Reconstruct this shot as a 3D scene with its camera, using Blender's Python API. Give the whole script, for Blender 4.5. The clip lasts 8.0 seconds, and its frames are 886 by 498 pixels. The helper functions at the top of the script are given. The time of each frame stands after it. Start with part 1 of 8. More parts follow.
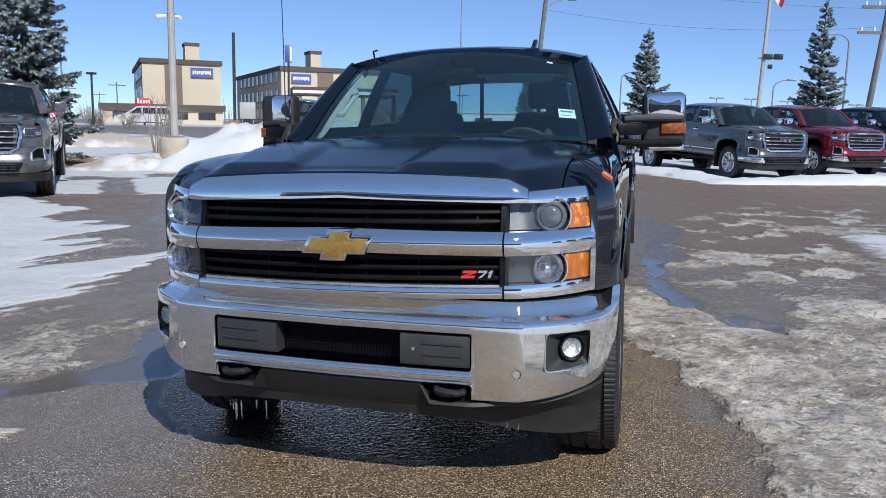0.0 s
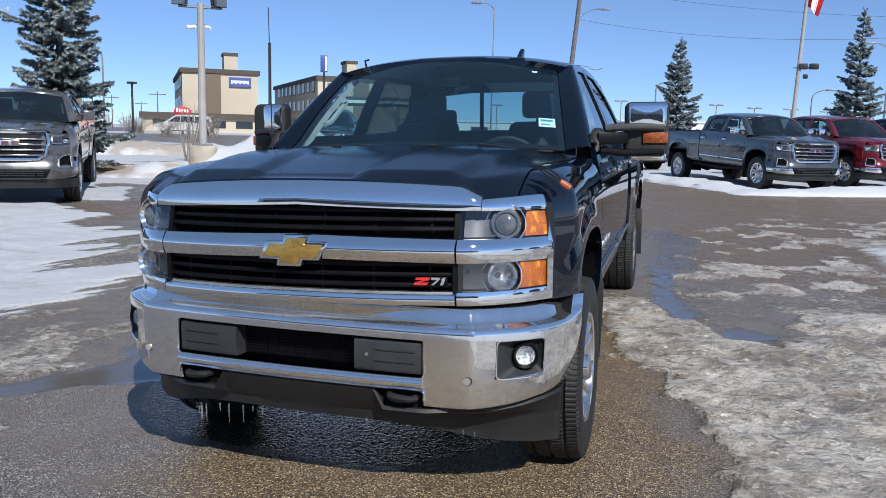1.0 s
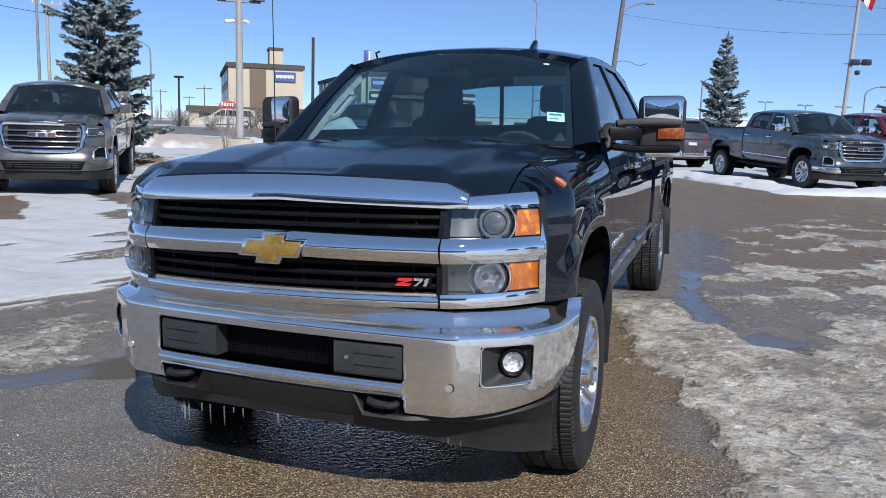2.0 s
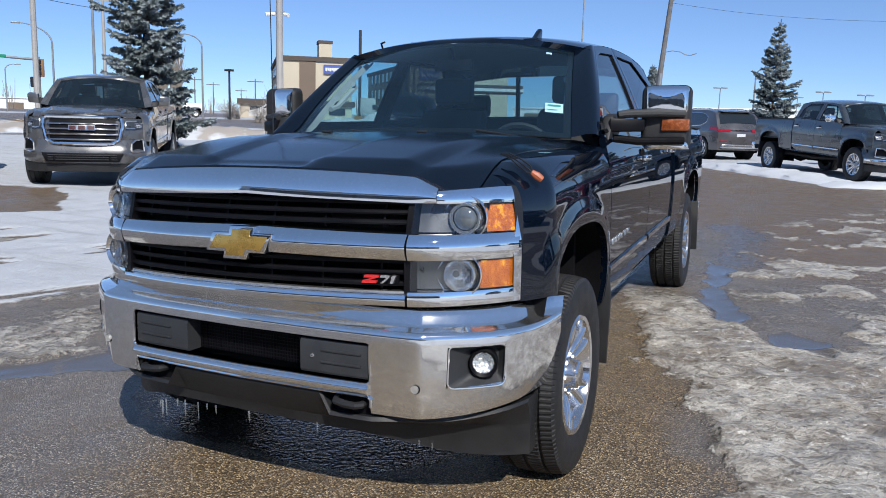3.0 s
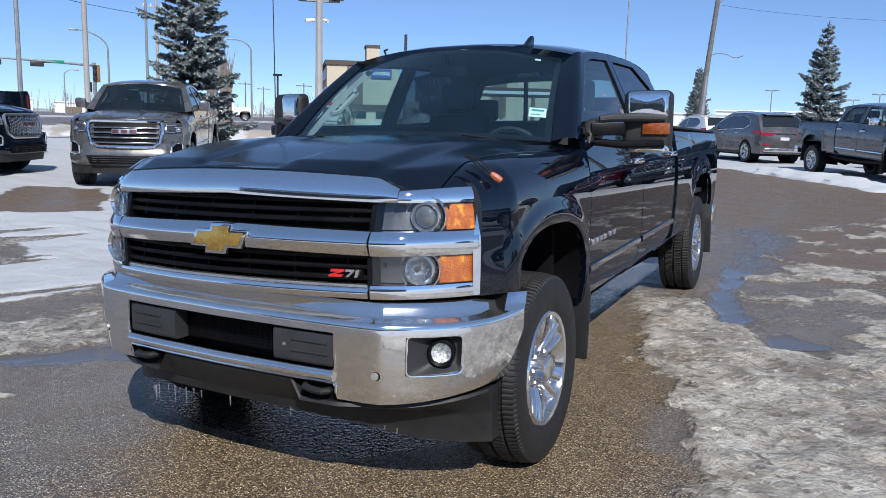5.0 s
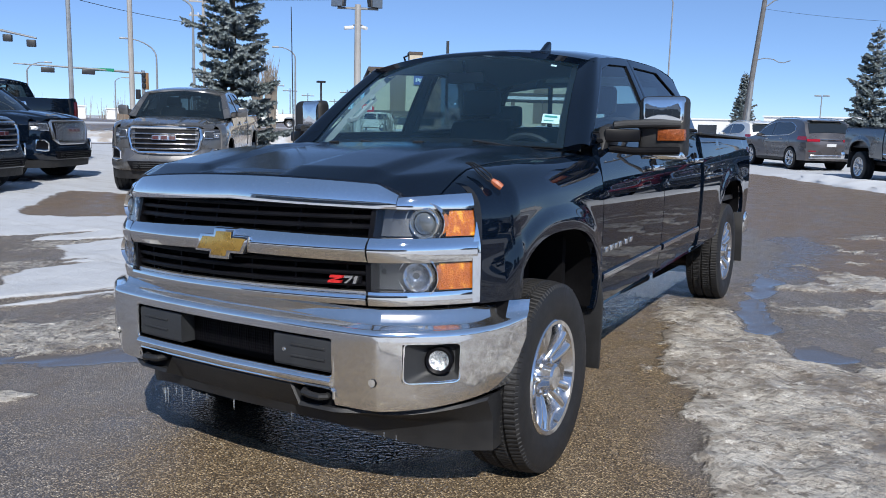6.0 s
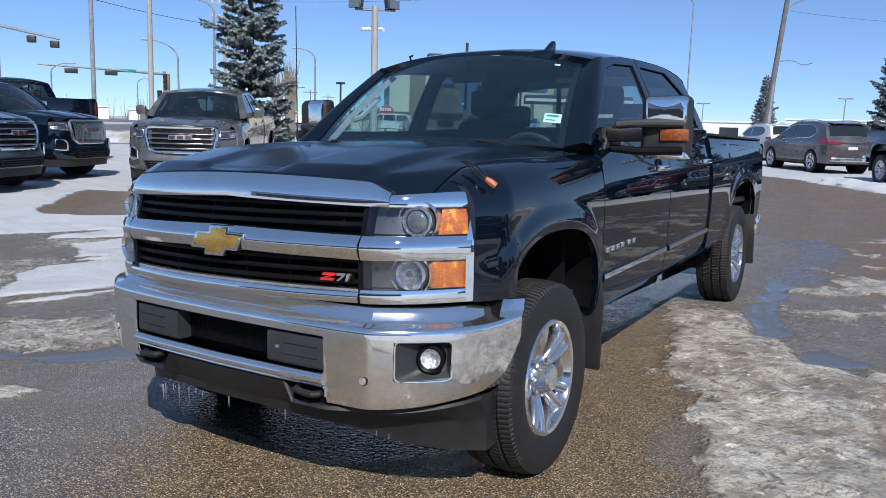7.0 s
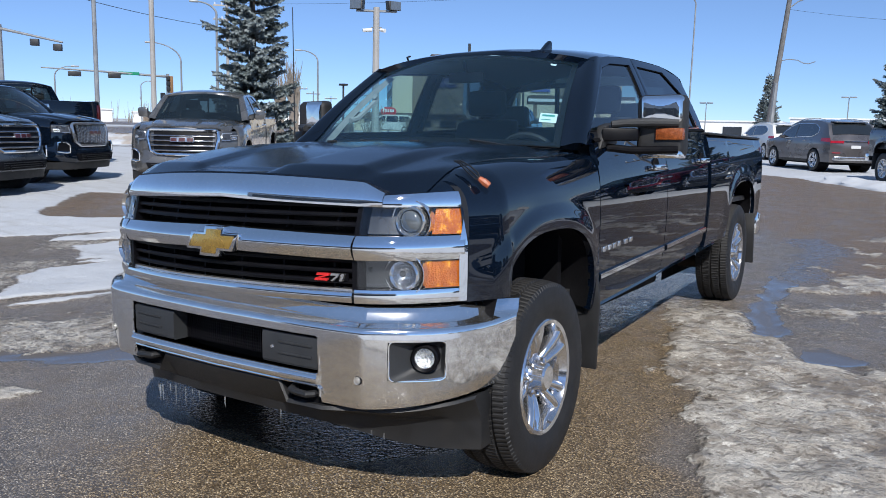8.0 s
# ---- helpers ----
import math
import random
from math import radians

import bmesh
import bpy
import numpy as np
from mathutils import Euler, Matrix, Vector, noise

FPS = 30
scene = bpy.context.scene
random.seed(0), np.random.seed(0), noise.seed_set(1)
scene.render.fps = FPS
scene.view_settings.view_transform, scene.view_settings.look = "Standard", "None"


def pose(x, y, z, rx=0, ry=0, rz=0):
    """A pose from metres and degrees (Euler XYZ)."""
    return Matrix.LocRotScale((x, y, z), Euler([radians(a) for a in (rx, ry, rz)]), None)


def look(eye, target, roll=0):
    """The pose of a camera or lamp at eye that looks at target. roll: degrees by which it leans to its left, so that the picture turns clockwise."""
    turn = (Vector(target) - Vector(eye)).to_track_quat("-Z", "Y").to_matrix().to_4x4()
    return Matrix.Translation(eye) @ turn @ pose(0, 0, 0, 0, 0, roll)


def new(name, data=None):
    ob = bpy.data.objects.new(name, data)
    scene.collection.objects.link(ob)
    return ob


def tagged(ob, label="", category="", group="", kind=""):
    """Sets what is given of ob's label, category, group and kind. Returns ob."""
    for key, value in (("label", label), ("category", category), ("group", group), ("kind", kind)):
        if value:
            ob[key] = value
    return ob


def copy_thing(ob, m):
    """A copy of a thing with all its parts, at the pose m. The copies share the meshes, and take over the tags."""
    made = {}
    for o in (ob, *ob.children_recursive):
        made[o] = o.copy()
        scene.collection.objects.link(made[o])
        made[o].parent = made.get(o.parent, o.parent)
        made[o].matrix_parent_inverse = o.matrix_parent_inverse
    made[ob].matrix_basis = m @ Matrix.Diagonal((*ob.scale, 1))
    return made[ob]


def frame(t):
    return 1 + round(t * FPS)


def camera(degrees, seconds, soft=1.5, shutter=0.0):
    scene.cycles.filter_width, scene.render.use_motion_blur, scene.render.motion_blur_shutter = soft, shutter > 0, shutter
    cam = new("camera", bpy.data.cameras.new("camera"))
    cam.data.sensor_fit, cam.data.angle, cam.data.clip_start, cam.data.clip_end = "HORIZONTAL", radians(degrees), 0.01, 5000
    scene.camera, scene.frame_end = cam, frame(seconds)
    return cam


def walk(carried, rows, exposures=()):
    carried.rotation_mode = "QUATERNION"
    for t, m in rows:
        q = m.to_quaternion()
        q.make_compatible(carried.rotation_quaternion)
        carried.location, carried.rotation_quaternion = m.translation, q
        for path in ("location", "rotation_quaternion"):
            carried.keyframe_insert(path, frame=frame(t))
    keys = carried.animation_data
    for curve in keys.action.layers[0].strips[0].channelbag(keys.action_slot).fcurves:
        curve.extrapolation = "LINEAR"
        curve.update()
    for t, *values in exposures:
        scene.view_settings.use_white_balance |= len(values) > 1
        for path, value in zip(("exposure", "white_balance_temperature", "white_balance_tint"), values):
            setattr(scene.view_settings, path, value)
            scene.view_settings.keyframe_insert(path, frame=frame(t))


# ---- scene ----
# camera and its walk
cam = camera(57.7, 8.0, 0.9)
PATH = [
    (0, (1.043, -2.539, 1.401), (0.558, -0.623, 1.092), 1.2),
    (0.5, (1.144, -2.545, 1.408), (0.63, -0.635, 1.118), 1.2),
    (1, (1.33, -2.484, 1.403), (0.759, -0.589, 1.115), 1.4),
    (1.5, (1.443, -2.431, 1.403), (0.824, -0.552, 1.109), 1.3),
    (2, (1.475, -2.283, 1.401), (0.805, -0.422, 1.099), 1.8),
    (3.5, (1.819, -2.075, 1.409), (0.997, -0.282, 1.08), 1.4),
    (4, (1.913, -2.126, 1.407), (1.068, -0.343, 1.08), 1.5),
    (5.5, (2.088, -2.118, 1.424), (1.159, -0.374, 1.111), 1.5),
    (6, (2.157, -2.039, 1.424), (1.175, -0.323, 1.117), 1.5),
    (6.5, (2.2, -1.998, 1.416), (1.193, -0.297, 1.113), 1.6),
    (7, (2.232, -1.984, 1.413), (1.209, -0.292, 1.109), 1.7),
    (7.5, (2.249, -1.978, 1.411), (1.219, -0.29, 1.109), 1.7),
    (8, (2.267, -1.973, 1.411), (1.236, -0.286, 1.109), 1.4),
]
# the subject leans a little on its springs; LEAN turns its own axes into the level world's
LEAN = Vector((0.032, -0.020, 1.0)).normalized().rotation_difference(Vector((0, 0, 1))).to_matrix().to_4x4()
walk(cam, [(t, look(eye, target, roll)) for t, eye, target, roll in PATH], [(0.0, 0.10, 6300.0, 10.0), (8.0, 0.10, 6300.0, 10.0)])

# ---- daylight ----
SUN_WAY = Vector((1.06, -1.24, 1.42))           # towards the sun
sun_elev = math.atan2(SUN_WAY.z, math.hypot(SUN_WAY.x, SUN_WAY.y))
world = bpy.data.worlds.new("sky")
scene.world = world
world.use_nodes = True
wn = world.node_tree.nodes
sky = wn.new("ShaderNodeTexSky")
sky.sky_type = "NISHITA"
sky.sun_disc = False
sky.sun_elevation = sun_elev
sky.sun_rotation = math.atan2(SUN_WAY.x, SUN_WAY.y)
sky.altitude = 650
sky.air_density, sky.dust_density, sky.ozone_density = 0.6, 0.0, 2.5
wn["Background"].inputs["Strength"].default_value = 0.109
tone = wn.new("ShaderNodeMix")
tone.data_type, tone.blend_type = "RGBA", "MULTIPLY"
tone.inputs["Factor"].default_value = 1.0
tone.inputs["B"].default_value = (0.84, 0.96, 1.17, 1)      # a clear, cold winter sky
world.node_tree.links.new(sky.outputs[0], tone.inputs["A"])
haze = wn.new("ShaderNodeMix")
haze.data_type = "RGBA"
haze.inputs["Factor"].default_value = 0.30
haze.inputs["B"].default_value = (2.4, 3.85, 5.8, 1)          # thin even haze
world.node_tree.links.new(tone.outputs["Result"], haze.inputs["A"])
world.node_tree.links.new(haze.outputs["Result"], wn["Background"].inputs["Color"])
sun = new("sun", bpy.data.lights.new("sun", "SUN"))
sun.data.energy, sun.data.angle, sun.data.color = 5.0, radians(0.53), (1.0, 0.95, 0.87)
sun.matrix_world = look((30, -25, 30), (30 - SUN_WAY.x, -25 - SUN_WAY.y, 30 - SUN_WAY.z))

# ---- geometry helpers ----
class Geo:
    """Vertices and faces of one mesh."""

    def __init__(self):
        self.v, self.f = [], []

    def add(self, pts):
        i = len(self.v)
        self.v.extend([tuple(p) for p in pts])
        return list(range(i, i + len(pts)))

    def grid(self, rows, close=False, skip=None):
        ids = [self.add(r) for r in rows]
        n = len(rows[0])
        for i in range(len(rows) - 1):
            for j in range(n if close else n - 1):
                if skip and skip(i, j):
                    continue
                k = (j + 1) % n
                self.f.append((ids[i][j], ids[i][k], ids[i + 1][k], ids[i + 1][j]))
        return ids

    def face(self, pts):
        self.f.append(tuple(self.add(pts)))

    def box(self, x0, x1, y0, y1, z0, z1):
        i = self.add([(x, y, z) for x in (x0, x1) for y in (y0, y1) for z in (z0, z1)])
        for q in ((0, 1, 3, 2), (4, 6, 7, 5), (0, 4, 5, 1), (2, 3, 7, 6), (0, 2, 6, 4), (1, 5, 7, 3)):
            self.f.append(tuple(i[0] + a for a in q))
        return self

    def prism(self, poly, d):
        """A polygon pushed along d, closed."""
        a = self.add(poly)
        b = self.add([Vector(p) + Vector(d) for p in poly])
        n = len(poly)
        self.f.append(tuple(a[::-1]))
        self.f.append(tuple(b))
        for i in range(n):
            j = (i + 1) % n
            self.f.append((a[i], a[j], b[j], b[i]))
        return self

    def tube(self, pts, r, n=8, caps=True):
        """A round bar along pts; r a number or one for each point."""
        pts = [Vector(p) for p in pts]
        rs = r if isinstance(r, (list, tuple)) else [r] * len(pts)
        rows, last = [], None
        for i, p in enumerate(pts):
            d = (pts[min(i + 1, len(pts) - 1)] - pts[max(i - 1, 0)]).normalized()
            a = last if last else (Vector((0, 0, 1)) if abs(d.z) < 0.9 else Vector((1, 0, 0)))
            a = (a - d * a.dot(d)).normalized()
            last = a
            b = d.cross(a)
            rows.append([p + (a * math.cos(t) + b * math.sin(t)) * rs[i] for t in [2 * math.pi * k / n for k in range(n)]])
        ids = self.grid(rows, close=True)
        if caps:
            self.f.append(tuple(ids[0][::-1]))
            self.f.append(tuple(ids[-1]))
        return self

    def lathe(self, prof, n, at=(0, 0, 0), axis="x", close=False):
        """prof: (along, radius) pairs turned round an axis."""
        rows = []
        for k in range(n):
            t = 2 * math.pi * k / n
            c, s = math.cos(t), math.sin(t)
            row = []
            for a, r in prof:
                p = {"x": (a, r * c, r * s), "y": (r * c, a, r * s), "z": (r * c, r * s, a)}[axis]
                row.append((p[0] + at[0], p[1] + at[1], p[2] + at[2]))
            rows.append(row)
        rows.append(rows[0])
        self.grid(rows, close=close)
        return self

    def sweep(self, path, prof, closed=False):
        """A profile of (out, up) pairs along a level path of (x, y, z); out is to the right of the way."""
        rows = []
        m = len(path)
        for i, p in enumerate(path):
            a, b = (path[(i - 1) % m], path[(i + 1) % m]) if closed else (path[max(i - 1, 0)], path[min(i + 1, m - 1)])
            dx, dy = b[0] - a[0], b[1] - a[1]
            h = math.hypot(dx, dy) or 1
            nx, ny = dy / h, -dx / h
            rows.append([(p[0] + nx * o, p[1] + ny * o, p[2] + u) for o, u in prof])
        if closed:
            rows.append(rows[0])
        self.grid(rows)
        return self

    def flip_x(self):
        g = Geo()
        g.v = [(-x, y, z) for x, y, z in self.v]
        g.f = [f[::-1] for f in self.f]
        return g

    def moved(self, m):
        g = Geo()
        g.v = [tuple(m @ Vector(p)) for p in self.v]
        g.f = list(self.f)
        return g

    def join(self, o):
        n = len(self.v)
        self.v += o.v
        self.f += [tuple(i + n for i in f) for f in o.f]
        return self


def mesh_of(name, geo, mat, bevel=0.0, smooth=32, merge=True, segs=2):
    me = bpy.data.meshes.new(name)
    me.from_pydata(geo.v, [], geo.f)
    if merge or bevel:
        bm = bmesh.new()
        bm.from_mesh(me)
        bmesh.ops.remove_doubles(bm, verts=bm.verts, dist=1e-5)
        bmesh.ops.recalc_face_normals(bm, faces=bm.faces)
        if bevel:
            edges = [e for e in bm.edges if len(e.link_faces) == 2 and e.calc_face_angle(0) > 0.5]
            bmesh.ops.bevel(bm, geom=edges, offset=bevel, segments=segs, affect="EDGES", profile=0.5, clamp_overlap=True)
        bm.to_mesh(me)
        bm.free()
    if smooth:
        me.polygons.foreach_set("use_smooth", [True] * len(me.polygons))
        me.set_sharp_from_angle(angle=radians(smooth))
    me.materials.append(mat)
    return me


def part(name, geo, mat, parent=None, label="", bevel=0.0, smooth=32, merge=True):
    ob = new(name, mesh_of(name, geo, mat, bevel, smooth, merge))
    if parent:
        ob.parent = parent
    return tagged(ob, label)


def thing(name, label, category, at=None, group="", kind=""):
    ob = new(name)
    ob.empty_display_size = 0.2
    if at is not None:
        ob.matrix_world = at
    return tagged(ob, label, category, group, kind)


def lerp(a, b, t):
    return a + (b - a) * t


def curve_of(pts):
    """A smooth function through (x, y) pairs, monotone between them."""
    xs, ys = [p[0] for p in pts], [p[1] for p in pts]

    def f(x):
        if x <= xs[0]:
            return ys[0]
        if x >= xs[-1]:
            return ys[-1]
        i = max(k for k in range(len(xs) - 1) if xs[k] <= x)
        def slope(k):
            if k == 0 or k == len(xs) - 1:
                a, b = (0, 1) if k == 0 else (len(xs) - 2, len(xs) - 1)
                return (ys[b] - ys[a]) / (xs[b] - xs[a])
            l, r = (ys[k] - ys[k - 1]) / (xs[k] - xs[k - 1]), (ys[k + 1] - ys[k]) / (xs[k + 1] - xs[k])
            return 0 if l * r <= 0 else 2 * l * r / (l + r)
        h = xs[i + 1] - xs[i]
        t = (x - xs[i]) / h
        a, b = slope(i) * h, slope(i + 1) * h
        return ys[i] * (1 + 2 * t) * (1 - t) ** 2 + a * t * (1 - t) ** 2 + ys[i + 1] * t * t * (3 - 2 * t) + b * t * t * (t - 1)
    return f


def steps(a, b, n):
    return [a + (b - a) * i / n for i in range(n + 1)]


# ---- materials ----
def material(name, base, rough=0.5, metal=0.0, vary=0.15, scale=6.0, fine=80.0, bump=0.0, bump_scale=None, coat=0.0,
             spread=0.1, tint=None, emit=None, spec=0.5, dirt=None, dirt_cut=(0.55, 0.7), dirt_scale=4.0, per_piece=0.0):
    """A surface with variation at two scales, relief, and a dirt film with a shape of its own."""
    m = bpy.data.materials.new(name)
    m.use_nodes = True
    n, l = m.node_tree.nodes, m.node_tree.links
    p = n["Principled BSDF"]
    co = n.new("ShaderNodeTexCoord").outputs["Object"]

    def tex(s, detail=4.0):
        t = n.new("ShaderNodeTexNoise")
        t.inputs["Scale"].default_value, t.inputs["Detail"].default_value = s, detail
        l.new(co, t.inputs["Vector"])
        return t.outputs["Fac"]

    def ramp(fac, a, b, lo=0.3, hi=0.7):
        r = n.new("ShaderNodeMapRange")
        r.inputs["From Min"].default_value, r.inputs["From Max"].default_value = lo, hi
        r.inputs["To Min"].default_value, r.inputs["To Max"].default_value = a, b
        l.new(fac, r.inputs["Value"])
        return r.outputs["Result"]

    big, small = tex(scale), tex(fine, 2.0)
    mix = n.new("ShaderNodeMath")
    mix.operation = "ADD"
    l.new(ramp(big, -vary, vary), mix.inputs[0])
    l.new(ramp(small, -vary * 0.6, vary * 0.6), mix.inputs[1])
    val = mix.outputs[0]
    if per_piece:
        oi = n.new("ShaderNodeObjectInfo")
        add = n.new("ShaderNodeMath")
        add.operation = "MULTIPLY_ADD"
        l.new(oi.outputs["Random"], add.inputs[0])
        add.inputs[1].default_value = per_piece
        l.new(val, add.inputs[2])
        val = add.outputs[0]
    hsv = n.new("ShaderNodeHueSaturation")
    hsv.inputs["Color"].default_value = (*base, 1)
    one = n.new("ShaderNodeMath")
    one.operation = "ADD"
    one.inputs[1].default_value = 1.0
    l.new(val, one.inputs[0])
    l.new(one.outputs[0], hsv.inputs["Value"])
    color = hsv.outputs["Color"]
    rough_out = ramp(big, max(0.0, rough - spread), min(1.0, rough + spread))
    if tint:
        t = n.new("ShaderNodeMix")
        t.data_type = "RGBA"
        t.inputs["B"].default_value = (*tint, 1)
        l.new(ramp(tex(scale * 0.37), 0, 0.8, 0.42, 0.62), t.inputs["Factor"])
        l.new(color, t.inputs["A"])
        color = t.outputs["Result"]
    if dirt:
        t = n.new("ShaderNodeMix")
        t.data_type = "RGBA"
        t.inputs["B"].default_value = (*dirt, 1)
        cut = ramp(tex(dirt_scale, 8.0), 0, 0.75, *dirt_cut)
        l.new(cut, t.inputs["Factor"])
        l.new(color, t.inputs["A"])
        color = t.outputs["Result"]
        r = n.new("ShaderNodeMix")
        r.inputs["B"].default_value = 0.8
        l.new(cut, r.inputs["Factor"])
        l.new(rough_out, r.inputs["A"])
        rough_out = r.outputs["Result"]
        if metal:
            k = n.new("ShaderNodeMapRange")
            k.inputs["To Min"].default_value, k.inputs["To Max"].default_value = metal, 0.0
            l.new(cut, k.inputs["Value"])
            l.new(k.outputs["Result"], p.inputs["Metallic"])
    l.new(color, p.inputs["Base Color"])
    l.new(rough_out, p.inputs["Roughness"])
    if not (dirt and metal):
        p.inputs["Metallic"].default_value = metal
    p.inputs["Specular IOR Level"].default_value = spec
    if coat:
        p.inputs["Coat Weight"].default_value = coat
        p.inputs["Coat Roughness"].default_value = 0.012
    if bump:
        b = n.new("ShaderNodeBump")
        b.inputs["Strength"].default_value = bump
        b.inputs["Distance"].default_value = 0.01
        l.new(tex(bump_scale or fine, 3.0), b.inputs["Height"])
        l.new(b.outputs["Normal"], p.inputs["Normal"])
    if emit:
        p.inputs["Emission Color"].default_value = (*emit[:3], 1)
        p.inputs["Emission Strength"].default_value = emit[3]
    return m


def glass_material(name, tint=(0.75, 0.82, 0.8), rough=0.0, ior=1.5, film=0.0, film_color=(0.28, 0.45, 0.58)):
    """A thin pane: clear or tinted, with the gloss of glass and a film of road dust and painted haze."""
    m = bpy.data.materials.new(name)
    m.use_nodes = True
    n, l = m.node_tree.nodes, m.node_tree.links
    n.remove(n["Principled BSDF"])
    tr, gl, mix, lw = (n.new("ShaderNode" + k) for k in ("BsdfTransparent", "BsdfGlossy", "MixShader", "LayerWeight"))
    tr.inputs["Color"].default_value = (*tint, 1)
    gl.inputs["Roughness"].default_value = rough
    lw.inputs["Blend"].default_value = 0.5
    f0 = 2 * ((ior - 1) / (ior + 1)) ** 2
    power, scale_f = n.new("ShaderNodeMath"), n.new("ShaderNodeMath")
    power.operation, power.inputs[1].default_value = "POWER", 4.5
    scale_f.operation, scale_f.inputs[1].default_value, scale_f.inputs[2].default_value = "MULTIPLY_ADD", 1 - f0, f0
    l.new(lw.outputs["Facing"], power.inputs[0])
    l.new(power.outputs[0], scale_f.inputs[0])
    l.new(scale_f.outputs[0], mix.inputs[0])
    l.new(tr.outputs[0], mix.inputs[1])
    l.new(gl.outputs[0], mix.inputs[2])
    out = mix.outputs[0]
    if film:
        film_bsdf, both, cloud, span = (n.new("ShaderNode" + k) for k in ("BsdfDiffuse", "MixShader", "TexNoise", "MapRange"))
        film_bsdf.inputs["Color"].default_value = (*film_color, 1)
        cloud.inputs["Scale"].default_value, cloud.inputs["Detail"].default_value = 3.0, 8.0
        l.new(n.new("ShaderNodeTexCoord").outputs["Object"], cloud.inputs["Vector"])
        span.inputs["From Min"].default_value, span.inputs["From Max"].default_value = 0.3, 0.7
        span.inputs["To Min"].default_value, span.inputs["To Max"].default_value = film * 0.6, film * 1.4
        l.new(cloud.outputs["Fac"], span.inputs["Value"])
        l.new(span.outputs["Result"], both.inputs[0])
        l.new(out, both.inputs[1])
        l.new(film_bsdf.outputs[0], both.inputs[2])
        out = both.outputs[0]
    l.new(out, n["Material Output"].inputs["Surface"])
    return m


BLACK_PAINT = material("black_paint", (0.0020, 0.0045, 0.0105), 0.30, 0.0, 0.2, 2.0, 300, coat=0.95, spread=0.05, spec=0.0)
BLACK_PAINT.node_tree.nodes["Principled BSDF"].inputs["Coat IOR"].default_value = 1.68
HOOD_PAINT = BLACK_PAINT.copy()                # the same paint under a film of road dust
HOOD_PAINT.name = "dusty_black_paint"
HOOD_PAINT.node_tree.nodes["Principled BSDF"].inputs["Coat Roughness"].default_value = 0.17
GREY_PAINT = material("grey_paint", (0.075, 0.085, 0.095), 0.3, 0.5, 0.12, 2.0, 400, coat=1.0)
PEWTER_PAINT = material("pewter_paint", (0.11, 0.11, 0.112), 0.3, 0.45, 0.12, 2.0, 400, coat=1.0, dirt=(0.165, 0.162, 0.16), dirt_cut=(0.5, 1.0))
SUV_PAINT = material("metallic_grey_paint", (0.105, 0.10, 0.105), 0.3, 0.5, 0.1, 2.0, 400, coat=1.0)
RED_PAINT = material("red_paint", (0.16, 0.006, 0.012), 0.28, 0.3, 0.12, 2.0, 400, coat=1.0)
WHITE_PAINT = material("white_paint", (0.72, 0.72, 0.70), 0.35, 0.0, 0.05, 2.0, 100, coat=0.6)
SILVER_PAINT = material("silver_paint", (0.55, 0.53, 0.49), 0.35, 0.5, 0.1, 2.0, 300, coat=0.8)
CHROME = material("chrome", (0.83, 0.84, 0.85), 0.025, 0.99, 0.04, 5.0, 120, spread=0.015)
CHROME_DULL = material("bumper_chrome", (0.83, 0.84, 0.85), 0.075, 0.97, 0.05, 6.0, 90, spread=0.025,
                       dirt=(0.24, 0.215, 0.18), dirt_cut=(0.66, 1.3), dirt_scale=9.0)
CHROME_SATIN = material("satin_chrome", (0.62, 0.62, 0.62), 0.2, 0.9, 0.06, 6.0, 90)
BLACK_PLASTIC = material("black_plastic", (0.013, 0.0135, 0.015), 0.55, 0.0, 0.2, 9.0, 300, bump=0.15, bump_scale=500,
                         dirt=(0.055, 0.05, 0.045), dirt_cut=(0.55, 0.95))
GRILLE_BLACK = material("grille_black", (0.004, 0.004, 0.0055), 0.45, 0.0, 0.2, 9.0, 300, spec=0.16)
GREY_PLASTIC = material("grey_plastic", (0.024, 0.0255, 0.028), 0.5, 0.0, 0.15, 9.0, 300, bump=0.2, bump_scale=700)
DARK = material("dark_void", (0.005, 0.005, 0.006), 0.8, 0.0, 0.3, 9.0, 100, spec=0.1)
RUBBER = material("tyre_rubber", (0.010, 0.010, 0.011), 0.6, 0.0, 0.25, 14.0, 200, bump=0.1,
                  dirt=(0.032, 0.029, 0.027), dirt_cut=(0.55, 1.0), dirt_scale=9)
STEEL = material("frame_steel", (0.03, 0.027, 0.025), 0.7, 0.3, 0.3, 9.0, 120, tint=(0.06, 0.04, 0.03))
TRIM_DARK = material("interior_dark", (0.020, 0.021, 0.024), 0.65, 0.0, 0.15, 20, 300)
TRIM_GREY = material("interior_grey", (0.30, 0.31, 0.31), 0.75, 0.0, 0.1, 20, 300)
# the blue film is road dust plus sky haze painted onto the glass
WINDSHIELD = glass_material("windshield_glass", (0.54, 0.80, 0.88), ior=1.5, film=0.028, film_color=(0.12, 0.32, 0.55))
REAR_GLASS = glass_material("rear_window_glass", (0.42, 0.50, 0.52), ior=1.5)
DARK_WINDSHIELD = glass_material("parked_car_windshield", (0.16, 0.19, 0.20), ior=1.5, film=0.02)
SIDE_GLASS = glass_material("side_glass", (0.66, 0.80, 0.78), ior=1.5, film=0.01)
PRIVACY = glass_material("privacy_glass", (0.10, 0.11, 0.12), ior=1.5)
LENS = glass_material("lamp_lens", (0.9, 0.92, 0.93))


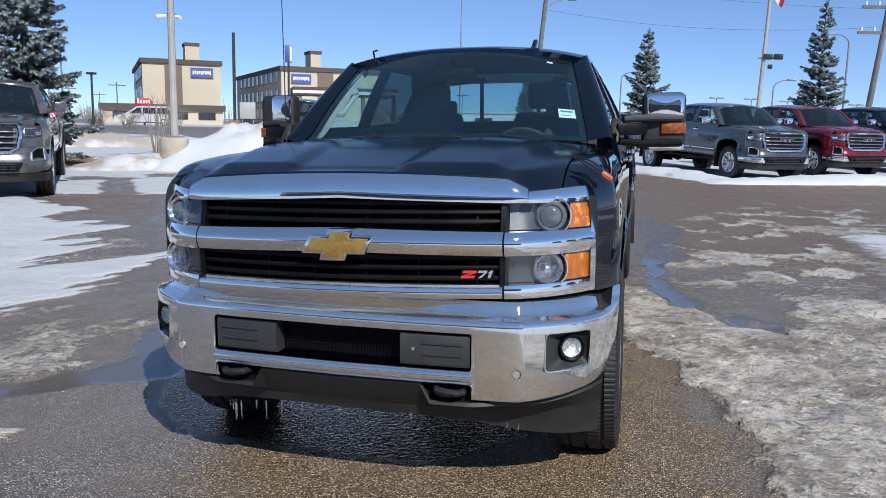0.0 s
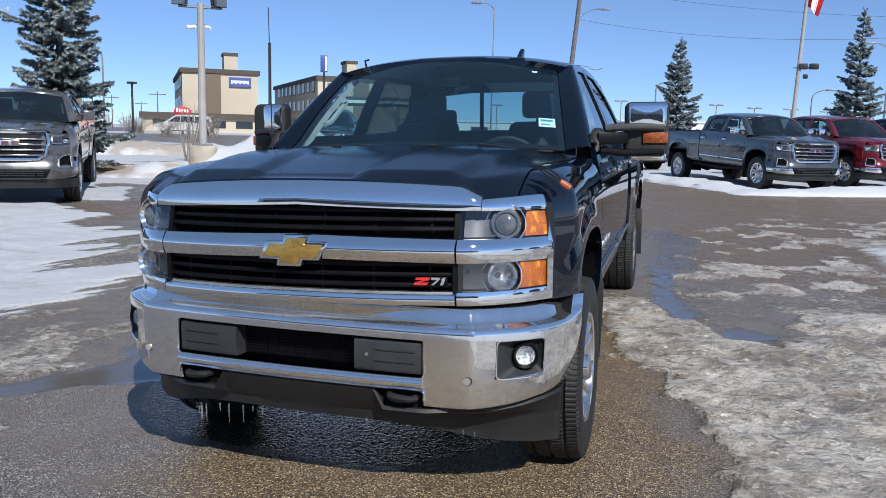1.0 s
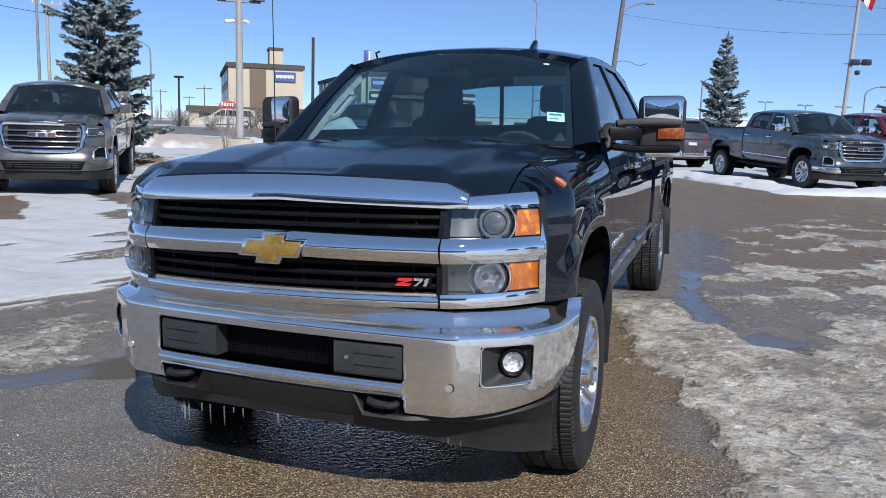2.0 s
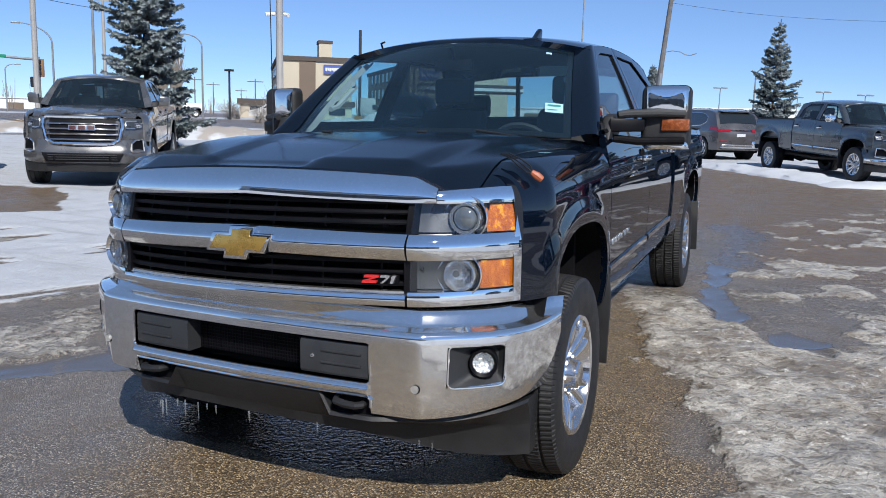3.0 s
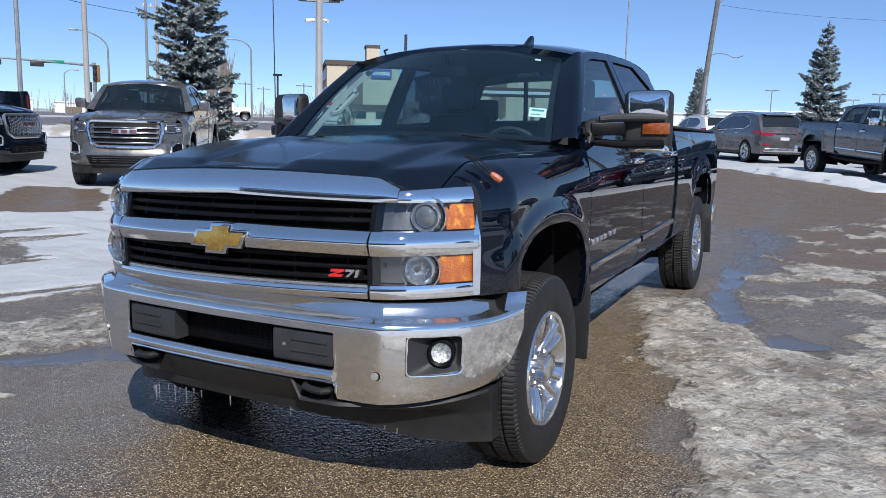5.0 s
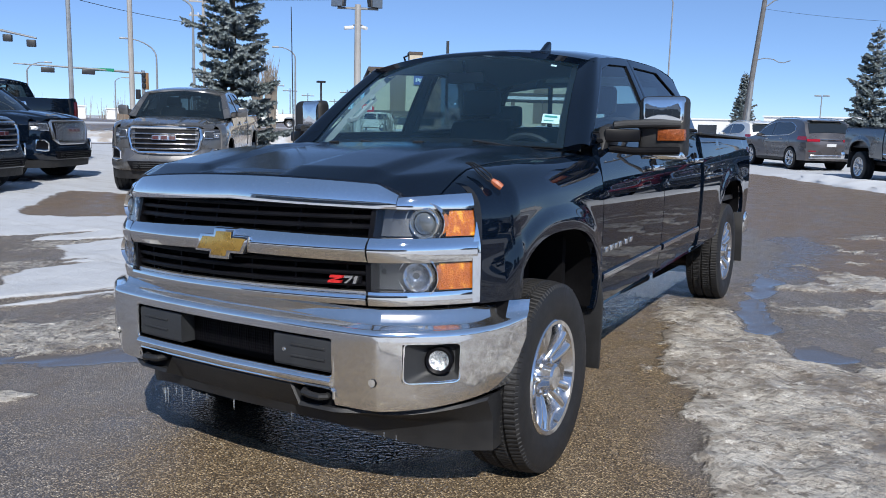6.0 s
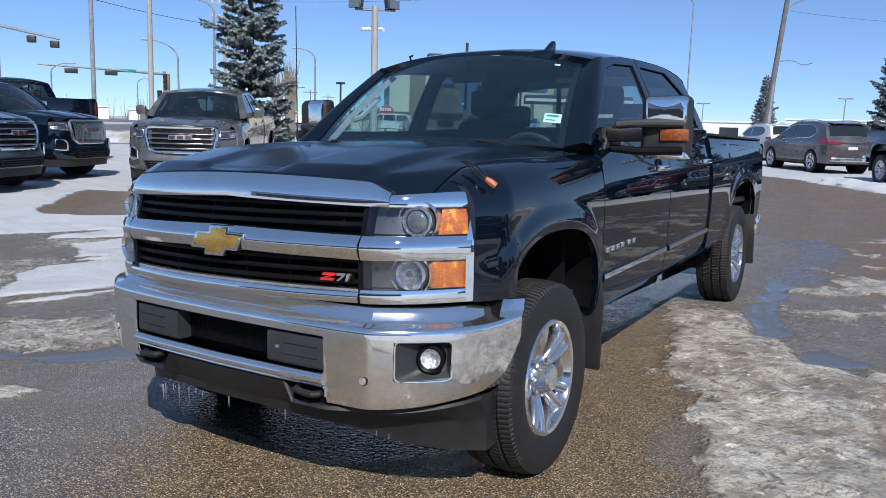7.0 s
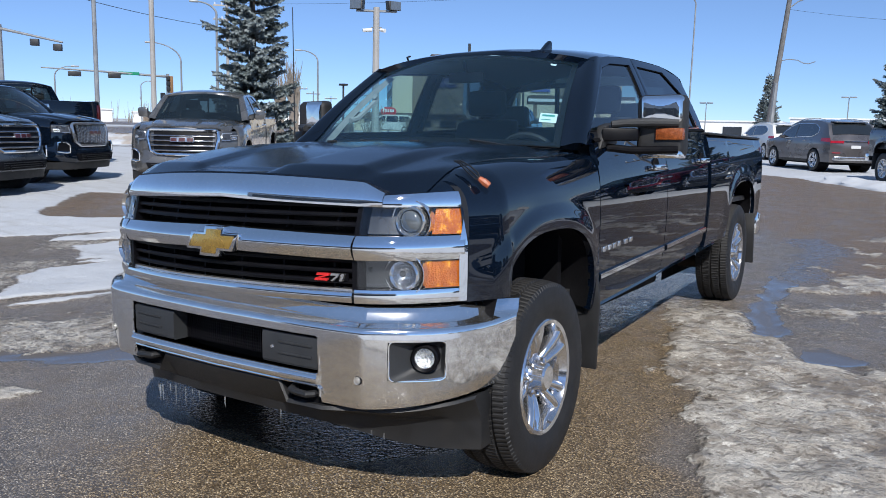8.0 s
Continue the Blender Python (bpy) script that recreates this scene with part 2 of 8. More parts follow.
def amber_material(name, dark, mid, bright):
    """A moulded turn-lamp lens: small facets, some painted brighter as if lit from behind."""
    m = bpy.data.materials.new(name)
    m.use_nodes = True
    n, l = m.node_tree.nodes, m.node_tree.links
    p = n["Principled BSDF"]
    co = n.new("ShaderNodeTexCoord").outputs["Object"]
    big, cell, ramp = n.new("ShaderNodeTexNoise"), n.new("ShaderNodeTexVoronoi"), n.new("ShaderNodeValToRGB")
    big.inputs["Scale"].default_value, big.inputs["Detail"].default_value = 24, 2.0
    cell.inputs["Scale"].default_value = 150
    for k in (big, cell):
        l.new(co, k.inputs["Vector"])
    sep, mix = n.new("ShaderNodeSeparateColor"), n.new("ShaderNodeMath")
    l.new(cell.outputs["Color"], sep.inputs["Color"])
    mix.operation, mix.inputs[1].default_value = "MULTIPLY_ADD", 0.26
    l.new(sep.outputs["Red"], mix.inputs[0])
    l.new(big.outputs["Fac"], mix.inputs[2])
    e = ramp.color_ramp.elements
    e[0].position, e[0].color = 0.45, (*dark, 1)
    e[1].position, e[1].color = 0.90, (*bright, 1)
    e.new(0.70).color = (*mid, 1)
    l.new(mix.outputs[0], ramp.inputs["Fac"])
    l.new(ramp.outputs["Color"], p.inputs["Base Color"])
    p.inputs["Roughness"].default_value = 0.22
    p.inputs["Coat Weight"].default_value = 0.6
    p.inputs["Coat Roughness"].default_value = 0.03
    b = n.new("ShaderNodeBump")
    b.inputs["Strength"].default_value, b.inputs["Distance"].default_value = 0.5, 0.004
    l.new(cell.outputs["Distance"], b.inputs["Height"])
    l.new(b.outputs["Normal"], p.inputs["Normal"])
    return m


AMBER = amber_material("amber_lens", (0.36, 0.085, 0.006), (0.53, 0.14, 0.009), (0.98, 0.46, 0.03))
MIRROR_AMBER = material("mirror_amber_lens", (0.23, 0.058, 0.012), 0.25, 0.0, 0.35, 60, 200, coat=0.2, spec=0.3, bump=0.4, bump_scale=200)
RED_LENS = material("red_lens", (0.055, 0.004, 0.005), 0.15, 0.0, 0.2, 40, 160, coat=0.8)
LAMP_DARK = material("lamp_housing", (0.085, 0.09, 0.098), 0.3, 0.6, 0.15, 12, 200)
REFLECTOR = material("reflector", (0.80, 0.81, 0.82), 0.28, 0.9, 0.3, 60, 200, bump=0.9, bump_scale=120)
LAMP_BOWL = material("lamp_bowl", (0.48, 0.50, 0.53), 0.10, 0.95, 0.5, 70, 200, bump=1.0, bump_scale=60)
PROJECTOR = material("projector_lens", (0.13, 0.15, 0.17), 0.04, 0.3, 0.1, 20, 200, coat=1.0)
GRILLE_CHROME = material("grille_bar_chrome", (0.36, 0.36, 0.37), 0.16, 0.95, 0.1, 9, 90)
LAMP_CHROME = material("lamp_ring_chrome", (0.82, 0.83, 0.84), 0.06, 0.95, 0.05, 9, 90)
WHEEL_CHROME = material("wheel_chrome", (0.66, 0.66, 0.67), 0.07, 0.95, 0.06, 9, 90)
GOLD = material("gold_emblem", (0.58, 0.37, 0.095), 0.28, 0.75, 0.08, 30, 200, coat=0.5)
EMBLEM_RED = material("emblem_red", (0.055, 0.008, 0.010), 0.35, 0.0, 0.1, 30, 200, coat=0.5)
BADGE_RED = material("badge_red", (0.55, 0.02, 0.02), 0.3, 0.0, 0.1, 30, 200, coat=0.5)
PAPER = material("sticker_paper", (0.78, 0.80, 0.80), 0.6, 0.0, 0.05, 60, 300)
PAPER_GREEN = material("sticker_bars", (0.05, 0.30, 0.25), 0.6, 0.0, 0.1, 60, 300)
CABLE_RUST = material("orange_cable", (0.35, 0.09, 0.035), 0.5, 0.0, 0.3, 60, 300)
ICE_CLEAR = glass_material("ice_clear", (0.85, 0.9, 0.93), 0.08, 1.31, film=0.12, film_color=(0.7, 0.72, 0.75))
WIRE_BLACK = material("wire_black", (0.015, 0.015, 0.016), 0.4, 0.0, 0.2, 40, 200)

# ---- pickup body, shared by the pickups of this lot; front towards -y, ground at z = 0 ----
RAKE = 0.034
SIDE = curve_of([(0.50, 0.925), (0.58, 0.955), (0.72, 0.9725), (0.88, 0.9815), (0.98, 0.984), (1.08, 0.9815), (1.15, 0.976), (1.22, 0.964), (1.30, 0.948), (1.42, 0.932)])
BELT = curve_of([(1.45, 1.335), (1.6, 1.352), (2.5, 1.400), (3.4, 1.452), (3.8, 1.462)])
RAIL = curve_of([(2.04, 1.785), (2.16, 1.815), (2.77, 1.872), (3.4, 1.886), (3.70, 1.858), (3.78, 1.835)])
HOOD_Z = curve_of([(0.10, 1.230), (0.2, 1.247), (0.35, 1.275), (0.7, 1.336), (0.9, 1.353), (1.1, 1.359), (1.5, 1.364)])
HOOD_X = curve_of([(0.30, 0.785), (0.48, 0.79), (1.0, 0.835), (1.55, 0.875)])


def rise(y):
    return RAKE * (y - 1.0)


def side_x(y, z):
    return SIDE(z - rise(y))


def glass_x(y, z):
    b = BELT(y)
    u = (z - b) / (1.85 - b)
    return 0.932 - 0.205 * max(0.0, u) ** 1.15 if u > 0 else 0.932


def fascia_y(x, z):
    a = abs(x)
    return 0.115 + 0.24 * a * a + 1.9 * max(0.0, a - 0.62) ** 2 + 0.3 * max(0.0, z - 0.98)


def hood_z(x, y):
    """Top of the hood: a shallow trough down the middle, two raised flanks, lower shoulders."""
    a = abs(x)
    ease = lambda t: min(1.0, max(0.0, t)) ** 2 * (3 - 2 * min(1.0, max(0.0, t)))
    fade = ease((y - 0.15) / 0.10) * ease((1.45 - y) / 0.6)
    trough = -0.017 * (1 - ease((a - (0.165 + 0.09 * y)) / 0.05)) * fade
    shoulder = -0.024 * ease((a - (0.50 + 0.10 * y)) / 0.07) * ease((1.75 - y) / 0.6)
    return HOOD_Z(y) - 0.048 * (a / 0.85) ** 2.2 + trough + shoulder


def hood_edge(y):
    """Height of the hood along its side gap, rolled down at the front corner."""
    front = fascia_y(0.79, 1.15)
    return hood_z(HOOD_X(y), y) - (hood_z(0.79, front) - 1.16) * max(0.0, 1 - (y - front) / 0.18) ** 1.15


def arch_low(centre, half, base, top, e=2.3):
    def f(y):
        u = abs(y - centre) / half
        return base(y) if u >= 1 else base(y) + (top - base(y)) * (1 - u ** e) ** (1 / e)
    return f


def arch_ys(centre, half, y0, y1, n=26):
    ys = [centre - half * math.cos(math.pi * k / n) for k in range(n + 1)]
    ys = [y for y in ys if y0 < y < y1]
    lead = steps(y0, ys[0], max(1, int((ys[0] - y0) / 0.08)))[:-1] if ys[0] > y0 + 1e-4 else []
    tail = steps(ys[-1], y1, max(1, int((y1 - ys[-1]) / 0.08)))[1:] if ys[-1] < y1 - 1e-4 else []
    return lead + ys + tail


def panel(ys, low, top, xf, nz=16, cap=None, flange=0.03):
    """A body side panel: columns from low(y) to top(y), with turned-in edges."""
    g = Geo()
    rows = []
    for y in ys:
        zs = steps(low(y), top(y), nz)
        row = [(xf(y, zs[0]) - flange, y, zs[0] + 0.004)] + [(xf(y, z), y, z) for z in zs]
        row += cap(y, row[-1]) if cap else [(row[-1][0] - flange, y, row[-1][2] - 0.002)]
        rows.append(row)
    inward = [[(x - flange, y, z) for x, y, z in rows[k]] for k in (0, -1)]
    g.grid([inward[0]] + rows + [inward[1]])
    return g


def ring(outer, inner, xf, n=6):
    """A frame between two outlines of the same number of corners, in (y, z)."""
    def fine(p):
        out = []
        for i in range(len(p)):
            a, b = p[i], p[(i + 1) % len(p)]
            out += [(lerp(a[0], b[0], k / n), lerp(a[1], b[1], k / n)) for k in range(n)]
        return out
    o, i = fine(outer), fine(inner)
    m = [(lerp(a[0], b[0], 0.5), lerp(a[1], b[1], 0.5)) for a, b in zip(o, i)]
    rows = [[(xf(y, z) - 0.02, y, z) for y, z in o], [(xf(y, z), y, z) for y, z in o], [(xf(y, z) + 0.002, y, z) for y, z in m],
            [(xf(y, z), y, z) for y, z in i], [(xf(y, z) - 0.025, y, z) for y, z in i]]
    g = Geo()
    g.grid([list(r) + [r[0]] for r in rows])
    return g


def pane(outline, xf, n=6, inset=-0.012):
    """Glass within an outline in (y, z), on the curved side of the cab."""
    cy, cz = sum(p[0] for p in outline) / len(outline), sum(p[1] for p in outline) / len(outline)
    fine = []
    for i in range(len(outline)):
        a, b = outline[i], outline[(i + 1) % len(outline)]
        fine += [(lerp(a[0], b[0], k / n), lerp(a[1], b[1], k / n)) for k in range(n)]
    fine.append(fine[0])
    g = Geo()
    g.grid([[(xf(lerp(cy, y, s), lerp(cz, z, s)) + inset, lerp(cy, y, s), lerp(cz, z, s)) for y, z in fine] for s in (0.02, 0.35, 0.7, 1.0)])
    return g


def strip(x0, x1, low, high, proud, depth, bulge=0.0, nx=24, nf=5):
    """A bar that follows the curved front: low and high are heights or functions of x."""
    lo = low if callable(low) else (lambda x: low)
    hi = high if callable(high) else (lambda x: high)
    rows = []
    for x in steps(x0, x1, nx):
        a, b = lo(x), hi(x)
        front = []
        for k in range(nf + 1):
            z = lerp(a, b, k / nf)
            front.append((x, fascia_y(x, z) - proud - bulge * (1 - (2 * k / nf - 1) ** 2), z))
        back = [(x, front[-1][1] + depth, b), (x, front[0][1] + depth, a)]
        rows.append(front + back)
    g = Geo()
    ids = g.grid(rows, close=True)
    g.f.append(tuple(ids[0][::-1]))
    g.f.append(tuple(ids[-1]))
    return g


def tyre_geo(r, w, rim, lugs=True):
    """A tyre; with lugs, its tread is cut into staggered blocks by grooves."""
    g = Geo()
    h = w / 2
    left = [(-0.78, rim - 0.012), (-0.86, rim + 0.008), (-0.98, lerp(rim, r, 0.30)), (-1.0, lerp(rim, r, 0.50)), (-0.99, lerp(rim, r, 0.70)), (-0.97, r - 0.034)]
    tread = [(-0.945, r - 0.020, 1), (-0.90, r - 0.008, 1), (-0.60, r, 1), (-0.57, r - 0.011, 0), (-0.51, r - 0.011, 0), (-0.48, r + 0.001, 2), (-0.09, r + 0.003, 2), (-0.065, r - 0.009, 0),
             (0.03, r - 0.009, 0), (0.055, r + 0.003, 3), (0.44, r + 0.001, 3), (0.47, r - 0.011, 0), (0.53, r - 0.011, 0), (0.56, r, 4), (0.88, r - 0.008, 4), (0.945, r - 0.020, 4)]
    n = 560 if lugs else 56
    rows = []
    for k in range(n):
        t = 2 * math.pi * k / n
        c, s = math.cos(t), math.sin(t)
        row = [(a * h, q - (0.004 if lugs and i == 5 and (k + 2) % 5 == 0 else 0.0)) for i, (a, q) in enumerate(left)]
        for a, q, col in tread:
            cut = (0.0055 if col in (1, 4) else 0.0085) if lugs and col and (k + col * 2 + (1 if abs(a) > 0.7 else 0) + (2 if abs(a) < 0.2 else 0)) % 5 == 0 else 0.0
            row.append((a * h, q - cut))
        row += [(-a * h, q) for a, q in left[::-1]]
        rows.append([(a, q * c, q * s) for a, q in row])
    rows.append(rows[0])
    g.grid(rows)
    return g


def sheet(x0, x1, z0, z1, proud, nx=14, nf=4):
    """A single curved skin on the front."""
    g = Geo()
    g.grid([[(x, fascia_y(x, z) - proud, z) for z in steps(z0, z1, nf)] for x in steps(x0, x1, nx)])
    return g


def wheel_parts(parent, x, y, z, r=0.412, w=0.265, rim=0.246, side=1, name="wheel", spokes=5, paired=True, metal=None, fine=True):
    """A wheel: tyre, rim barrel, spokes, hub with nuts; its outer face looks to +x (side 1) or -x."""
    metal = metal or WHEEL_CHROME
    hub = part(name, tyre_geo(r, w, rim, fine), RUBBER, parent, "black tyre with blocky tread", smooth=25)
    hub.matrix_local = pose(x, y, z, 0, 0, 0 if side > 0 else 180)
    h = w / 2
    g = Geo()
    g.lathe([(-h * 0.8, rim - 0.004), (h * 0.70, rim - 0.012), (h * 0.88, rim + 0.012), (h * 0.93, rim + 0.006), (h * 0.90, rim - 0.010), (h * 0.55, rim - 0.030), (-h * 0.3, rim - 0.040), (-h * 0.8, rim - 0.05)], 48)
    part("rim", g, metal, hub, smooth=40)
    g = Geo()
    g.lathe([(-h * 0.35, 0.03), (-h * 0.35, rim - 0.045)], 32)
    g.lathe([(-h * 0.1, 0.03), (-h * 0.1, 0.13), (-h * 0.34, 0.13)], 32)
    part("brake", g, STEEL, hub)
    for k in range(spokes):
        for j in ((-1, 1) if paired else (0,)):
            t = 2 * math.pi * k / spokes + ((0.185 if fine else 0.20) * j if paired else 0) + 0.3
            wd = (0.0185 if fine else 0.024) if paired else 0.034
            s = Geo()
            rows = []
            for u in steps(0, 1, 5):
                rr = lerp(0.055, rim - 0.008, u)
                ww = wd * (1.0 + 0.35 * u)
                front = h * (0.42 + 0.38 * math.sin(u * 1.5))
                rows.append([(front - 0.06, -ww * 0.75, rr), (front - 0.016, -ww, rr), (front - 0.002, -ww * 0.80, rr), (front + 0.007, -ww * 0.40, rr), (front + 0.009, 0, rr), (front + 0.007, ww * 0.40, rr), (front - 0.002, ww * 0.80, rr), (front - 0.016, ww, rr), (front - 0.06, ww * 0.75, rr)])
            s.grid(rows, close=True)
            m = Matrix.Rotation(t, 4, "X")
            part("spoke", s.moved(m), metal, hub, smooth=45)
    g = Geo()
    g.lathe([(0.0, 0.088), (h * 0.42, 0.085), (h * 0.50, 0.070), (h * 0.62, 0.062), (h * 0.92, 0.058), (h * 0.98, 0.048), (h * 0.99, 0.001)], 16)
    part("hub_cap", g, metal, hub, bevel=0, smooth=25)
    if fine:
        for k in range(8):
            t = 2 * math.pi * k / 8
            g = Geo()
            g.lathe([(h * 0.3, 0.013), (h * 0.62, 0.013), (h * 0.68, 0.009), (h * 0.69, 0.001)], 6, at=(0, 0.078 * math.cos(t), 0.078 * math.sin(t)))
            part("wheel_nut", g, metal, hub, smooth=20)
    return hub


ROCKER = lambda y: 0.552 + rise(y)
FRONT_ARCH = arch_low(1.050, 0.505, ROCKER, 0.992, 2.7)
REAR_ARCH = arch_low(4.91, 0.53, lambda y: 0.56 + rise(y), 1.095, 2.8)
WIN_F = [(1.625, 1.405), (2.13, 1.758), (2.30, 1.797), (2.66, 1.822), (2.645, 1.440)]
OUT_F = [(1.535, 1.345), (2.16, 1.815), (2.32, 1.838), (2.735, 1.869), (2.735, 1.415)]
WIN_R = [(2.81, 1.450), (2.80, 1.828), (3.36, 1.842), (3.60, 1.715), (3.62, 1.492)]
OUT_R = [(2.745, 1.415), (2.745, 1.870), (3.42, 1.884), (3.765, 1.838), (3.765, 1.462)]


def flare(y, z, arch, centre, half, width=0.125, out=0.016):
    top = arch(centre)
    u, v = (y - centre) / half, (z - 0.58) / (top - 0.58)
    d = (abs(u) ** 2.3 + max(0.0, v) ** 2.3) ** (1 / 2.3) - 1
    d *= half * 0.95
    q = min(1.0, max(0.0, (d - width * 0.30) / (width * 0.85)))
    return out * (1 - q * q * (3 - 2 * q)) if z > 0.5 else 0


def pickup_rear(root, paint):
    part("bed_floor", Geo().box(-0.92, 0.92, 3.80, 5.72, 0.92, 0.96), BLACK_PLASTIC, root)
    part("bed_front", Geo().box(-0.92, 0.92, 3.79, 3.83, 0.92, 1.44), paint, root)
    part("tailgate", Geo().box(-0.90, 0.90, 5.685, 5.75, 0.86, 1.455), paint, root, bevel=0.012)
    part("rear_bumper", Geo().box(-0.98, 0.98, 5.72, 5.93, 0.58, 0.78), CHROME_DULL, root, bevel=0.03)


SUV_ARCH = arch_low(4.20, 0.53, lambda y: 0.56 + rise(y), 1.06)


def pickup_body(root, paint, trim=True, mirror="tow", suv=False):
    """Hood, fenders, doors, cab, glass, bed, wells, interior and underside of a crew-cab pickup."""
    # hood
    g = Geo()
    half = [0, 0.06, 0.12, 0.14, 0.155, 0.17, 0.185, 0.20, 0.22, 0.25, 0.28, 0.32, 0.38, 0.44, 0.49, 0.515, 0.535, 0.555, 0.575, 0.605, 0.62, 0.65, 0.695, 0.72, 0.76, 1.0]
    rows = []
    front_z = lambda x: 1.226 - 0.022 * (x / 0.6) ** 2 if x < 0.605 else max(1.203 - 0.50 * (x - 0.605), 1.158 + 0.02 * (x - 0.70))
    for v in [0, 0.008, 0.02, 0.035, 0.05, 0.062, 0.075, 0.095, 0.12, 0.17, 0.24, 0.32, 0.4, 0.5, 0.6, 0.7, 0.8, 0.9, 1.0]:
        row = []
        for s in (-1, 1):
            part_row = []
            for u in half:
                xq = 0.79 if u == 1.0 else u
                yf = fascia_y(xq, 1.15) + (0.02 if xq < 0.6 else 0.02 - 0.02 * (xq - 0.6) / 0.19)
                y = lerp(yf, 1.37 + 0.16 * (xq / 0.8) ** 2, v)
                x = HOOD_X(y) if u == 1.0 else xq * (1 + (HOOD_X(y) / 0.785 - 1) * (xq / 0.785) ** 2)
                roll = 0.075 + 0.105 * min(1.0, max(0.0, (xq - 0.60) / 0.19)) ** 2
                z = hood_z(x, y) - (hood_z(xq, yf) - front_z(xq)) * max(0.0, 1 - (y - yf) / roll) ** 1.15
                part_row.append((s * x, y, z))
            row += part_row[::-1] if s < 0 else part_row[1:]
        rows.append([(row[0][0], row[0][1], row[0][2] - 0.03)] + row + [(row[-1][0], row[-1][1], row[-1][2] - 0.03)])
    under = [(x, y + 0.012, z - 0.03) for x, y, z in rows[0]]
    g.grid([under] + rows + [[(x, y, z - 0.03) for x, y, z in rows[-1]]])
    part("hood", g, HOOD_PAINT if mirror == "tow" else paint, root, smooth=40)
    # cowl, windshield, roof
    g = Geo()
    g.grid([[(x, 1.36 + 0.16 * (x / 0.8) ** 2, 1.325 - 0.03 * (x / 0.8) ** 2) for x in steps(-0.84, 0.84, 16)],
            [(x, 1.47 + 0.13 * (x / 0.8) ** 2, 1.352 - 0.03 * (x / 0.8) ** 2) for x in steps(-0.84, 0.84, 16)]])
    part("cowl", g, BLACK_PLASTIC, root)

    def ws(u, v):
        x = lerp(0.80, 0.665, v) * u
        y = lerp(1.415 + 0.11 * u * u, 1.975 + 0.075 * u * u, v) - 0.02 * math.sin(math.pi * v)
        z = lerp(1.358 - 0.025 * u * u, 1.842 - 0.065 * u * u, v) + 0.015 * math.sin(math.pi * v)
        return (x, y, z)
    us = steps(-1, 1, 24)
    g = Geo()
    g.grid([[ws(u, v) for u in us] for v in steps(0.0, 1, 10)])
    glass = part("windshield", g, WINDSHIELD if mirror == "tow" else DARK_WINDSHIELD, root, "clear laminated windshield")
    glass.visible_shadow = False
    for a, b in ((0.965, 1.0), (0.0, 0.05)):
        g = Geo()
        g.grid([[(x, y + 0.004, z - 0.004) for x, y, z in [ws(u, v) for u in us]] for v in (a, b)])
        part("black_edge", g, DARK, glass)
    for s in (-1, 1):
        g = Geo()
        g.grid([[(x, y + 0.004, z - 0.004) for x, y, z in [ws(s * u, v) for v in steps(0, 1, 10)]] for u in (0.955, 1.0)])
        part("black_edge", g, DARK, glass)
    g = Geo()
    rows = [[ws(u, 1.0) for u in us]]
    roof_ys = [2.05, 2.10, 2.16, 2.3, 2.5, 2.77, 3.0, 3.2, 3.4, 3.55, 3.65, 3.72, 3.78]
    if suv:
        roof_ys = roof_ys[:9] + [3.7, 4.0, 4.3, 4.6, 4.85, 5.0, 5.06]
    for y in roof_ys:
        zr = RAIL(y) if not suv else RAIL(min(y, 3.4)) - 0.03 * max(0, (y - 3.4) / 1.6) ** 2
        xr = glass_x(min(y, 3.7), zr)
        crown = 0.072
        rows.append([(xr * u, y - (0.07 * (1 - u * u) * max(0, (2.3 - y) / 0.3) if y < 2.3 else 0), zr + crown * (1 - abs(u) ** 2.6)) for u in us])
    rows.append([(x * 0.985, y + 0.005, z - 0.06) for x, y, z in rows[-1]])
    g.grid(rows)
    part("roof", g, paint, root, smooth=40)
    g = Geo()
    g.grid([[(x * 0.96, y + 0.01, z - 0.035) for x, y, z in r] for r in rows[1:-1]])
    part("headliner", g, TRIM_GREY, root)
    # rear wall of the cab with a sliding window
    back_y = 3.775 if not suv else 5.10
    arch_r, arch_c = (REAR_ARCH, 4.91) if not suv else (SUV_ARCH, 4.20)
    g = Geo()
    def back(y):
        return lambda x, z: y
    o = [(-0.93, 1.0), (-0.93, 1.46), (-0.74, 1.835), (-0.35, 1.895), (0.35, 1.895), (0.74, 1.835), (0.93, 1.46), (0.93, 1.0)]
    i = [(-0.74, 1.45), (-0.72, 1.52), (-0.62, 1.775), (-0.35, 1.80), (0.35, 1.80), (0.62, 1.775), (0.72, 1.52), (0.74, 1.45)]
    rows = [[(x, back_y, z) for x, z in o + o[:1]], [(x, back_y + 0.01, z) for x, z in i + i[:1]], [(x, back_y - 0.025, z) for x, z in i + i[:1]]]
    g.grid(rows)
    part("cab_rear", g, paint, root)
    g = Geo()
    g.face([(x, back_y - 0.01, z) for x, z in i])
    rw = part("rear_window", g, PRIVACY if suv else REAR_GLASS, root)
    rw.visible_shadow = False
    for x in (() if suv else (-0.24, 0.24)):
        part("window_frame", Geo().box(x - 0.014, x + 0.014, 3.748, 3.775, 1.45, 1.80), DARK, rw)
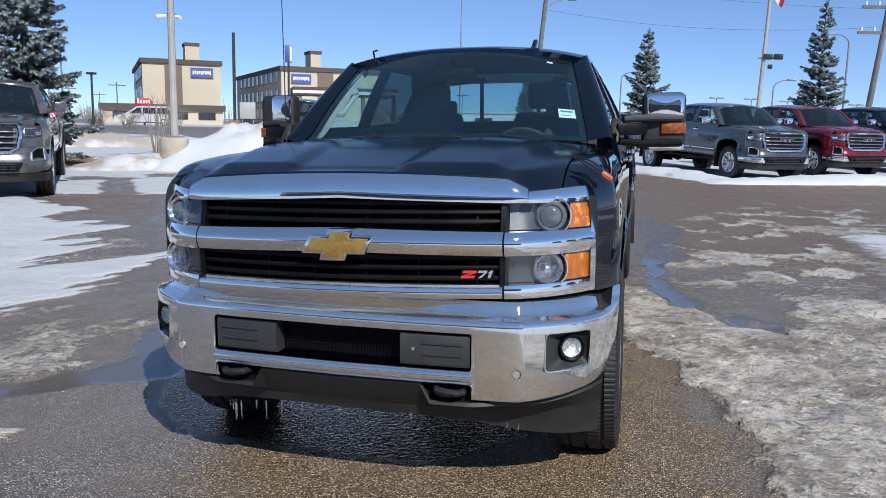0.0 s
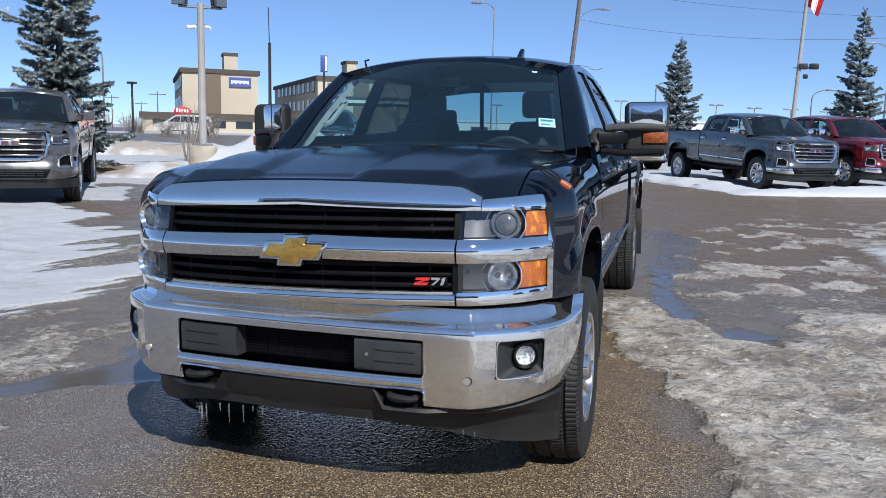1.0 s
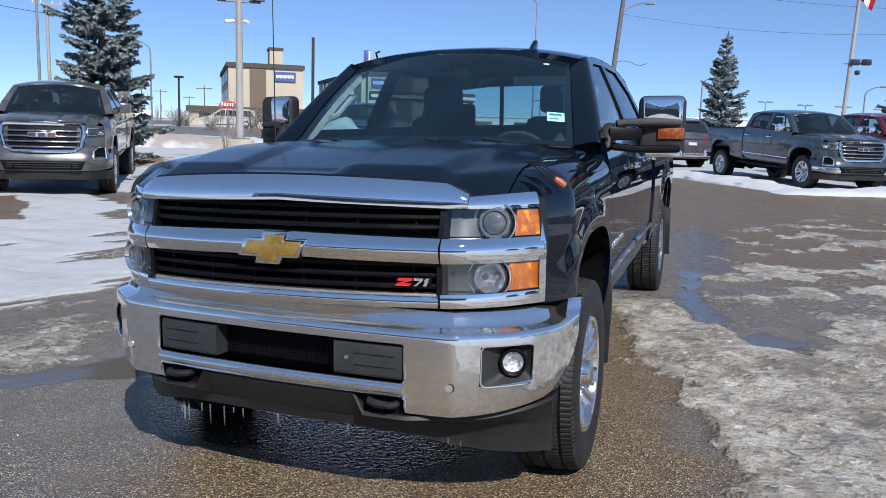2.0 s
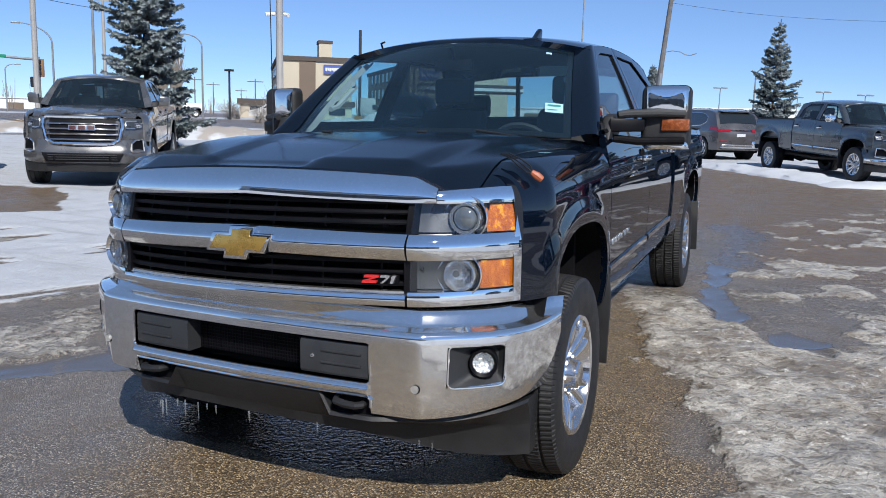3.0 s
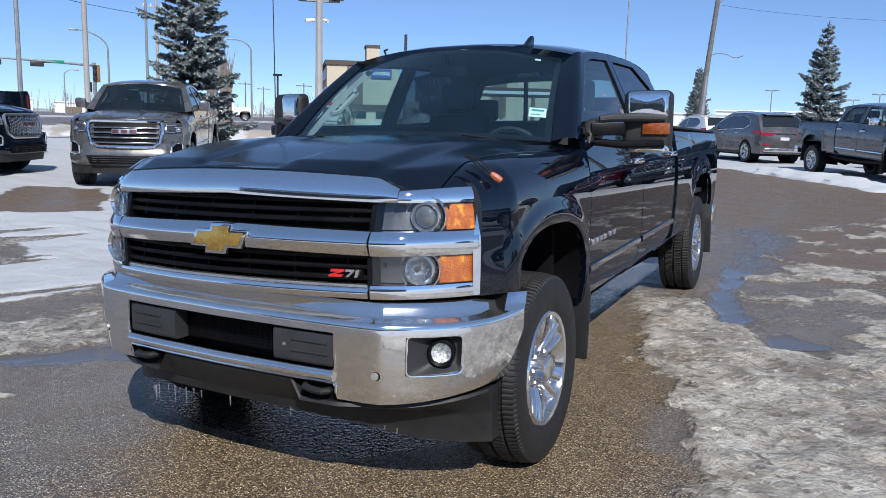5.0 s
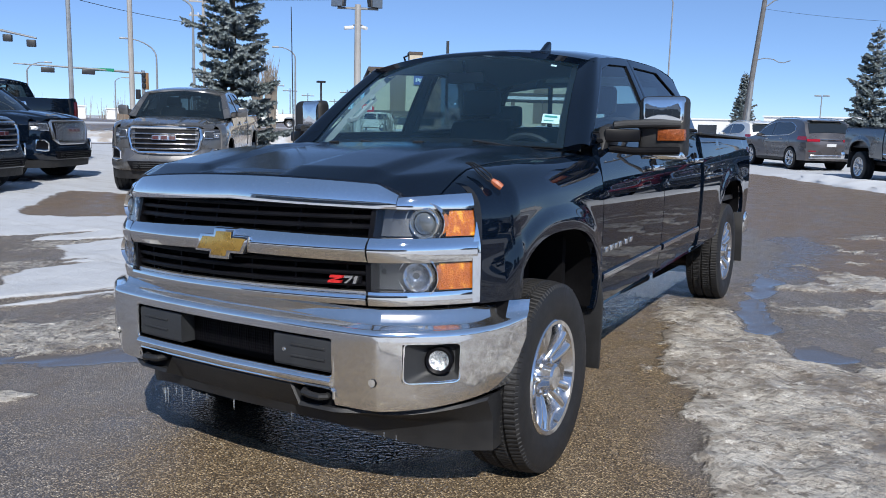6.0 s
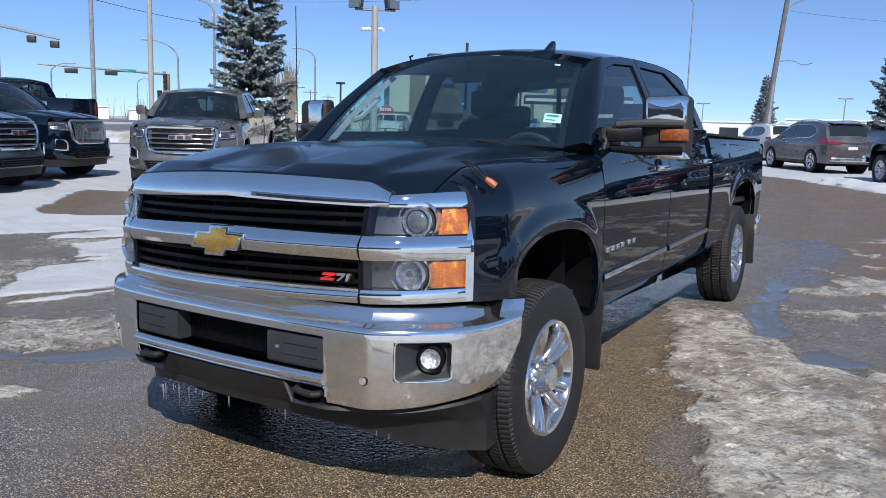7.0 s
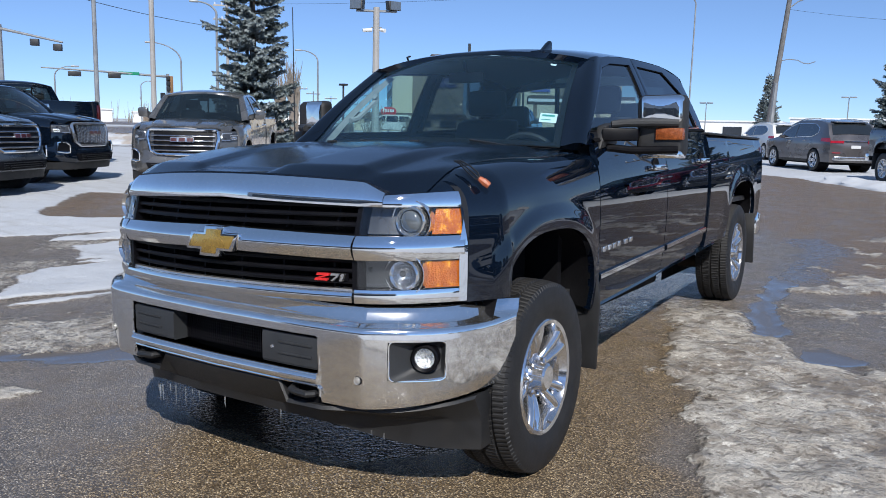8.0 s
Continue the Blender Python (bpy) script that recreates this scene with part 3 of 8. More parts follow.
    # sides
    for s in (1, -1):
        def put(name, g, mat, parent=root, label="", **k):
            return part(name, g if s > 0 else g.flip_x(), mat, parent, label, **k)
        # fender
        def fx(y, z):
            inset = max(0.0, 0.62 - y) * 0.42
            return side_x(y, z) + flare(y, z, FRONT_ARCH, 1.055, 0.50) - inset
        def fcap(y, last):
            x1, z1 = last[0], last[2]
            xs, zs = HOOD_X(y) + 0.006, hood_edge(y) - 0.004
            out = []
            for t in steps(0, 1, 8)[1:]:
                a, b, c = (1 - t) ** 2, 2 * t * (1 - t), t * t
                out.append((a * x1 + b * (x1 - 0.012) + c * xs, y, a * z1 + b * (zs + 0.004) + c * zs))
            out.append((xs, y, zs - 0.03))
            return out
        put("fender", panel(sorted(arch_ys(1.055, 0.50, 0.46, 1.605) + [0.645, 0.65]), lambda y: 0.772 if y < 0.6475 else FRONT_ARCH(y), lambda y: 1.10 + rise(y) * 0.6, fx, 18, fcap), paint, smooth=40)
        # corner of the fender between hood gap and lamp
        if mirror == "tow":
            rows = []
            for k in range(9):
                q = k / 8
                ya = lerp(0.380, 0.505, q)
                a = Vector((HOOD_X(ya) + 0.005, ya, hood_edge(ya) - 0.004))
                xb = lerp(0.787, 0.915, q)
                b = Vector((xb, fascia_y(xb, 1.15) + 0.016, 1.150 + 0.012 * q))
                top = Vector((lerp(a.x, b.x, 0.75), lerp(a.y, b.y, 0.55), a.z - 0.002))
                rows.append([a + Vector((0, 0, -0.03))] + [a * (1 - t) ** 2 + top * 2 * t * (1 - t) + b * t * t for t in steps(0, 1, 8)] + [b + Vector((0, 0.01, -0.03))])
            g = Geo()
            g.grid([[tuple(p) for p in r] for r in rows])
            put("fender_corner", g, paint, smooth=40)
        # wheel wells
        for arch, c, hw in ((FRONT_ARCH, 1.055, 0.50), (arch_r, arch_c, 0.53)):
            ys = [c - hw * math.cos(math.pi * k / 20) for k in range(21)]
            g = Geo()
            g.grid([[(0.50, y, arch(y) - 0.3), (0.50, y, arch(y) + 0.012), (0.90, y, arch(y) + 0.012), (side_x(y, arch(y)) - 0.004, y, arch(y) + 0.006)] for y in ys])
            g.grid([[(0.50, y, 0.3), (0.50, y, arch(y))] for y in ys])
            put("wheel_well", g, DARK)
        # doors
        for name, y0, y1, out, win, gm in (("front_door", 1.613, 2.735, OUT_F, WIN_F, SIDE_GLASS), ("rear_door", 2.745, 3.768, OUT_R, WIN_R, PRIVACY)):
            low = ROCKER
            if name == "rear_door":
                low = (lambda y: max(ROCKER(y), arch_r(y))) if suv else (lambda y: ROCKER(y) + max(0.0, y - 3.55) * 0.35)
            d = put(name, panel(steps(y0, y1, 14), low, lambda y: BELT(y) + (0.004 if y > 1.62 else 0), side_x, 20), paint, smooth=40)
            f = ring(out, win, glass_x)
            put("window_frame", f, paint, d)
            put("window_seal", ring(win, [(lerp(y, sum(p[0] for p in win) / len(win), 0.018), lerp(z, sum(p[1] for p in win) / len(win), 0.032)) for y, z in win], lambda y, z: glass_x(y, z) - 0.006), DARK, d)
            w = put("window", pane(win, glass_x), gm, d)
            w.visible_shadow = False
            # belt moulding, side moulding, handle
            g = Geo()
            g.grid([[(side_x(y, BELT(y)) - 0.002, y, BELT(y) + 0.000), (side_x(y, BELT(y)) + 0.006, y, BELT(y) + 0.008), (side_x(y, BELT(y)) - 0.006, y, BELT(y) + 0.022)] for y in steps(y0, y1, 10)])
            put("belt_moulding", g, DARK, d)
            g = Geo()
            rows = []
            for y in steps(y0 + 0.025, y1 - 0.02, 10):
                z = 0.69 + rise(y)
                x = side_x(y, z)
                rows.append([(x - 0.004, y, z - 0.022), (x + 0.012, y, z - 0.016), (x + 0.014, y, z + 0.012), (x + 0.008, y, z + 0.020), (x - 0.004, y, z + 0.022)])
            ids = g.grid(rows)
            g.f += [tuple(ids[0]), tuple(ids[-1][::-1])]
            put("side_moulding", g, paint if trim else BLACK_PLASTIC, d)
            if trim:
                g = Geo()
                g.grid([[(side_x(y, 0.69 + rise(y)) + 0.0155, y, 0.686 + rise(y)), (side_x(y, 0.69 + rise(y)) + 0.013, y, 0.708 + rise(y))] for y in steps(y0 + 0.03, y1 - 0.025, 10)])
                put("chrome_strip", g, CHROME, d)
            yh = 2.52 if name == "front_door" else 3.57
            zh = 1.178 + rise(yh)
            x = side_x(yh, zh)
            h = put("handle", Geo().box(x + 0.012, x + 0.036, yh - 0.11, yh + 0.11, zh - 0.014, zh + 0.018).box(x - 0.01, x + 0.014, yh - 0.105, yh - 0.07, zh - 0.01, zh + 0.012).box(x - 0.01, x + 0.014, yh + 0.07, yh + 0.105, zh - 0.01, zh + 0.012), CHROME if trim else paint, d, "chrome handle" if trim else "", bevel=0.006)
            g = Geo()
            g.lathe([(-0.006, 0.055), (0.003, 0.052), (-0.004, 0.02), (-0.004, 0.001)], 20, at=(x, yh, zh))
            put("handle_cup", g, DARK, d)
            # inner door trim
            put("door_trim", Geo().box(0.84, 0.90, y0 + 0.05, y1 - 0.03, 0.65, BELT(lerp(y0, y1, 0.5)) - 0.03), TRIM_DARK, d)
        # A pillar outer skin
        g = Geo()
        rows = []
        for v in steps(0, 1, 10):
            a = Vector(ws(1.0, v))
            y = lerp(1.535, 2.16, v)
            z = lerp(1.345, 1.815, v)
            b = Vector((glass_x(y, z), y, z))
            bow = Vector((0.030, -0.030, 0.014))
            row = [a + Vector((0, 0.012, -0.012)), a + Vector((0.004, -0.004, 0.004))]
            row += [a.lerp(b, k) + bow * (4 * k * (1 - k)) for k in (0.12, 0.25, 0.4, 0.55, 0.7, 0.85)]
            rows.append(row + [b + Vector((0.002, 0, 0)), b + Vector((-0.03, 0.01, -0.01))])
        g.grid(rows)
        put("pillar", g, paint, smooth=60)
        g = Geo()
        g.grid([[Vector(ws(0.975, v)) + Vector((0.0, 0.03, -0.02)), Vector(ws(0.975, v)) + Vector((-0.015, 0.07, -0.03)), Vector((glass_x(lerp(1.6, 2.2, v), lerp(1.36, 1.80, v)) - 0.05, lerp(1.66, 2.28, v), lerp(1.36, 1.80, v)))] for v in steps(0.05, 1, 8)])
        # driver's side takes darker trim, its shade put into the material
        put("pillar_trim", g, TRIM_GREY if s < 0 else TRIM_DARK)
        put("grab_handle", Geo().tube([Vector(ws(0.94, v)) + Vector((-0.01, o, -0.02)) for v, o in ((0.35, 0.07), (0.38, 0.12), (0.5, 0.13), (0.65, 0.13), (0.68, 0.08))], 0.016, 6), TRIM_GREY)
        # sill below the doors, and chassis rail
        g = Geo()
        g.grid([[(side_x(y, ROCKER(y)) - 0.035, y, ROCKER(y) + 0.01), (side_x(y, ROCKER(y)) - 0.02, y, ROCKER(y) - 0.03), (0.80, y, ROCKER(y) - 0.06), (0.70, y, ROCKER(y))] for y in steps(1.58, 4.28, 10)])
        put("sill", g, paint)
        put("chassis_rail", Geo().box(0.38, 0.46, 0.5, 5.7 if not suv else 5.0, 0.50, 0.66), STEEL)
        if not suv:
            # bed side
            def bx(y, z):
                return side_x(y, z) + 0.012 + flare(y, z, REAR_ARCH, 4.91, 0.53) - max(0.0, z - 1.40) * 0.25
            top = lambda y: 1.430 + 0.014 * (y - 3.8)
            def bcap(y, last):
                x, _, z = last
                return [(x - 0.012, y, z + 0.012), (x - 0.06, y, z + 0.014), (x - 0.075, y, z), (x - 0.075, y, 0.95)]
            put("bed_side", panel(arch_ys(4.91, 0.53, 3.782, 5.74), REAR_ARCH, top, bx, 20, bcap), paint, smooth=40)
            put("bed_rail_cap", Geo().box(0.895, 0.962, 3.80, 5.73, 1.446, 1.462), BLACK_PLASTIC, bevel=0.004)
            # rear lamp
            put("tail_lamp", Geo().box(0.90, 0.985, 5.64, 5.755, 1.02, 1.38), RED_LENS, bevel=0.01)
        else:
            out = [(3.775, BELT(3.775)), (3.775, 1.853), (4.55, 1.845), (5.02, 1.80), (5.09, 1.47)]
            win = [(3.86, 1.53), (3.84, 1.80), (4.50, 1.80), (4.80, 1.76), (4.88, 1.53)]
            qx = lambda y, z: glass_x(min(y, 3.7), z)
            q = put("rear_quarter", panel(arch_ys(4.20, 0.53, 3.775, 5.16), SUV_ARCH, lambda y: BELT(3.775) + 0.012, lambda y, z: side_x(3.7, z) + flare(y, z, SUV_ARCH, 4.20, 0.53) - max(0, y - 4.85) * 0.25, 18), paint, smooth=40)
            put("window_frame", ring(out, win, qx), paint, q)
            put("window", pane(win, qx), PRIVACY, q)
            put("tail_lamp", Geo().prism([(0.96, 4.78, 1.30), (0.975, 4.78, 1.22), (0.90, 5.20, 1.12), (0.70, 5.24, 1.14), (0.55, 5.245, 1.22), (0.60, 5.235, 1.30), (0.88, 5.19, 1.34)], (0, 0, 0.07)), RED_LENS, root, "red wrap-round tail lamp", bevel=0.01)
        # mirror
        if mirror == "tow":
            mx = 0.0 if s > 0 else -0.085          # the far mirror is pushed in and back
            my = 0.0 if s > 0 else 0.10
            arm = put("mirror", Geo().prism([(0.90, 1.67, 1.325), (0.90, 1.92, 1.355), (0.905, 1.84, 1.455), (0.905, 1.74, 1.44)], (0.05, 0, 0)), BLACK_PLASTIC, root, "black folding tow mirror with chrome cap", bevel=0.008)
            put("mirror_bracket", Geo().prism([(0.945, 1.70, 1.365), (1.095, 1.79, 1.368), (1.095, 1.79, 1.425), (0.945, 1.70, 1.43)], (-0.02, 0.10, 0)), GRILLE_BLACK, arm, bevel=0.008)
            put("mirror_arm", Geo().tube([(0.97, 1.76, 1.445), (1.02, 1.785, 1.452), (1.15 + mx, 1.82 + my, 1.455), (1.27 + mx, 1.86 + my, 1.452)], [0.018, 0.02, 0.02, 0.018], 10), GREY_PLASTIC, arm)
            put("mirror_arm", Geo().tube([(0.95, 1.76, 1.335), (1.06 + mx, 1.80 + my, 1.322), (1.27 + mx, 1.86 + my, 1.325)], 0.019, 10), GRILLE_BLACK, arm)
            def shell(x0, x1, z0, z1, yf, yb, bulge=0.016):
                rows = []
                for y, k in ((yf, 0.02), (yf, 0.25), (yf, 0.5), (yf, 0.7), (yf, 0.84), (yf + 0.006, 0.92), (yf + 0.025, 0.98), (yf + 0.06, 1.0), (yb, 1.0)):
                    cx, cz, hx, hz = (x0 + x1) / 2, (z0 + z1) / 2, (x1 - x0) / 2 * k, (z1 - z0) / 2 * k
                    r = min(hx, hz) * 0.30
                    row = []
                    for qx, qz, a0 in ((1, 1, 0), (-1, 1, 90), (-1, -1, 180), (1, -1, 270)):
                        for a in steps(a0, a0 + 90, 4):
                            px, pz = qx * (hx - r) + r * math.cos(radians(a)), qz * (hz - r) + r * math.sin(radians(a))
                            crown = bulge * ((px / (x1 - x0) * 2) ** 2 + (pz / (z1 - z0) * 2) ** 2 - 1.4) if k < 0.9 else 0
                            row.append((cx + px, y + crown + 0.10 * (cx + px - 1.06), cz + pz))
                    rows.append(row)
                g = Geo()
                ids = g.grid(rows, close=True)
                g.f += [tuple(ids[0]), tuple(ids[-1][::-1])]
                return g
            mt = 0.0 if s > 0 else 0.035
            cap_x = 1.286 if s > 0 else 1.215
            housing = put("mirror_housing", shell(1.062 + mx, 1.292 + mx, 1.285, 1.590 + mt, 1.845 + my, 1.93 + my, 0.004), BLACK_PLASTIC, arm, smooth=40)
            put("mirror_cap", shell(1.078 + mx, cap_x + mx, 1.448, 1.584 + mt, 1.834 + my, 1.90 + my, 0.005), CHROME, housing, "chrome cap", smooth=40)
            put("mirror_cap", shell(1.078 + mx, 1.286 + mx, 1.284, 1.322, 1.838 + my, 1.92 + my, 0.006), CHROME, housing, "chrome cap", smooth=40)
            put("mirror_lamp", Geo().prism([(1.165 + mx, 1.836 + my, 1.372), (1.290 + mx, 1.852 + my, 1.372), (1.290 + mx, 1.852 + my, 1.428), (1.165 + mx, 1.836 + my, 1.428)], (0, 0.06, 0)), MIRROR_AMBER, housing, "amber turn lamp", bevel=0.004)
            put("mirror_pane", Geo().box(1.085 + mx, 1.270 + mx, 1.948 + my, 1.952 + my, 1.32, 1.57), CHROME, housing, "mirror glass")
        else:
            arm = put("mirror", Geo().prism([(0.90, 1.68, 1.34), (0.90, 1.90, 1.38), (0.905, 1.80, 1.46), (0.905, 1.74, 1.44)], (0.10, 0.05, 0.02)), BLACK_PLASTIC, root, "door mirror", bevel=0.01)
            put("mirror_housing", Geo().prism([(1.00, 1.80, 1.365), (1.19, 1.83, 1.375), (1.21, 1.84, 1.52), (1.17, 1.83, 1.555), (1.02, 1.80, 1.545)], (0, 0.13, 0)), CHROME if mirror == "chrome" else paint, arm, "chrome mirror housing" if mirror == "chrome" else "", bevel=0.025)
        # front mud flap and arch lip
        put("mud_flap", Geo().prism([(0.70, 1.60, 0.27), (0.985, 1.60, 0.27), (1.000, 1.585, 0.60), (0.985, 1.575, 0.76), (0.90, 1.57, 0.80), (0.70, 1.57, 0.80)], (0, 0.02, 0)), BLACK_PLASTIC, root, bevel=0.006)
        if suv:
            continue
        put("mud_flap", Geo().prism([(0.72, 5.44, 0.36), (1.01, 5.44, 0.36), (1.01, 5.41, 0.80), (0.72, 5.41, 0.80)], (0, 0.02, 0)), BLACK_PLASTIC, root, bevel=0.006)
    # bed floor, tailgate, rear bumper
    if suv:
        part("tailgate", Geo().prism([(0, 5.10, 1.46), (0, 5.22, 1.40), (0, 5.24, 1.0), (0, 5.20, 0.72), (0, 5.05, 0.72), (0, 5.0, 1.46)], (0.88, 0, 0)).prism([(-0.88, 5.10, 1.46), (-0.88, 5.22, 1.40), (-0.88, 5.24, 1.0), (-0.88, 5.20, 0.72), (-0.88, 5.05, 0.72), (-0.88, 5.0, 1.46)], (0.88, 0, 0)), paint, root, bevel=0.02)
        part("tailgate_strip", Geo().box(-0.56, 0.56, 5.235, 5.262, 1.185, 1.225), CHROME, root, bevel=0.006)
        part("plate_panel", Geo().box(-0.26, 0.26, 5.238, 5.25, 1.02, 1.16), GREY_PLASTIC, root, bevel=0.006)
        part("rear_bumper", Geo().box(-0.96, 0.96, 5.02, 5.30, 0.62, 0.80), paint, root, bevel=0.04)
        part("bumper_skid", Geo().box(-0.86, 0.86, 5.04, 5.31, 0.50, 0.62), CHROME_SATIN, root, bevel=0.02)
        part("roof_spoiler", Geo().prism([(-0.68, 5.02, 1.865), (0.68, 5.02, 1.865), (0.62, 5.22, 1.80), (-0.62, 5.22, 1.80)], (0, 0, 0.03)), paint, root, bevel=0.01)
        part("cargo_floor", Geo().box(-0.86, 0.86, 3.7, 5.0, 0.75, 0.80), TRIM_DARK, root)
    else:
        pickup_rear(root, paint)
    # interior
    part("cab_floor", Geo().box(-0.86, 0.86, 1.45, 3.76, 0.62, 0.66), TRIM_DARK, root)
    g = Geo()
    g.grid([[(x, y, z) for x in steps(-0.80, 0.80, 4)] for y, z in ((1.42, 1.30), (1.60, 1.325), (1.85, 1.315), (1.98, 1.27), (2.02, 1.18), (1.95, 0.85))])
    part("dashboard", g, TRIM_DARK, root, smooth=60)
    part("fire_wall", Geo().box(-0.86, 0.86, 1.40, 1.44, 0.5, 1.30), DARK, root)
    g = Geo()
    rows = []
    for a in steps(0, 360, 28):
        c = Vector((0.40 + 0.19 * math.cos(radians(a)), 2.06 - 0.08 * math.sin(radians(a)), 1.235 + 0.17 * math.sin(radians(a))))
        n = Vector((math.cos(radians(a)), -0.42 * math.sin(radians(a)), 0.9 * math.sin(radians(a))))
        rows.append([c + n * 0.016 * math.cos(radians(b)) + Vector((0, 0.9, 0.42)) * 0.016 * math.sin(radians(b)) for b in range(0, 360, 60)])
    g.grid(rows, close=True)
    wheel = part("steering_wheel", g, TRIM_DARK, root, smooth=60)
    part("steering_hub", Geo().box(0.24, 0.56, 2.03, 2.08, 1.20, 1.26).box(0.35, 0.45, 1.95, 2.08, 1.10, 1.28), TRIM_DARK, wheel, bevel=0.02)
    for x, y0, head in ((-0.42, 2.42, 1), (0.42, 2.42, 1)):
        seat = part("front_seat", Geo().box(x - 0.27, x + 0.27, y0, y0 + 0.52, 0.80, 1.02), TRIM_DARK, root, bevel=0.05)
        part("seat_back", Geo().prism([(x - 0.26, y0 + 0.44, 0.98), (x + 0.26, y0 + 0.44, 0.98), (x + 0.23, y0 + 0.60, 1.53), (x - 0.23, y0 + 0.60, 1.53)], (0, 0.13, 0.02)), TRIM_DARK, seat, bevel=0.04)
        part("head_rest", Geo().box(x - 0.14, x + 0.14, y0 + 0.60, y0 + 0.70, 1.565, 1.745), TRIM_DARK, seat, bevel=0.035)
    part("centre_console", Geo().box(-0.13, 0.13, 1.95, 3.0, 0.66, 1.06), TRIM_DARK, root, bevel=0.03)
    seat = part("rear_seat", Geo().box(-0.78, 0.78, 3.15, 3.55, 0.86, 1.08), TRIM_DARK, root, bevel=0.05)
    part("seat_back", Geo().box(-0.78, 0.78, 3.50, 3.66, 1.0, 1.50), TRIM_DARK, seat, bevel=0.05)
    for x in (-0.48, 0.48):
        part("head_rest", Geo().box(x - 0.13, x + 0.13, 3.54, 3.64, 1.50, 1.66), TRIM_DARK, seat, bevel=0.03)
    part("rear_view_mirror", Geo().box(-0.11, 0.11, 2.02, 2.045, 1.700, 1.760).tube([(0, 2.03, 1.75), (0, 2.0, 1.82)], 0.010), GRILLE_BLACK, root, bevel=0.008)
    # engine bay, axles, underside
    part("engine_block", Geo().box(-0.70, 0.70, 0.42, 1.38, 0.45, 1.12), DARK, root)
    part("underside", Geo().box(-0.78, 0.78, 1.5, 4.3, 0.56, 0.62), DARK, root)
    for y, z in ((1.0, 0.405), (4.90 if not suv else 4.24, 0.408)):
        part("axle", Geo().tube([(-0.75, y, z), (-0.2, y, z), (0, y, z), (0.2, y, z), (0.75, y, z)], [0.05, 0.06, 0.13, 0.06, 0.05], 12), STEEL, root)
    part("fuel_tank", Geo().box(0.42, 0.72, 2.2, 3.5, 0.42, 0.60), DARK, root, bevel=0.03)
    part("cross_member", Geo().box(-0.5, 0.5, 2.6, 2.75, 0.46, 0.54), STEEL, root)
    part("exhaust_pipe", Geo().tube([(-0.55, 1.8, 0.48), (-0.58, 3.2, 0.46), (-0.62, 4.4, 0.52), (-0.70, 4.9, 0.5)], 0.045, 10), STEEL, root)


def bumper_y(x):
    return BUMP(abs(x))


BUMP = curve_of([(0, 0.088), (0.35, 0.098), (0.60, 0.118), (0.680, 0.133), (0.700, 0.1455), (0.76, 0.188), (0.85, 0.262), (0.92, 0.350), (0.965, 0.460), (0.985, 0.600)])


def bumper_lift(x):
    """How far the lower edge of the bumper rises towards its ends."""
    return 0.042 * min(1.0, max(0.0, (abs(x) - 0.72) / 0.265)) ** 1.6


BUMPER_SET = pose(-0.020, 0.0125, 0.010, 0, 1.28, -1.07)      # the bumper hangs a little askew
DAM_BACK = curve_of([(0, 0.160), (0.30, 0.182), (0.50, 0.240), (0.70, 0.350), (0.85, 0.470), (0.945, 0.560)])
DAM_LOW = curve_of([(0, 0.334), (0.30, 0.328), (0.50, 0.303), (0.70, 0.248), (0.85, 0.215), (0.945, 0.205)])


def bumper_shell(xs, profile, skip=None):
    """Chrome shell along the plan curve; profile of (inset, z)."""
    g = Geo()
    rows = []
    for x in xs:
        y = bumper_y(x)
        e = 1e-3
        t = (bumper_y(abs(x) + e) - bumper_y(max(0, abs(x) - e))) / (2 * e if abs(x) > e else e) if abs(x) > 0.02 else 0.0
        k = math.hypot(1, t)
        nx, ny = t / k * (1 if x > 0 else -1), -1 / k
        rows.append([(x - nx * i, y - ny * i, z + bumper_lift(x) * max(0.0, 0.60 - z) / 0.195) for i, z in profile])
    g.grid(rows, skip=skip)
    return g, rows

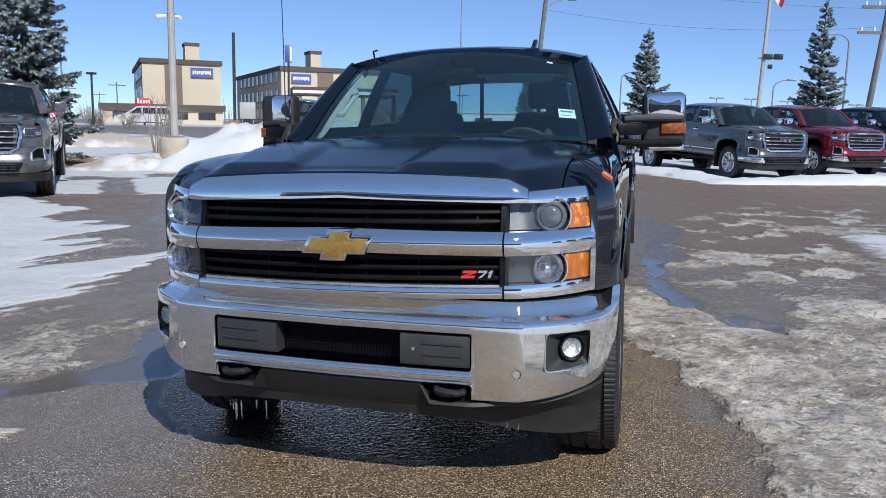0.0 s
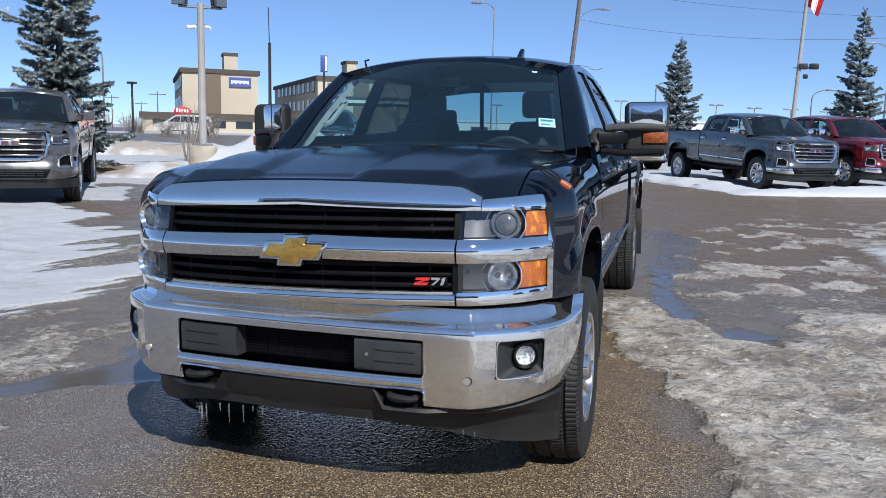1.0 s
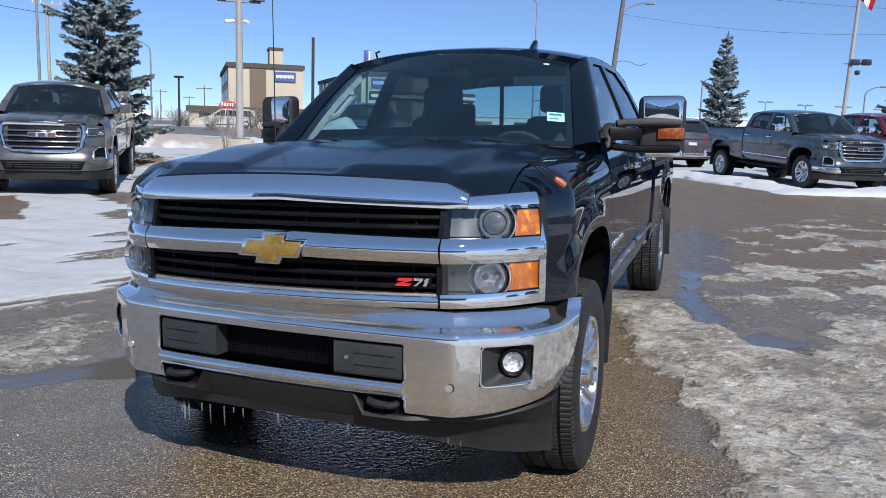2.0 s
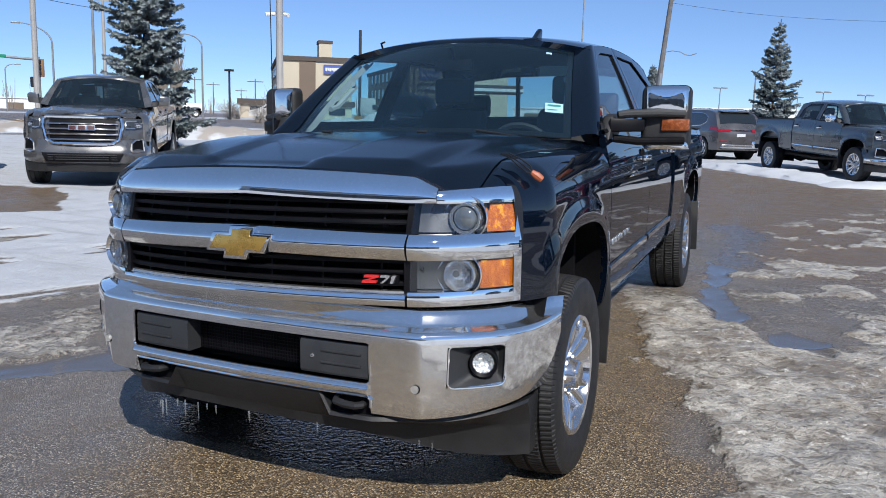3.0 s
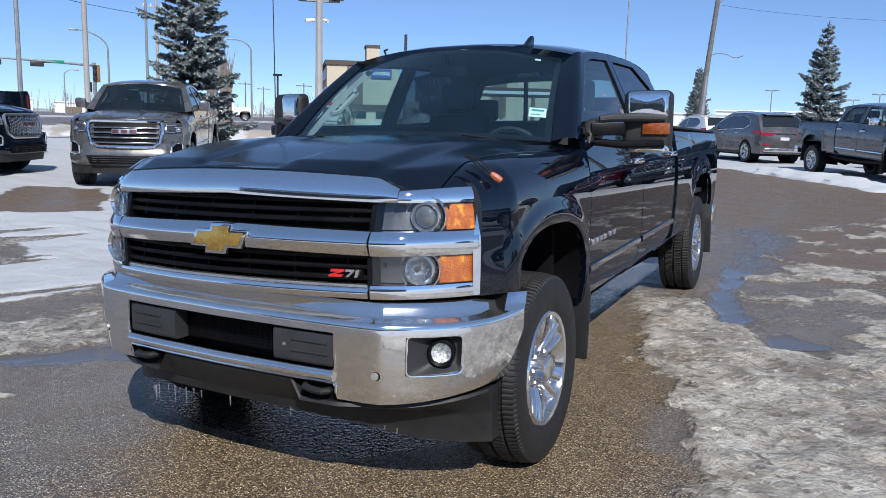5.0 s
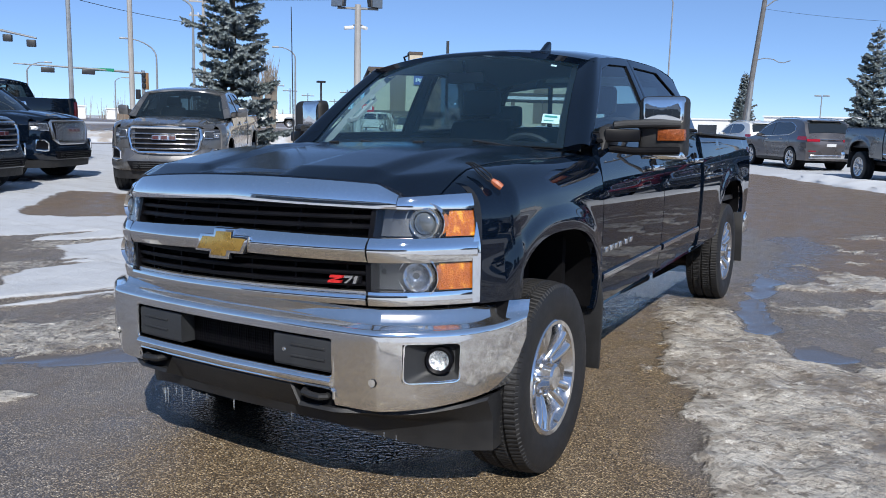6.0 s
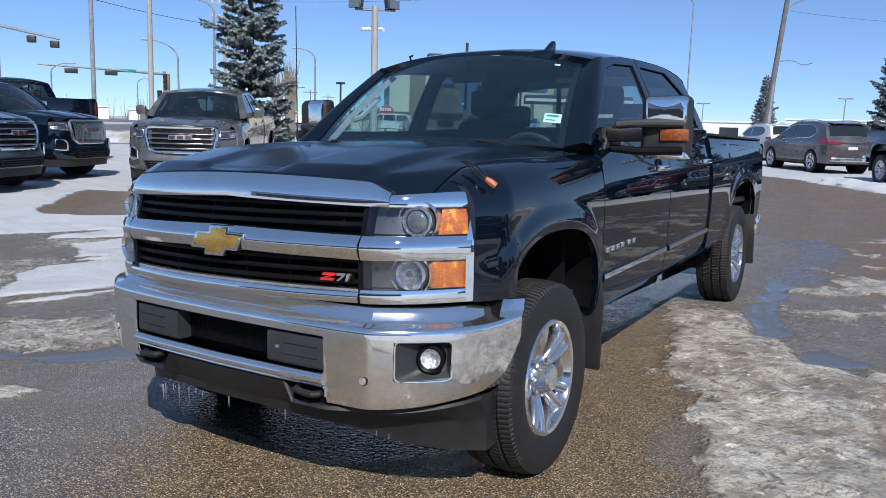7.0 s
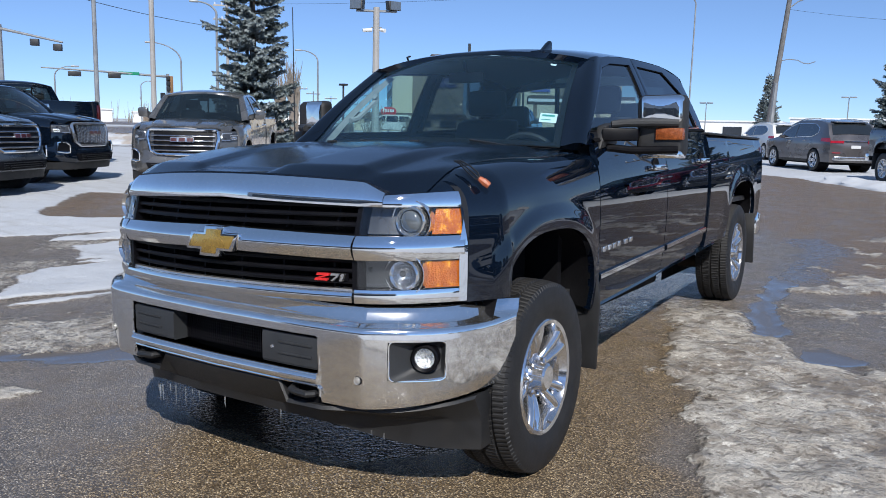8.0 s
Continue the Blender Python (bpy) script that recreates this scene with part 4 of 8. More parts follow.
# ---- the black heavy-duty pickup, the subject ----
def hd_front(root):
    """Chrome grille with dark slats, stacked lamps, chrome bumper, air dam and emblem."""
    mid = lambda a, b: (lambda x: lerp(a, b, min(1, abs(x) / 0.62)))
    grille = part("grille", strip(-0.60, 0.60, 0.80, 1.15, -0.085, 0.02, nx=16), DARK, root, "chrome-barred grille with dark slats")
    top = lambda x: 1.219 - 0.022 * (x / 0.6) ** 2 if x < 0.605 else max(1.197 - 0.50 * (x - 0.605), 1.150)
    part("grille_band", strip(-0.678, 0.678, lambda x: lerp(1.132, 1.113, min(1, abs(x) / 0.6)), lambda x: top(abs(x)), 0.008, 0.06, 0.008, 88, 10), CHROME, grille, "wide chrome band")
    part("grille_bar", strip(-0.60, 0.60, mid(0.943, 0.928), mid(1.027, 1.012), 0.006, 0.07, 0.016, 32, 8), CHROME, grille, "chrome middle bar")
    part("grille_trim", strip(-0.60, 0.60, mid(0.782, 0.778), mid(0.815, 0.812), 0.014, 0.07, 0.004, 32, 4), CHROME, grille)
    part("grille_lip", strip(-0.60, 0.60, mid(0.816, 0.813), mid(0.826, 0.823), -0.012, 0.05, 0.0, 32, 2), CHROME_SATIN, grille)
    for z0, z1, n in ((1.032, 1.130, 3), (0.828, 0.940, 3)):
        for k in range(n):
            z = lerp(z0, z1, (k + 0.5) / n)
            part("slat", strip(-0.592, 0.592, z - 0.0075, z + 0.0075, -0.022, 0.035, 0.004, 20, 3), GRILLE_BLACK, grille)
        for x in (-0.50, -0.295, -0.10, 0.10, 0.295, 0.50):
            part("grille_post", strip(x - 0.004, x + 0.004, z0 - 0.003, z1 + 0.003, -0.04, 0.03, 0, 1, 2), GRILLE_BLACK, grille)
    for x in (-0.597, 0.597):
        part("grille_end", strip(x - 0.010, x + 0.010, 0.815, 1.118, -0.008, 0.06, 0, 1, 2), GRILLE_BLACK, grille)
    # emblem
    def tie(w, h, cw, ch, sl, y0, y1):
        p = [(-w + sl, h), (-cw + sl * 0.7, h), (-cw + sl * 1.1, ch), (cw + sl * 1.1, ch), (cw + sl * 0.7, h), (w + sl, h), (w - sl, -h), (cw - sl * 0.7, -h), (cw - sl * 1.1, -ch), (-cw - sl * 1.1, -ch), (-cw - sl * 0.7, -h), (-w - sl, -h)]
        return Geo().prism([(x + 0.012, y0, 0.968 + z) for x, z in p], (0, y1 - y0, 0))
    emblem = part("emblem", tie(0.122, 0.034, 0.050, 0.058, 0.016, 0.088, 0.125), CHROME, grille, "gold cross-shaped emblem with chrome rim", bevel=0.005)
    part("emblem_face", tie(0.107, 0.024, 0.038, 0.046, 0.015, 0.0845, 0.11), GOLD, emblem, bevel=0.003)
    badge = part("badge", strip(0.452, 0.568, 0.852, 0.876, -0.010, 0.010, 0, 4, 1), GRILLE_BLACK, grille, "red and silver trim badge")
    red = (((0.412, 0.878), (0.464, 0.878), (0.460, 0.869), (0.408, 0.869)), ((0.440, 0.869), (0.458, 0.869), (0.424, 0.860), (0.406, 0.860)), ((0.404, 0.860), (0.456, 0.860), (0.452, 0.851), (0.400, 0.851)))
    grey = (((0.470, 0.878), (0.503, 0.878), (0.500, 0.870), (0.467, 0.870)), ((0.491, 0.870), (0.500, 0.870), (0.478, 0.851), (0.467, 0.851)), ((0.513, 0.878), (0.524, 0.878), (0.513, 0.851), (0.502, 0.851)), ((0.507, 0.873), (0.515, 0.876), (0.513, 0.870), (0.506, 0.868)))
    for strokes, mat in ((red, BADGE_RED), (grey, CHROME_SATIN)):
        for q in strokes:
            part("badge_stroke", Geo().prism([(x, fascia_y(x, z) - 0.006, z) for x, z in [(0.512 + 0.92 * (x - 0.464), z) for x, z in q]], (0, 0.010, 0)), mat, badge)
    # lamps
    for s in (1, -1):
        def put(name, g, mat, parent, label="", **k):
            return part(name, g if s > 0 else g.flip_x(), mat, parent, label, **k)
        lamp = put("headlight", strip(0.612, 0.888, 0.80, 1.13, -0.085, 0.02, 0, 10), LAMP_DARK, root, "stacked headlight with amber turn lamps in a chrome frame")
        put("lamp_brow", strip(0.680, 0.912, lambda x: 1.112, lambda x: 1.152 + 0.014 * min(1, (x - 0.68) / 0.17) - 0.035 * max(0, (x - 0.886) / 0.026) ** 2, 0.012, 0.07, 0.005, 16, 5), CHROME, lamp)
        put("lamp_bar", strip(0.606, 0.905, 0.928, 1.012, 0.010, 0.08, 0.010, 18, 7), CHROME, lamp)
        put("lamp_base", strip(0.606, 0.905, 0.776, 0.824, 0.010, 0.08, 0.004, 18, 5), CHROME, lamp)
        put("lamp_side", strip(0.893, 0.915, 0.777, 1.128, 0.013, 0.06, 0.003, 4, 10), CHROME, lamp)
        for z0, z1, upper in ((1.014, 1.110, True), (0.826, 0.926, False)):
            zc = (z0 + z1) / 2
            put("lamp_housing", strip(0.612, 0.892, z0 + 0.001, z1 - 0.001, -0.050, 0.02, 0, 12), LAMP_DARK, lamp)
            put("turn_lamp", strip(0.818 if upper else 0.806, 0.890, z0 + 0.003, z1 - 0.003, -0.006, 0.03, 0.002, 6, 4), AMBER, lamp, "amber turn lamp")
            xc = 0.752 if upper else 0.745
            yc = fascia_y(xc, zc) + 0.034
            m = pose(xc, yc, zc, 0, 0, 12)
            g = Geo()
            r = 0.055 if upper else 0.055
            g.lathe([(0.03, r * 0.72), (-0.02, r * 0.76), (-0.032, r * 0.92), (-0.02, r * 1.05), (0.03, r * 1.08)], 32, axis="y")
            put("lamp_ring", g.moved(m), LAMP_CHROME, lamp)
            g = Geo()
            g.lathe([(0.03, r * 1.25), (-0.012, r * 1.28), (-0.016, r * 1.36), (0.03, r * 1.40)], 32, axis="y")
            put("lamp_ring", g.moved(m), LAMP_CHROME, lamp)
            g = Geo()
            if upper:
                g.lathe([(-0.012 - 0.022 * math.cos(a), r * 0.74 * math.sin(a)) for a in steps(0.001, 1.5, 8)], 28, axis="y")
                put("projector", g.moved(m), PROJECTOR, lamp)
            else:
                g.lathe([(0.012 - 0.027 * (k / 6) ** 2, max(0.001, r * 0.78 * k / 6)) for k in range(7)], 18, axis="y")
                put("reflector", g.moved(m), LAMP_BOWL, lamp, smooth=10)
            lens = put("lens", sheet(0.608, 0.892, z0, z1, -0.002), LENS, lamp)
            lens.visible_shadow = False
    # bumper
    prof = [(0.075, 0.405), (0.045, 0.409), (0.030, 0.418), (0.022, 0.44), (0.014, 0.486), (0.008, 0.526), (0.004, 0.56), (0.001, 0.60), (0.0, 0.64), (0.0, 0.664), (0.0, 0.688), (0.0015, 0.699), (0.006, 0.7065), (0.014, 0.711), (0.042, 0.719), (0.054, 0.730), (0.060, 0.752), (0.075, 0.769), (0.14, 0.771), (0.22, 0.7705)]
    hx = [0, 0.08, 0.16, 0.24, 0.33, 0.42, 0.508, 0.53, 0.56, 0.60, 0.64, 0.665, 0.68, 0.69, 0.70, 0.715, 0.735, 0.757, 0.78, 0.81, 0.84, 0.87, 0.905, 0.925, 0.945, 0.96, 0.972, 0.98, 0.985]
    xs = [-x for x in hx[:0:-1]] + hx
    zz = [p[1] for p in prof]
    def hole(i, j):
        x = abs((xs[i] + xs[i + 1]) / 2)
        z = (zz[j] + zz[j + 1]) / 2
        return (x < 0.508 and 0.526 < z < 0.664) or (x < 0.508 and z < 0.486) or (0.757 < x < 0.905 and 0.526 < z < 0.664)
    g, rows = bumper_shell(xs, prof, hole)
    # ends that wrap round to the wheel wells
    for s in (0, -1):
        sg = -1 if s == 0 else 1
        end = rows[s]
        g.grid([end, [(sg * 0.987, y + 0.10, z) for (x, y, z) in end], [(sg * 0.95, y + 0.115, z) for (x, y, z) in end]])
    bumper = part("front_bumper", g, CHROME_DULL, root, "chrome front bumper with road dirt", smooth=38)
    bumper.matrix_local = BUMPER_SET
    def rim_path(x0, x1, z0, z1, inset, n=8):
        r = 0.018
        pts = []
        for cx, cz, a0 in ((x1 - r, z1 - r, 0), (x0 + r, z1 - r, 90), (x0 + r, z0 + r, 180), (x1 - r, z0 + r, 270)):
            pts += [(cx + r * math.cos(radians(a)), cz + r * math.sin(radians(a))) for a in steps(a0, a0 + 90, 3)]
        fine = []
        for i in range(len(pts)):
            a, b = pts[i], pts[(i + 1) % len(pts)]
            k = max(1, int(math.hypot(b[0] - a[0], b[1] - a[1]) / 0.05))
            fine += [(lerp(a[0], b[0], j / k), lerp(a[1], b[1], j / k)) for j in range(k)]
        return [(x, bumper_y(x) + inset, z) for x, z in fine] + [(fine[0][0], bumper_y(fine[0][0]) + inset, fine[0][1])]
    part("bumper_lip", Geo().tube(rim_path(-0.513, 0.513, 0.522, 0.668, 0.006), 0.0055, 8, False), CHROME_DULL, bumper)
    lipz = 0.482
    part("bumper_lip", Geo().tube([(x, bumper_y(x) + 0.012, z) for x, z in [(-0.512, 0.445), (-0.512, 0.47), (-0.50, lipz)] + [(x, lipz) for x in steps(-0.49, 0.49, 16)] + [(0.50, lipz), (0.512, 0.47), (0.512, 0.445)]], 0.0055, 8), CHROME_DULL, bumper)
    part("bumper_ledge", Geo().tube([(x, bumper_y(x) + 0.012, 0.506) for x in steps(-0.506, 0.506, 24)], 0.0205, 14), CHROME_DULL, bumper, "rounded chrome bar between the openings", smooth=60)
    part("intake", strip(-0.52, 0.52, 0.50, 0.69, -0.10, 0.02, 0, 8), DARK, bumper)
    g = Geo()
    for k in range(9):
        z = 0.545 + 0.012 * k
        g.box(-0.24, 0.24, 0.168, 0.172, z, z + 0.005)
    for k in range(40):
        x = -0.235 + 0.012 * k
        g.box(x, x + 0.004, 0.166, 0.170, 0.54, 0.655)
    part("intake_mesh", g, GRILLE_BLACK, bumper, merge=False, smooth=0)
    for s in (1, -1):
        def put(name, g, mat, parent, label="", **k):
            return part(name, g if s > 0 else g.flip_x(), mat, parent, label, **k)
        g = Geo()
        rows = [[(x, bumper_y(x) + 0.018, 0.536), (x, bumper_y(x) + 0.012, 0.545), (x, bumper_y(x) + 0.010, 0.64), (x, bumper_y(x) + 0.016, 0.652), (x, bumper_y(x) + 0.06, 0.655)] for x in steps(0.245, 0.500, 8)]
        rows = [[(x, y + 0.07, z) for x, y, z in rows[0]]] + rows + [[(x, y + 0.05, z) for x, y, z in rows[-1]]]
        g.grid(rows)
        plate = put("bumper_plate", g, GREY_PLASTIC, bumper, "dark grey plastic bumper insert")
        for z in (0.578, 0.618):
            put("plate_rib", Geo().tube([(x, bumper_y(x) + 0.010, z) for x in steps(0.325, 0.475, 5)], 0.0045, 6), GREY_PLASTIC, plate)
        if s > 0:
            g = Geo()
            g.lathe([(-0.004, 0.001), (-0.004, 0.006), (0.004, 0.010)], 14, at=(0.292, bumper_y(0.292) + 0.011, 0.595), axis="y")
            put("plate_screw", g, CHROME_SATIN, plate)
        # fog lamp
        fog = put("fog_lamp", Geo().tube(rim_path(0.757, 0.905, 0.525, 0.667, 0.007), 0.0042, 8, False), CHROME_DULL, bumper, "round fog lamp in a dark recess")
        g = Geo()
        o = rim_path(0.757, 0.905, 0.524, 0.668, 0.008)
        g.grid([o, [(lerp(0.835, x, 0.55), lerp(0.30, y, 0.55) + 0.03, lerp(0.598, z, 0.62)) for x, y, z in o], [(0.845, 0.335, 0.598)] * len(o)])
        put("fog_recess", g, GREY_PLASTIC, fog)
        m = pose(0.842, 0.290, 0.600, 0, 0, 22)
        g = Geo()
        g.lathe([(0.04, 0.050), (-0.004, 0.050), (-0.010, 0.045), (-0.004, 0.037), (0.01, 0.034)], 28, axis="y")
        put("fog_ring", g.moved(m), GRILLE_BLACK, fog, "black lamp ring")
        g = Geo()
        g.lathe([(0.016 - 0.016 * (k / 6) ** 2, max(0.001, 0.036 * k / 6)) for k in range(7)], 14, axis="y")
        put("reflector", g.moved(m), REFLECTOR, fog, smooth=10)
        g = Geo()
        g.lathe([(-0.008 + 0.008 * (k / 4) ** 2, max(0.0005, 0.036 * k / 4)) for k in range(5)], 24, axis="y")
        put("lens", g.moved(m), LENS, fog).visible_shadow = False
        # parking sensor
        g = Geo()
        y = bumper_y(0.667) + 0.008
        g.lathe([(0.004, 0.014), (-0.006, 0.0135), (-0.005, 0.010), (-0.004, 0.0095), (-0.006, 0.008), (-0.007, 0.001)], 20, at=(0.667, y, 0.526), axis="y")
        eye = put("parking_sensor", g, SILVER_PAINT, bumper, "round parking sensor")
        g = Geo()
        g.lathe([(0.004, 0.0165), (-0.0025, 0.0160), (-0.0025, 0.0138), (0.004, 0.0134)], 20, at=(0.667, y, 0.526), axis="y")
        put("sensor_groove", g, GRILLE_BLACK, eye)
        # tow hook
        put("hook_pocket", Geo().box(0.340, 0.505, bumper_y(0.4) + 0.05, bumper_y(0.4) + 0.25, 0.405, 0.485), DARK, bumper)
        put("tow_hook", Geo().tube([(0.375, 0.30, 0.452), (0.375, 0.13, 0.452), (0.385, 0.108, 0.452), (0.42, 0.100, 0.450), (0.46, 0.104, 0.447), (0.475, 0.125, 0.446), (0.475, 0.17, 0.446)], 0.013, 8), BLACK_PLASTIC, bumper)
    # air dam, with deflectors that sweep back to the wheels
    g = Geo()
    rows = []
    for x in steps(-0.945, 0.945, 48):
        y, a = bumper_y(x), abs(x)
        yl, zl = DAM_BACK(a), DAM_LOW(a)
        topz = 0.476 if a < 0.325 else (0.476 - 0.07 * min(1, (a - 0.325) / 0.02)) + bumper_lift(x)
        yt = min(y, 0.40) + 0.055 * min(1, max(0, (a - 0.515) / 0.12))
        rows.append([(x, yt + 0.10, topz), (x, yt + 0.028, topz), (x, yt + 0.020, topz - 0.012), (x * 0.99, lerp(yt + 0.022, yl, 0.72), lerp(0.392, zl, 0.26)), (x * 0.988, lerp(yt + 0.024, yl, 0.86), lerp(0.392, zl, 0.40)), (x * 0.985, yl, zl), (x * 0.98, yl + 0.03, zl + 0.004)])
    for sgn, k in ((-1, 0), (1, -1)):
        end = rows[k]
        extra = [(x * 0.995, y + 0.11, z) for x, y, z in end]
        rows = [extra] + rows if k == 0 else rows + [extra]
    g.grid(rows)
    part("air_dam", g, BLACK_PLASTIC, root, "black plastic air dam").matrix_local = BUMPER_SET


def hd_details(root):
    """Antenna fin, wipers, sticker, heater plug, badges, icicles and an added light-sealing plate of the subject."""
    fin = Geo().prism([(0.430, 2.03, 1.846), (0.430, 2.20, 1.846), (0.437, 2.185, 1.915), (0.437, 2.165, 1.922), (0.437, 2.13, 1.904), (0.433, 2.08, 1.868)], (0.026, 0, 0))
    part("antenna_fin", fin, BLACK_PAINT, root, "black shark-fin antenna", bevel=0.008, smooth=60)
    part("antenna_base", Geo().box(0.400, 0.490, 2.02, 2.21, 1.836, 1.856), BLACK_PAINT, root, bevel=0.008)
    part("whip_aerial", Geo().tube([(-0.825, 1.50, 1.28), (-0.826, 1.50, 1.32), (-0.828, 1.501, 1.70), (-0.832, 1.503, 2.105)], [0.011, 0.004, 0.003, 0.0024], 8), WIRE_BLACK, root, "thin black whip aerial")
    part("antenna_whip", Geo().tube([(-0.60, 2.35, 1.86), (-0.59, 2.30, 1.90), (-0.56, 2.29, 1.905)], 0.006, 6), BLACK_PLASTIC, root)
    for x0, x1, dz in ((-0.62, 0.02, 0.0), (0.08, 0.66, 0.0)):
        w = part("wiper", Geo().tube([(lerp(x0, x1, u), 1.415 + 0.11 * (lerp(x0, x1, u) / 0.8) ** 2 + 0.02, 1.352 - 0.025 * (lerp(x0, x1, u) / 0.8) ** 2 + 0.012 * math.sin(u * 3.1)) for u in steps(0, 1, 8)], 0.005, 6), WIRE_BLACK, root)
        part("wiper_arm", Geo().tube([(x1, 1.40, 1.325), (lerp(x0, x1, 0.7), 1.41, 1.352), (lerp(x0, x1, 0.5), 1.425, 1.366)], 0.006, 6), WIRE_BLACK, w)
    for x in (-0.30, 0.20):
        part("washer_nozzle", Geo().box(x - 0.025, x + 0.025, 1.18, 1.20, 1.352, 1.362), BLACK_PLASTIC, root, bevel=0.003)
    def on_glass(u, v, off=0.004):
        x = lerp(0.80, 0.665, v) * u
        y = lerp(1.415 + 0.11 * u * u, 1.975 + 0.075 * u * u, v) - 0.02 * math.sin(math.pi * v)
        z = lerp(1.358 - 0.025 * u * u, 1.842 - 0.065 * u * u, v) + 0.015 * math.sin(math.pi * v)
        return (x, y + off, z - off * 0.5)
    def patch(u0, u1, v0, v1, off):
        g = Geo()
        g.grid([[on_glass(u, v, off) for u in steps(u0, u1, 4)] for v in steps(v0, v1, 3)])
        return g
    s = part("sticker", patch(0.845, 0.955, 0.24, 0.335, 0.006), PAPER, root, "white paper sticker with green bars inside the windshield")
    part("sticker_bar", patch(0.86, 0.94, 0.300, 0.318, 0.004), PAPER_GREEN, s)
    part("sticker_bar", patch(0.86, 0.92, 0.262, 0.270, 0.004), PAPER_GREEN, s)
    part("sticker_tag", patch(0.80, 0.845, 0.928, 0.952, 0.006), PAPER, root, "small white tag")
    # block-heater cord hanging from the hood gap
    for dx, dz in ((0.0, 0.0), (0.008, 0.010), (-0.004, -0.012)):
        part("heater_cord", Geo().tube([(0.800, 0.550, 1.272), (0.835 + dx * 0.5, 0.532, 1.268 + dz * 0.5), (0.880 + dx, 0.517, 1.243 + dz), (0.912 + dx, 0.513, 1.222 + dz), (0.930, 0.516, 1.207)], 0.0030, 6), WIRE_BLACK, root, "thin dark heater cord")
    part("heater_plug", Geo().tube([(0.924, 0.515, 1.212), (0.942, 0.521, 1.199), (0.958, 0.528, 1.186)], [0.009, 0.014, 0.012], 8), CABLE_RUST, root, "orange heater plug")
    # bars on the front doors where a model badge sits
    for s in (1, -1):
        for k in range(6):
            y = 1.655 + (0.072 if k < 4 else 0.080) * k
            x = side_x(y, 0.84 + rise(y))
            part("badge_stroke", Geo().prism([(s * (x - 0.002), y, 0.812 + rise(y)), (s * (x - 0.002), y + 0.048, 0.812 + rise(y)), (s * (x - 0.002), y + 0.053, 0.838 + rise(y)), (s * (x - 0.002), y + 0.005, 0.838 + rise(y))], (s * 0.007, 0, 0)), CHROME_SATIN, root, bevel=0.002)
    # icicles under the air dam
    rnd = random.Random(4)
    for k in range(17):
        x = rnd.choice((rnd.uniform(-0.55, -0.20), rnd.uniform(-0.80, 0.70)))
        y, low = DAM_BACK(abs(x)) + 0.008, DAM_LOW(abs(x))
        ln = rnd.uniform(0.012, 0.04) + (0.05 if -0.5 < x < -0.25 and rnd.random() < 0.5 else 0)
        part("icicle", Geo().tube([(x, y, low + 0.01), (x, y, low - ln * 0.5), (x + 0.001, y, low - ln)], [0.0036, 0.0024, 0.0006], 6), ICE_CLEAR, root)
    # added plate that keeps sunlight from leaking in behind the air dam
    part("splash_plate", Geo().prism([(-0.46, 0.25, 0.376), (0.46, 0.25, 0.376), (0.66, 0.38, 0.376), (0.80, 0.52, 0.376), (0.80, 0.95, 0.376), (-0.80, 0.95, 0.376), (-0.80, 0.52, 0.376), (-0.66, 0.38, 0.376)], (0, 0, 0.014)), BLACK_PLASTIC, root)
    part("radiator_support", Geo().box(-0.58, 0.58, 0.36, 0.42, 0.40, 1.14), DARK, root)


STAND = LEAN @ pose(0, 0, 0, 0, 0, 0.5) @ Matrix.Diagonal((0.99, 1, 1, 1))
truck = thing("pickup_truck", "black heavy-duty crew-cab pickup with chrome grille on wet asphalt", "pickup truck", STAND)
pickup_body(truck, BLACK_PAINT)
# the cab tapers inward above the belt line and sits a little off the middle
for ob in truck.children_recursive:
    if ob.name.split(".")[0] in ("windshield", "black_edge", "roof", "headliner", "cab_rear", "rear_window", "window_frame", "pillar", "pillar_trim", "grab_handle", "window", "window_seal", "front_door", "rear_door", "belt_moulding"):
        for v in ob.data.vertices:
            k = min(1.0, max(0.0, (v.co.z - 1.26) / 0.11))
            v.co.x += k * (0.043 - 0.052 * v.co.x)
hd_front(truck)
hd_details(truck)
for y, x in ((1.015, 0.842), (4.96, 0.825)):
    for s in (1, -1):
        hub = STAND.inverted() @ Vector((s * x - 0.012 * (y - 1), y, 0.010 * s * x + 0.0105 * y - 0.026 + 0.392))
        wheel_parts(truck, hub.x, hub.y, hub.z, r=0.402, rim=0.234, side=s)

# ---- ground: one sheet, with snow, ice, puddles and mud as masks of their own shape ----
def hash2(ix, iy, seed):
    v = np.sin(ix * 127.1 + iy * 311.7 + seed * 74.7) * 43758.5453
    return v - np.floor(v)


def vnoise(x, y, seed=0):
    ix, iy = np.floor(x), np.floor(y)
    fx, fy = x - ix, y - iy
    fx, fy = fx * fx * (3 - 2 * fx), fy * fy * (3 - 2 * fy)
    a, b, c, d = hash2(ix, iy, seed), hash2(ix + 1, iy, seed), hash2(ix, iy + 1, seed), hash2(ix + 1, iy + 1, seed)
    return (a + (b - a) * fx) * (1 - fy) + (c + (d - c) * fx) * fy


def fbm(x, y, octaves=4, seed=0):
    total, amp, norm = 0, 1.0, 0.0
    for k in range(octaves):
        total = total + amp * vnoise(x * 2 ** k, y * 2 ** k, seed + k)
        norm += amp
        amp *= 0.55
    return total / norm


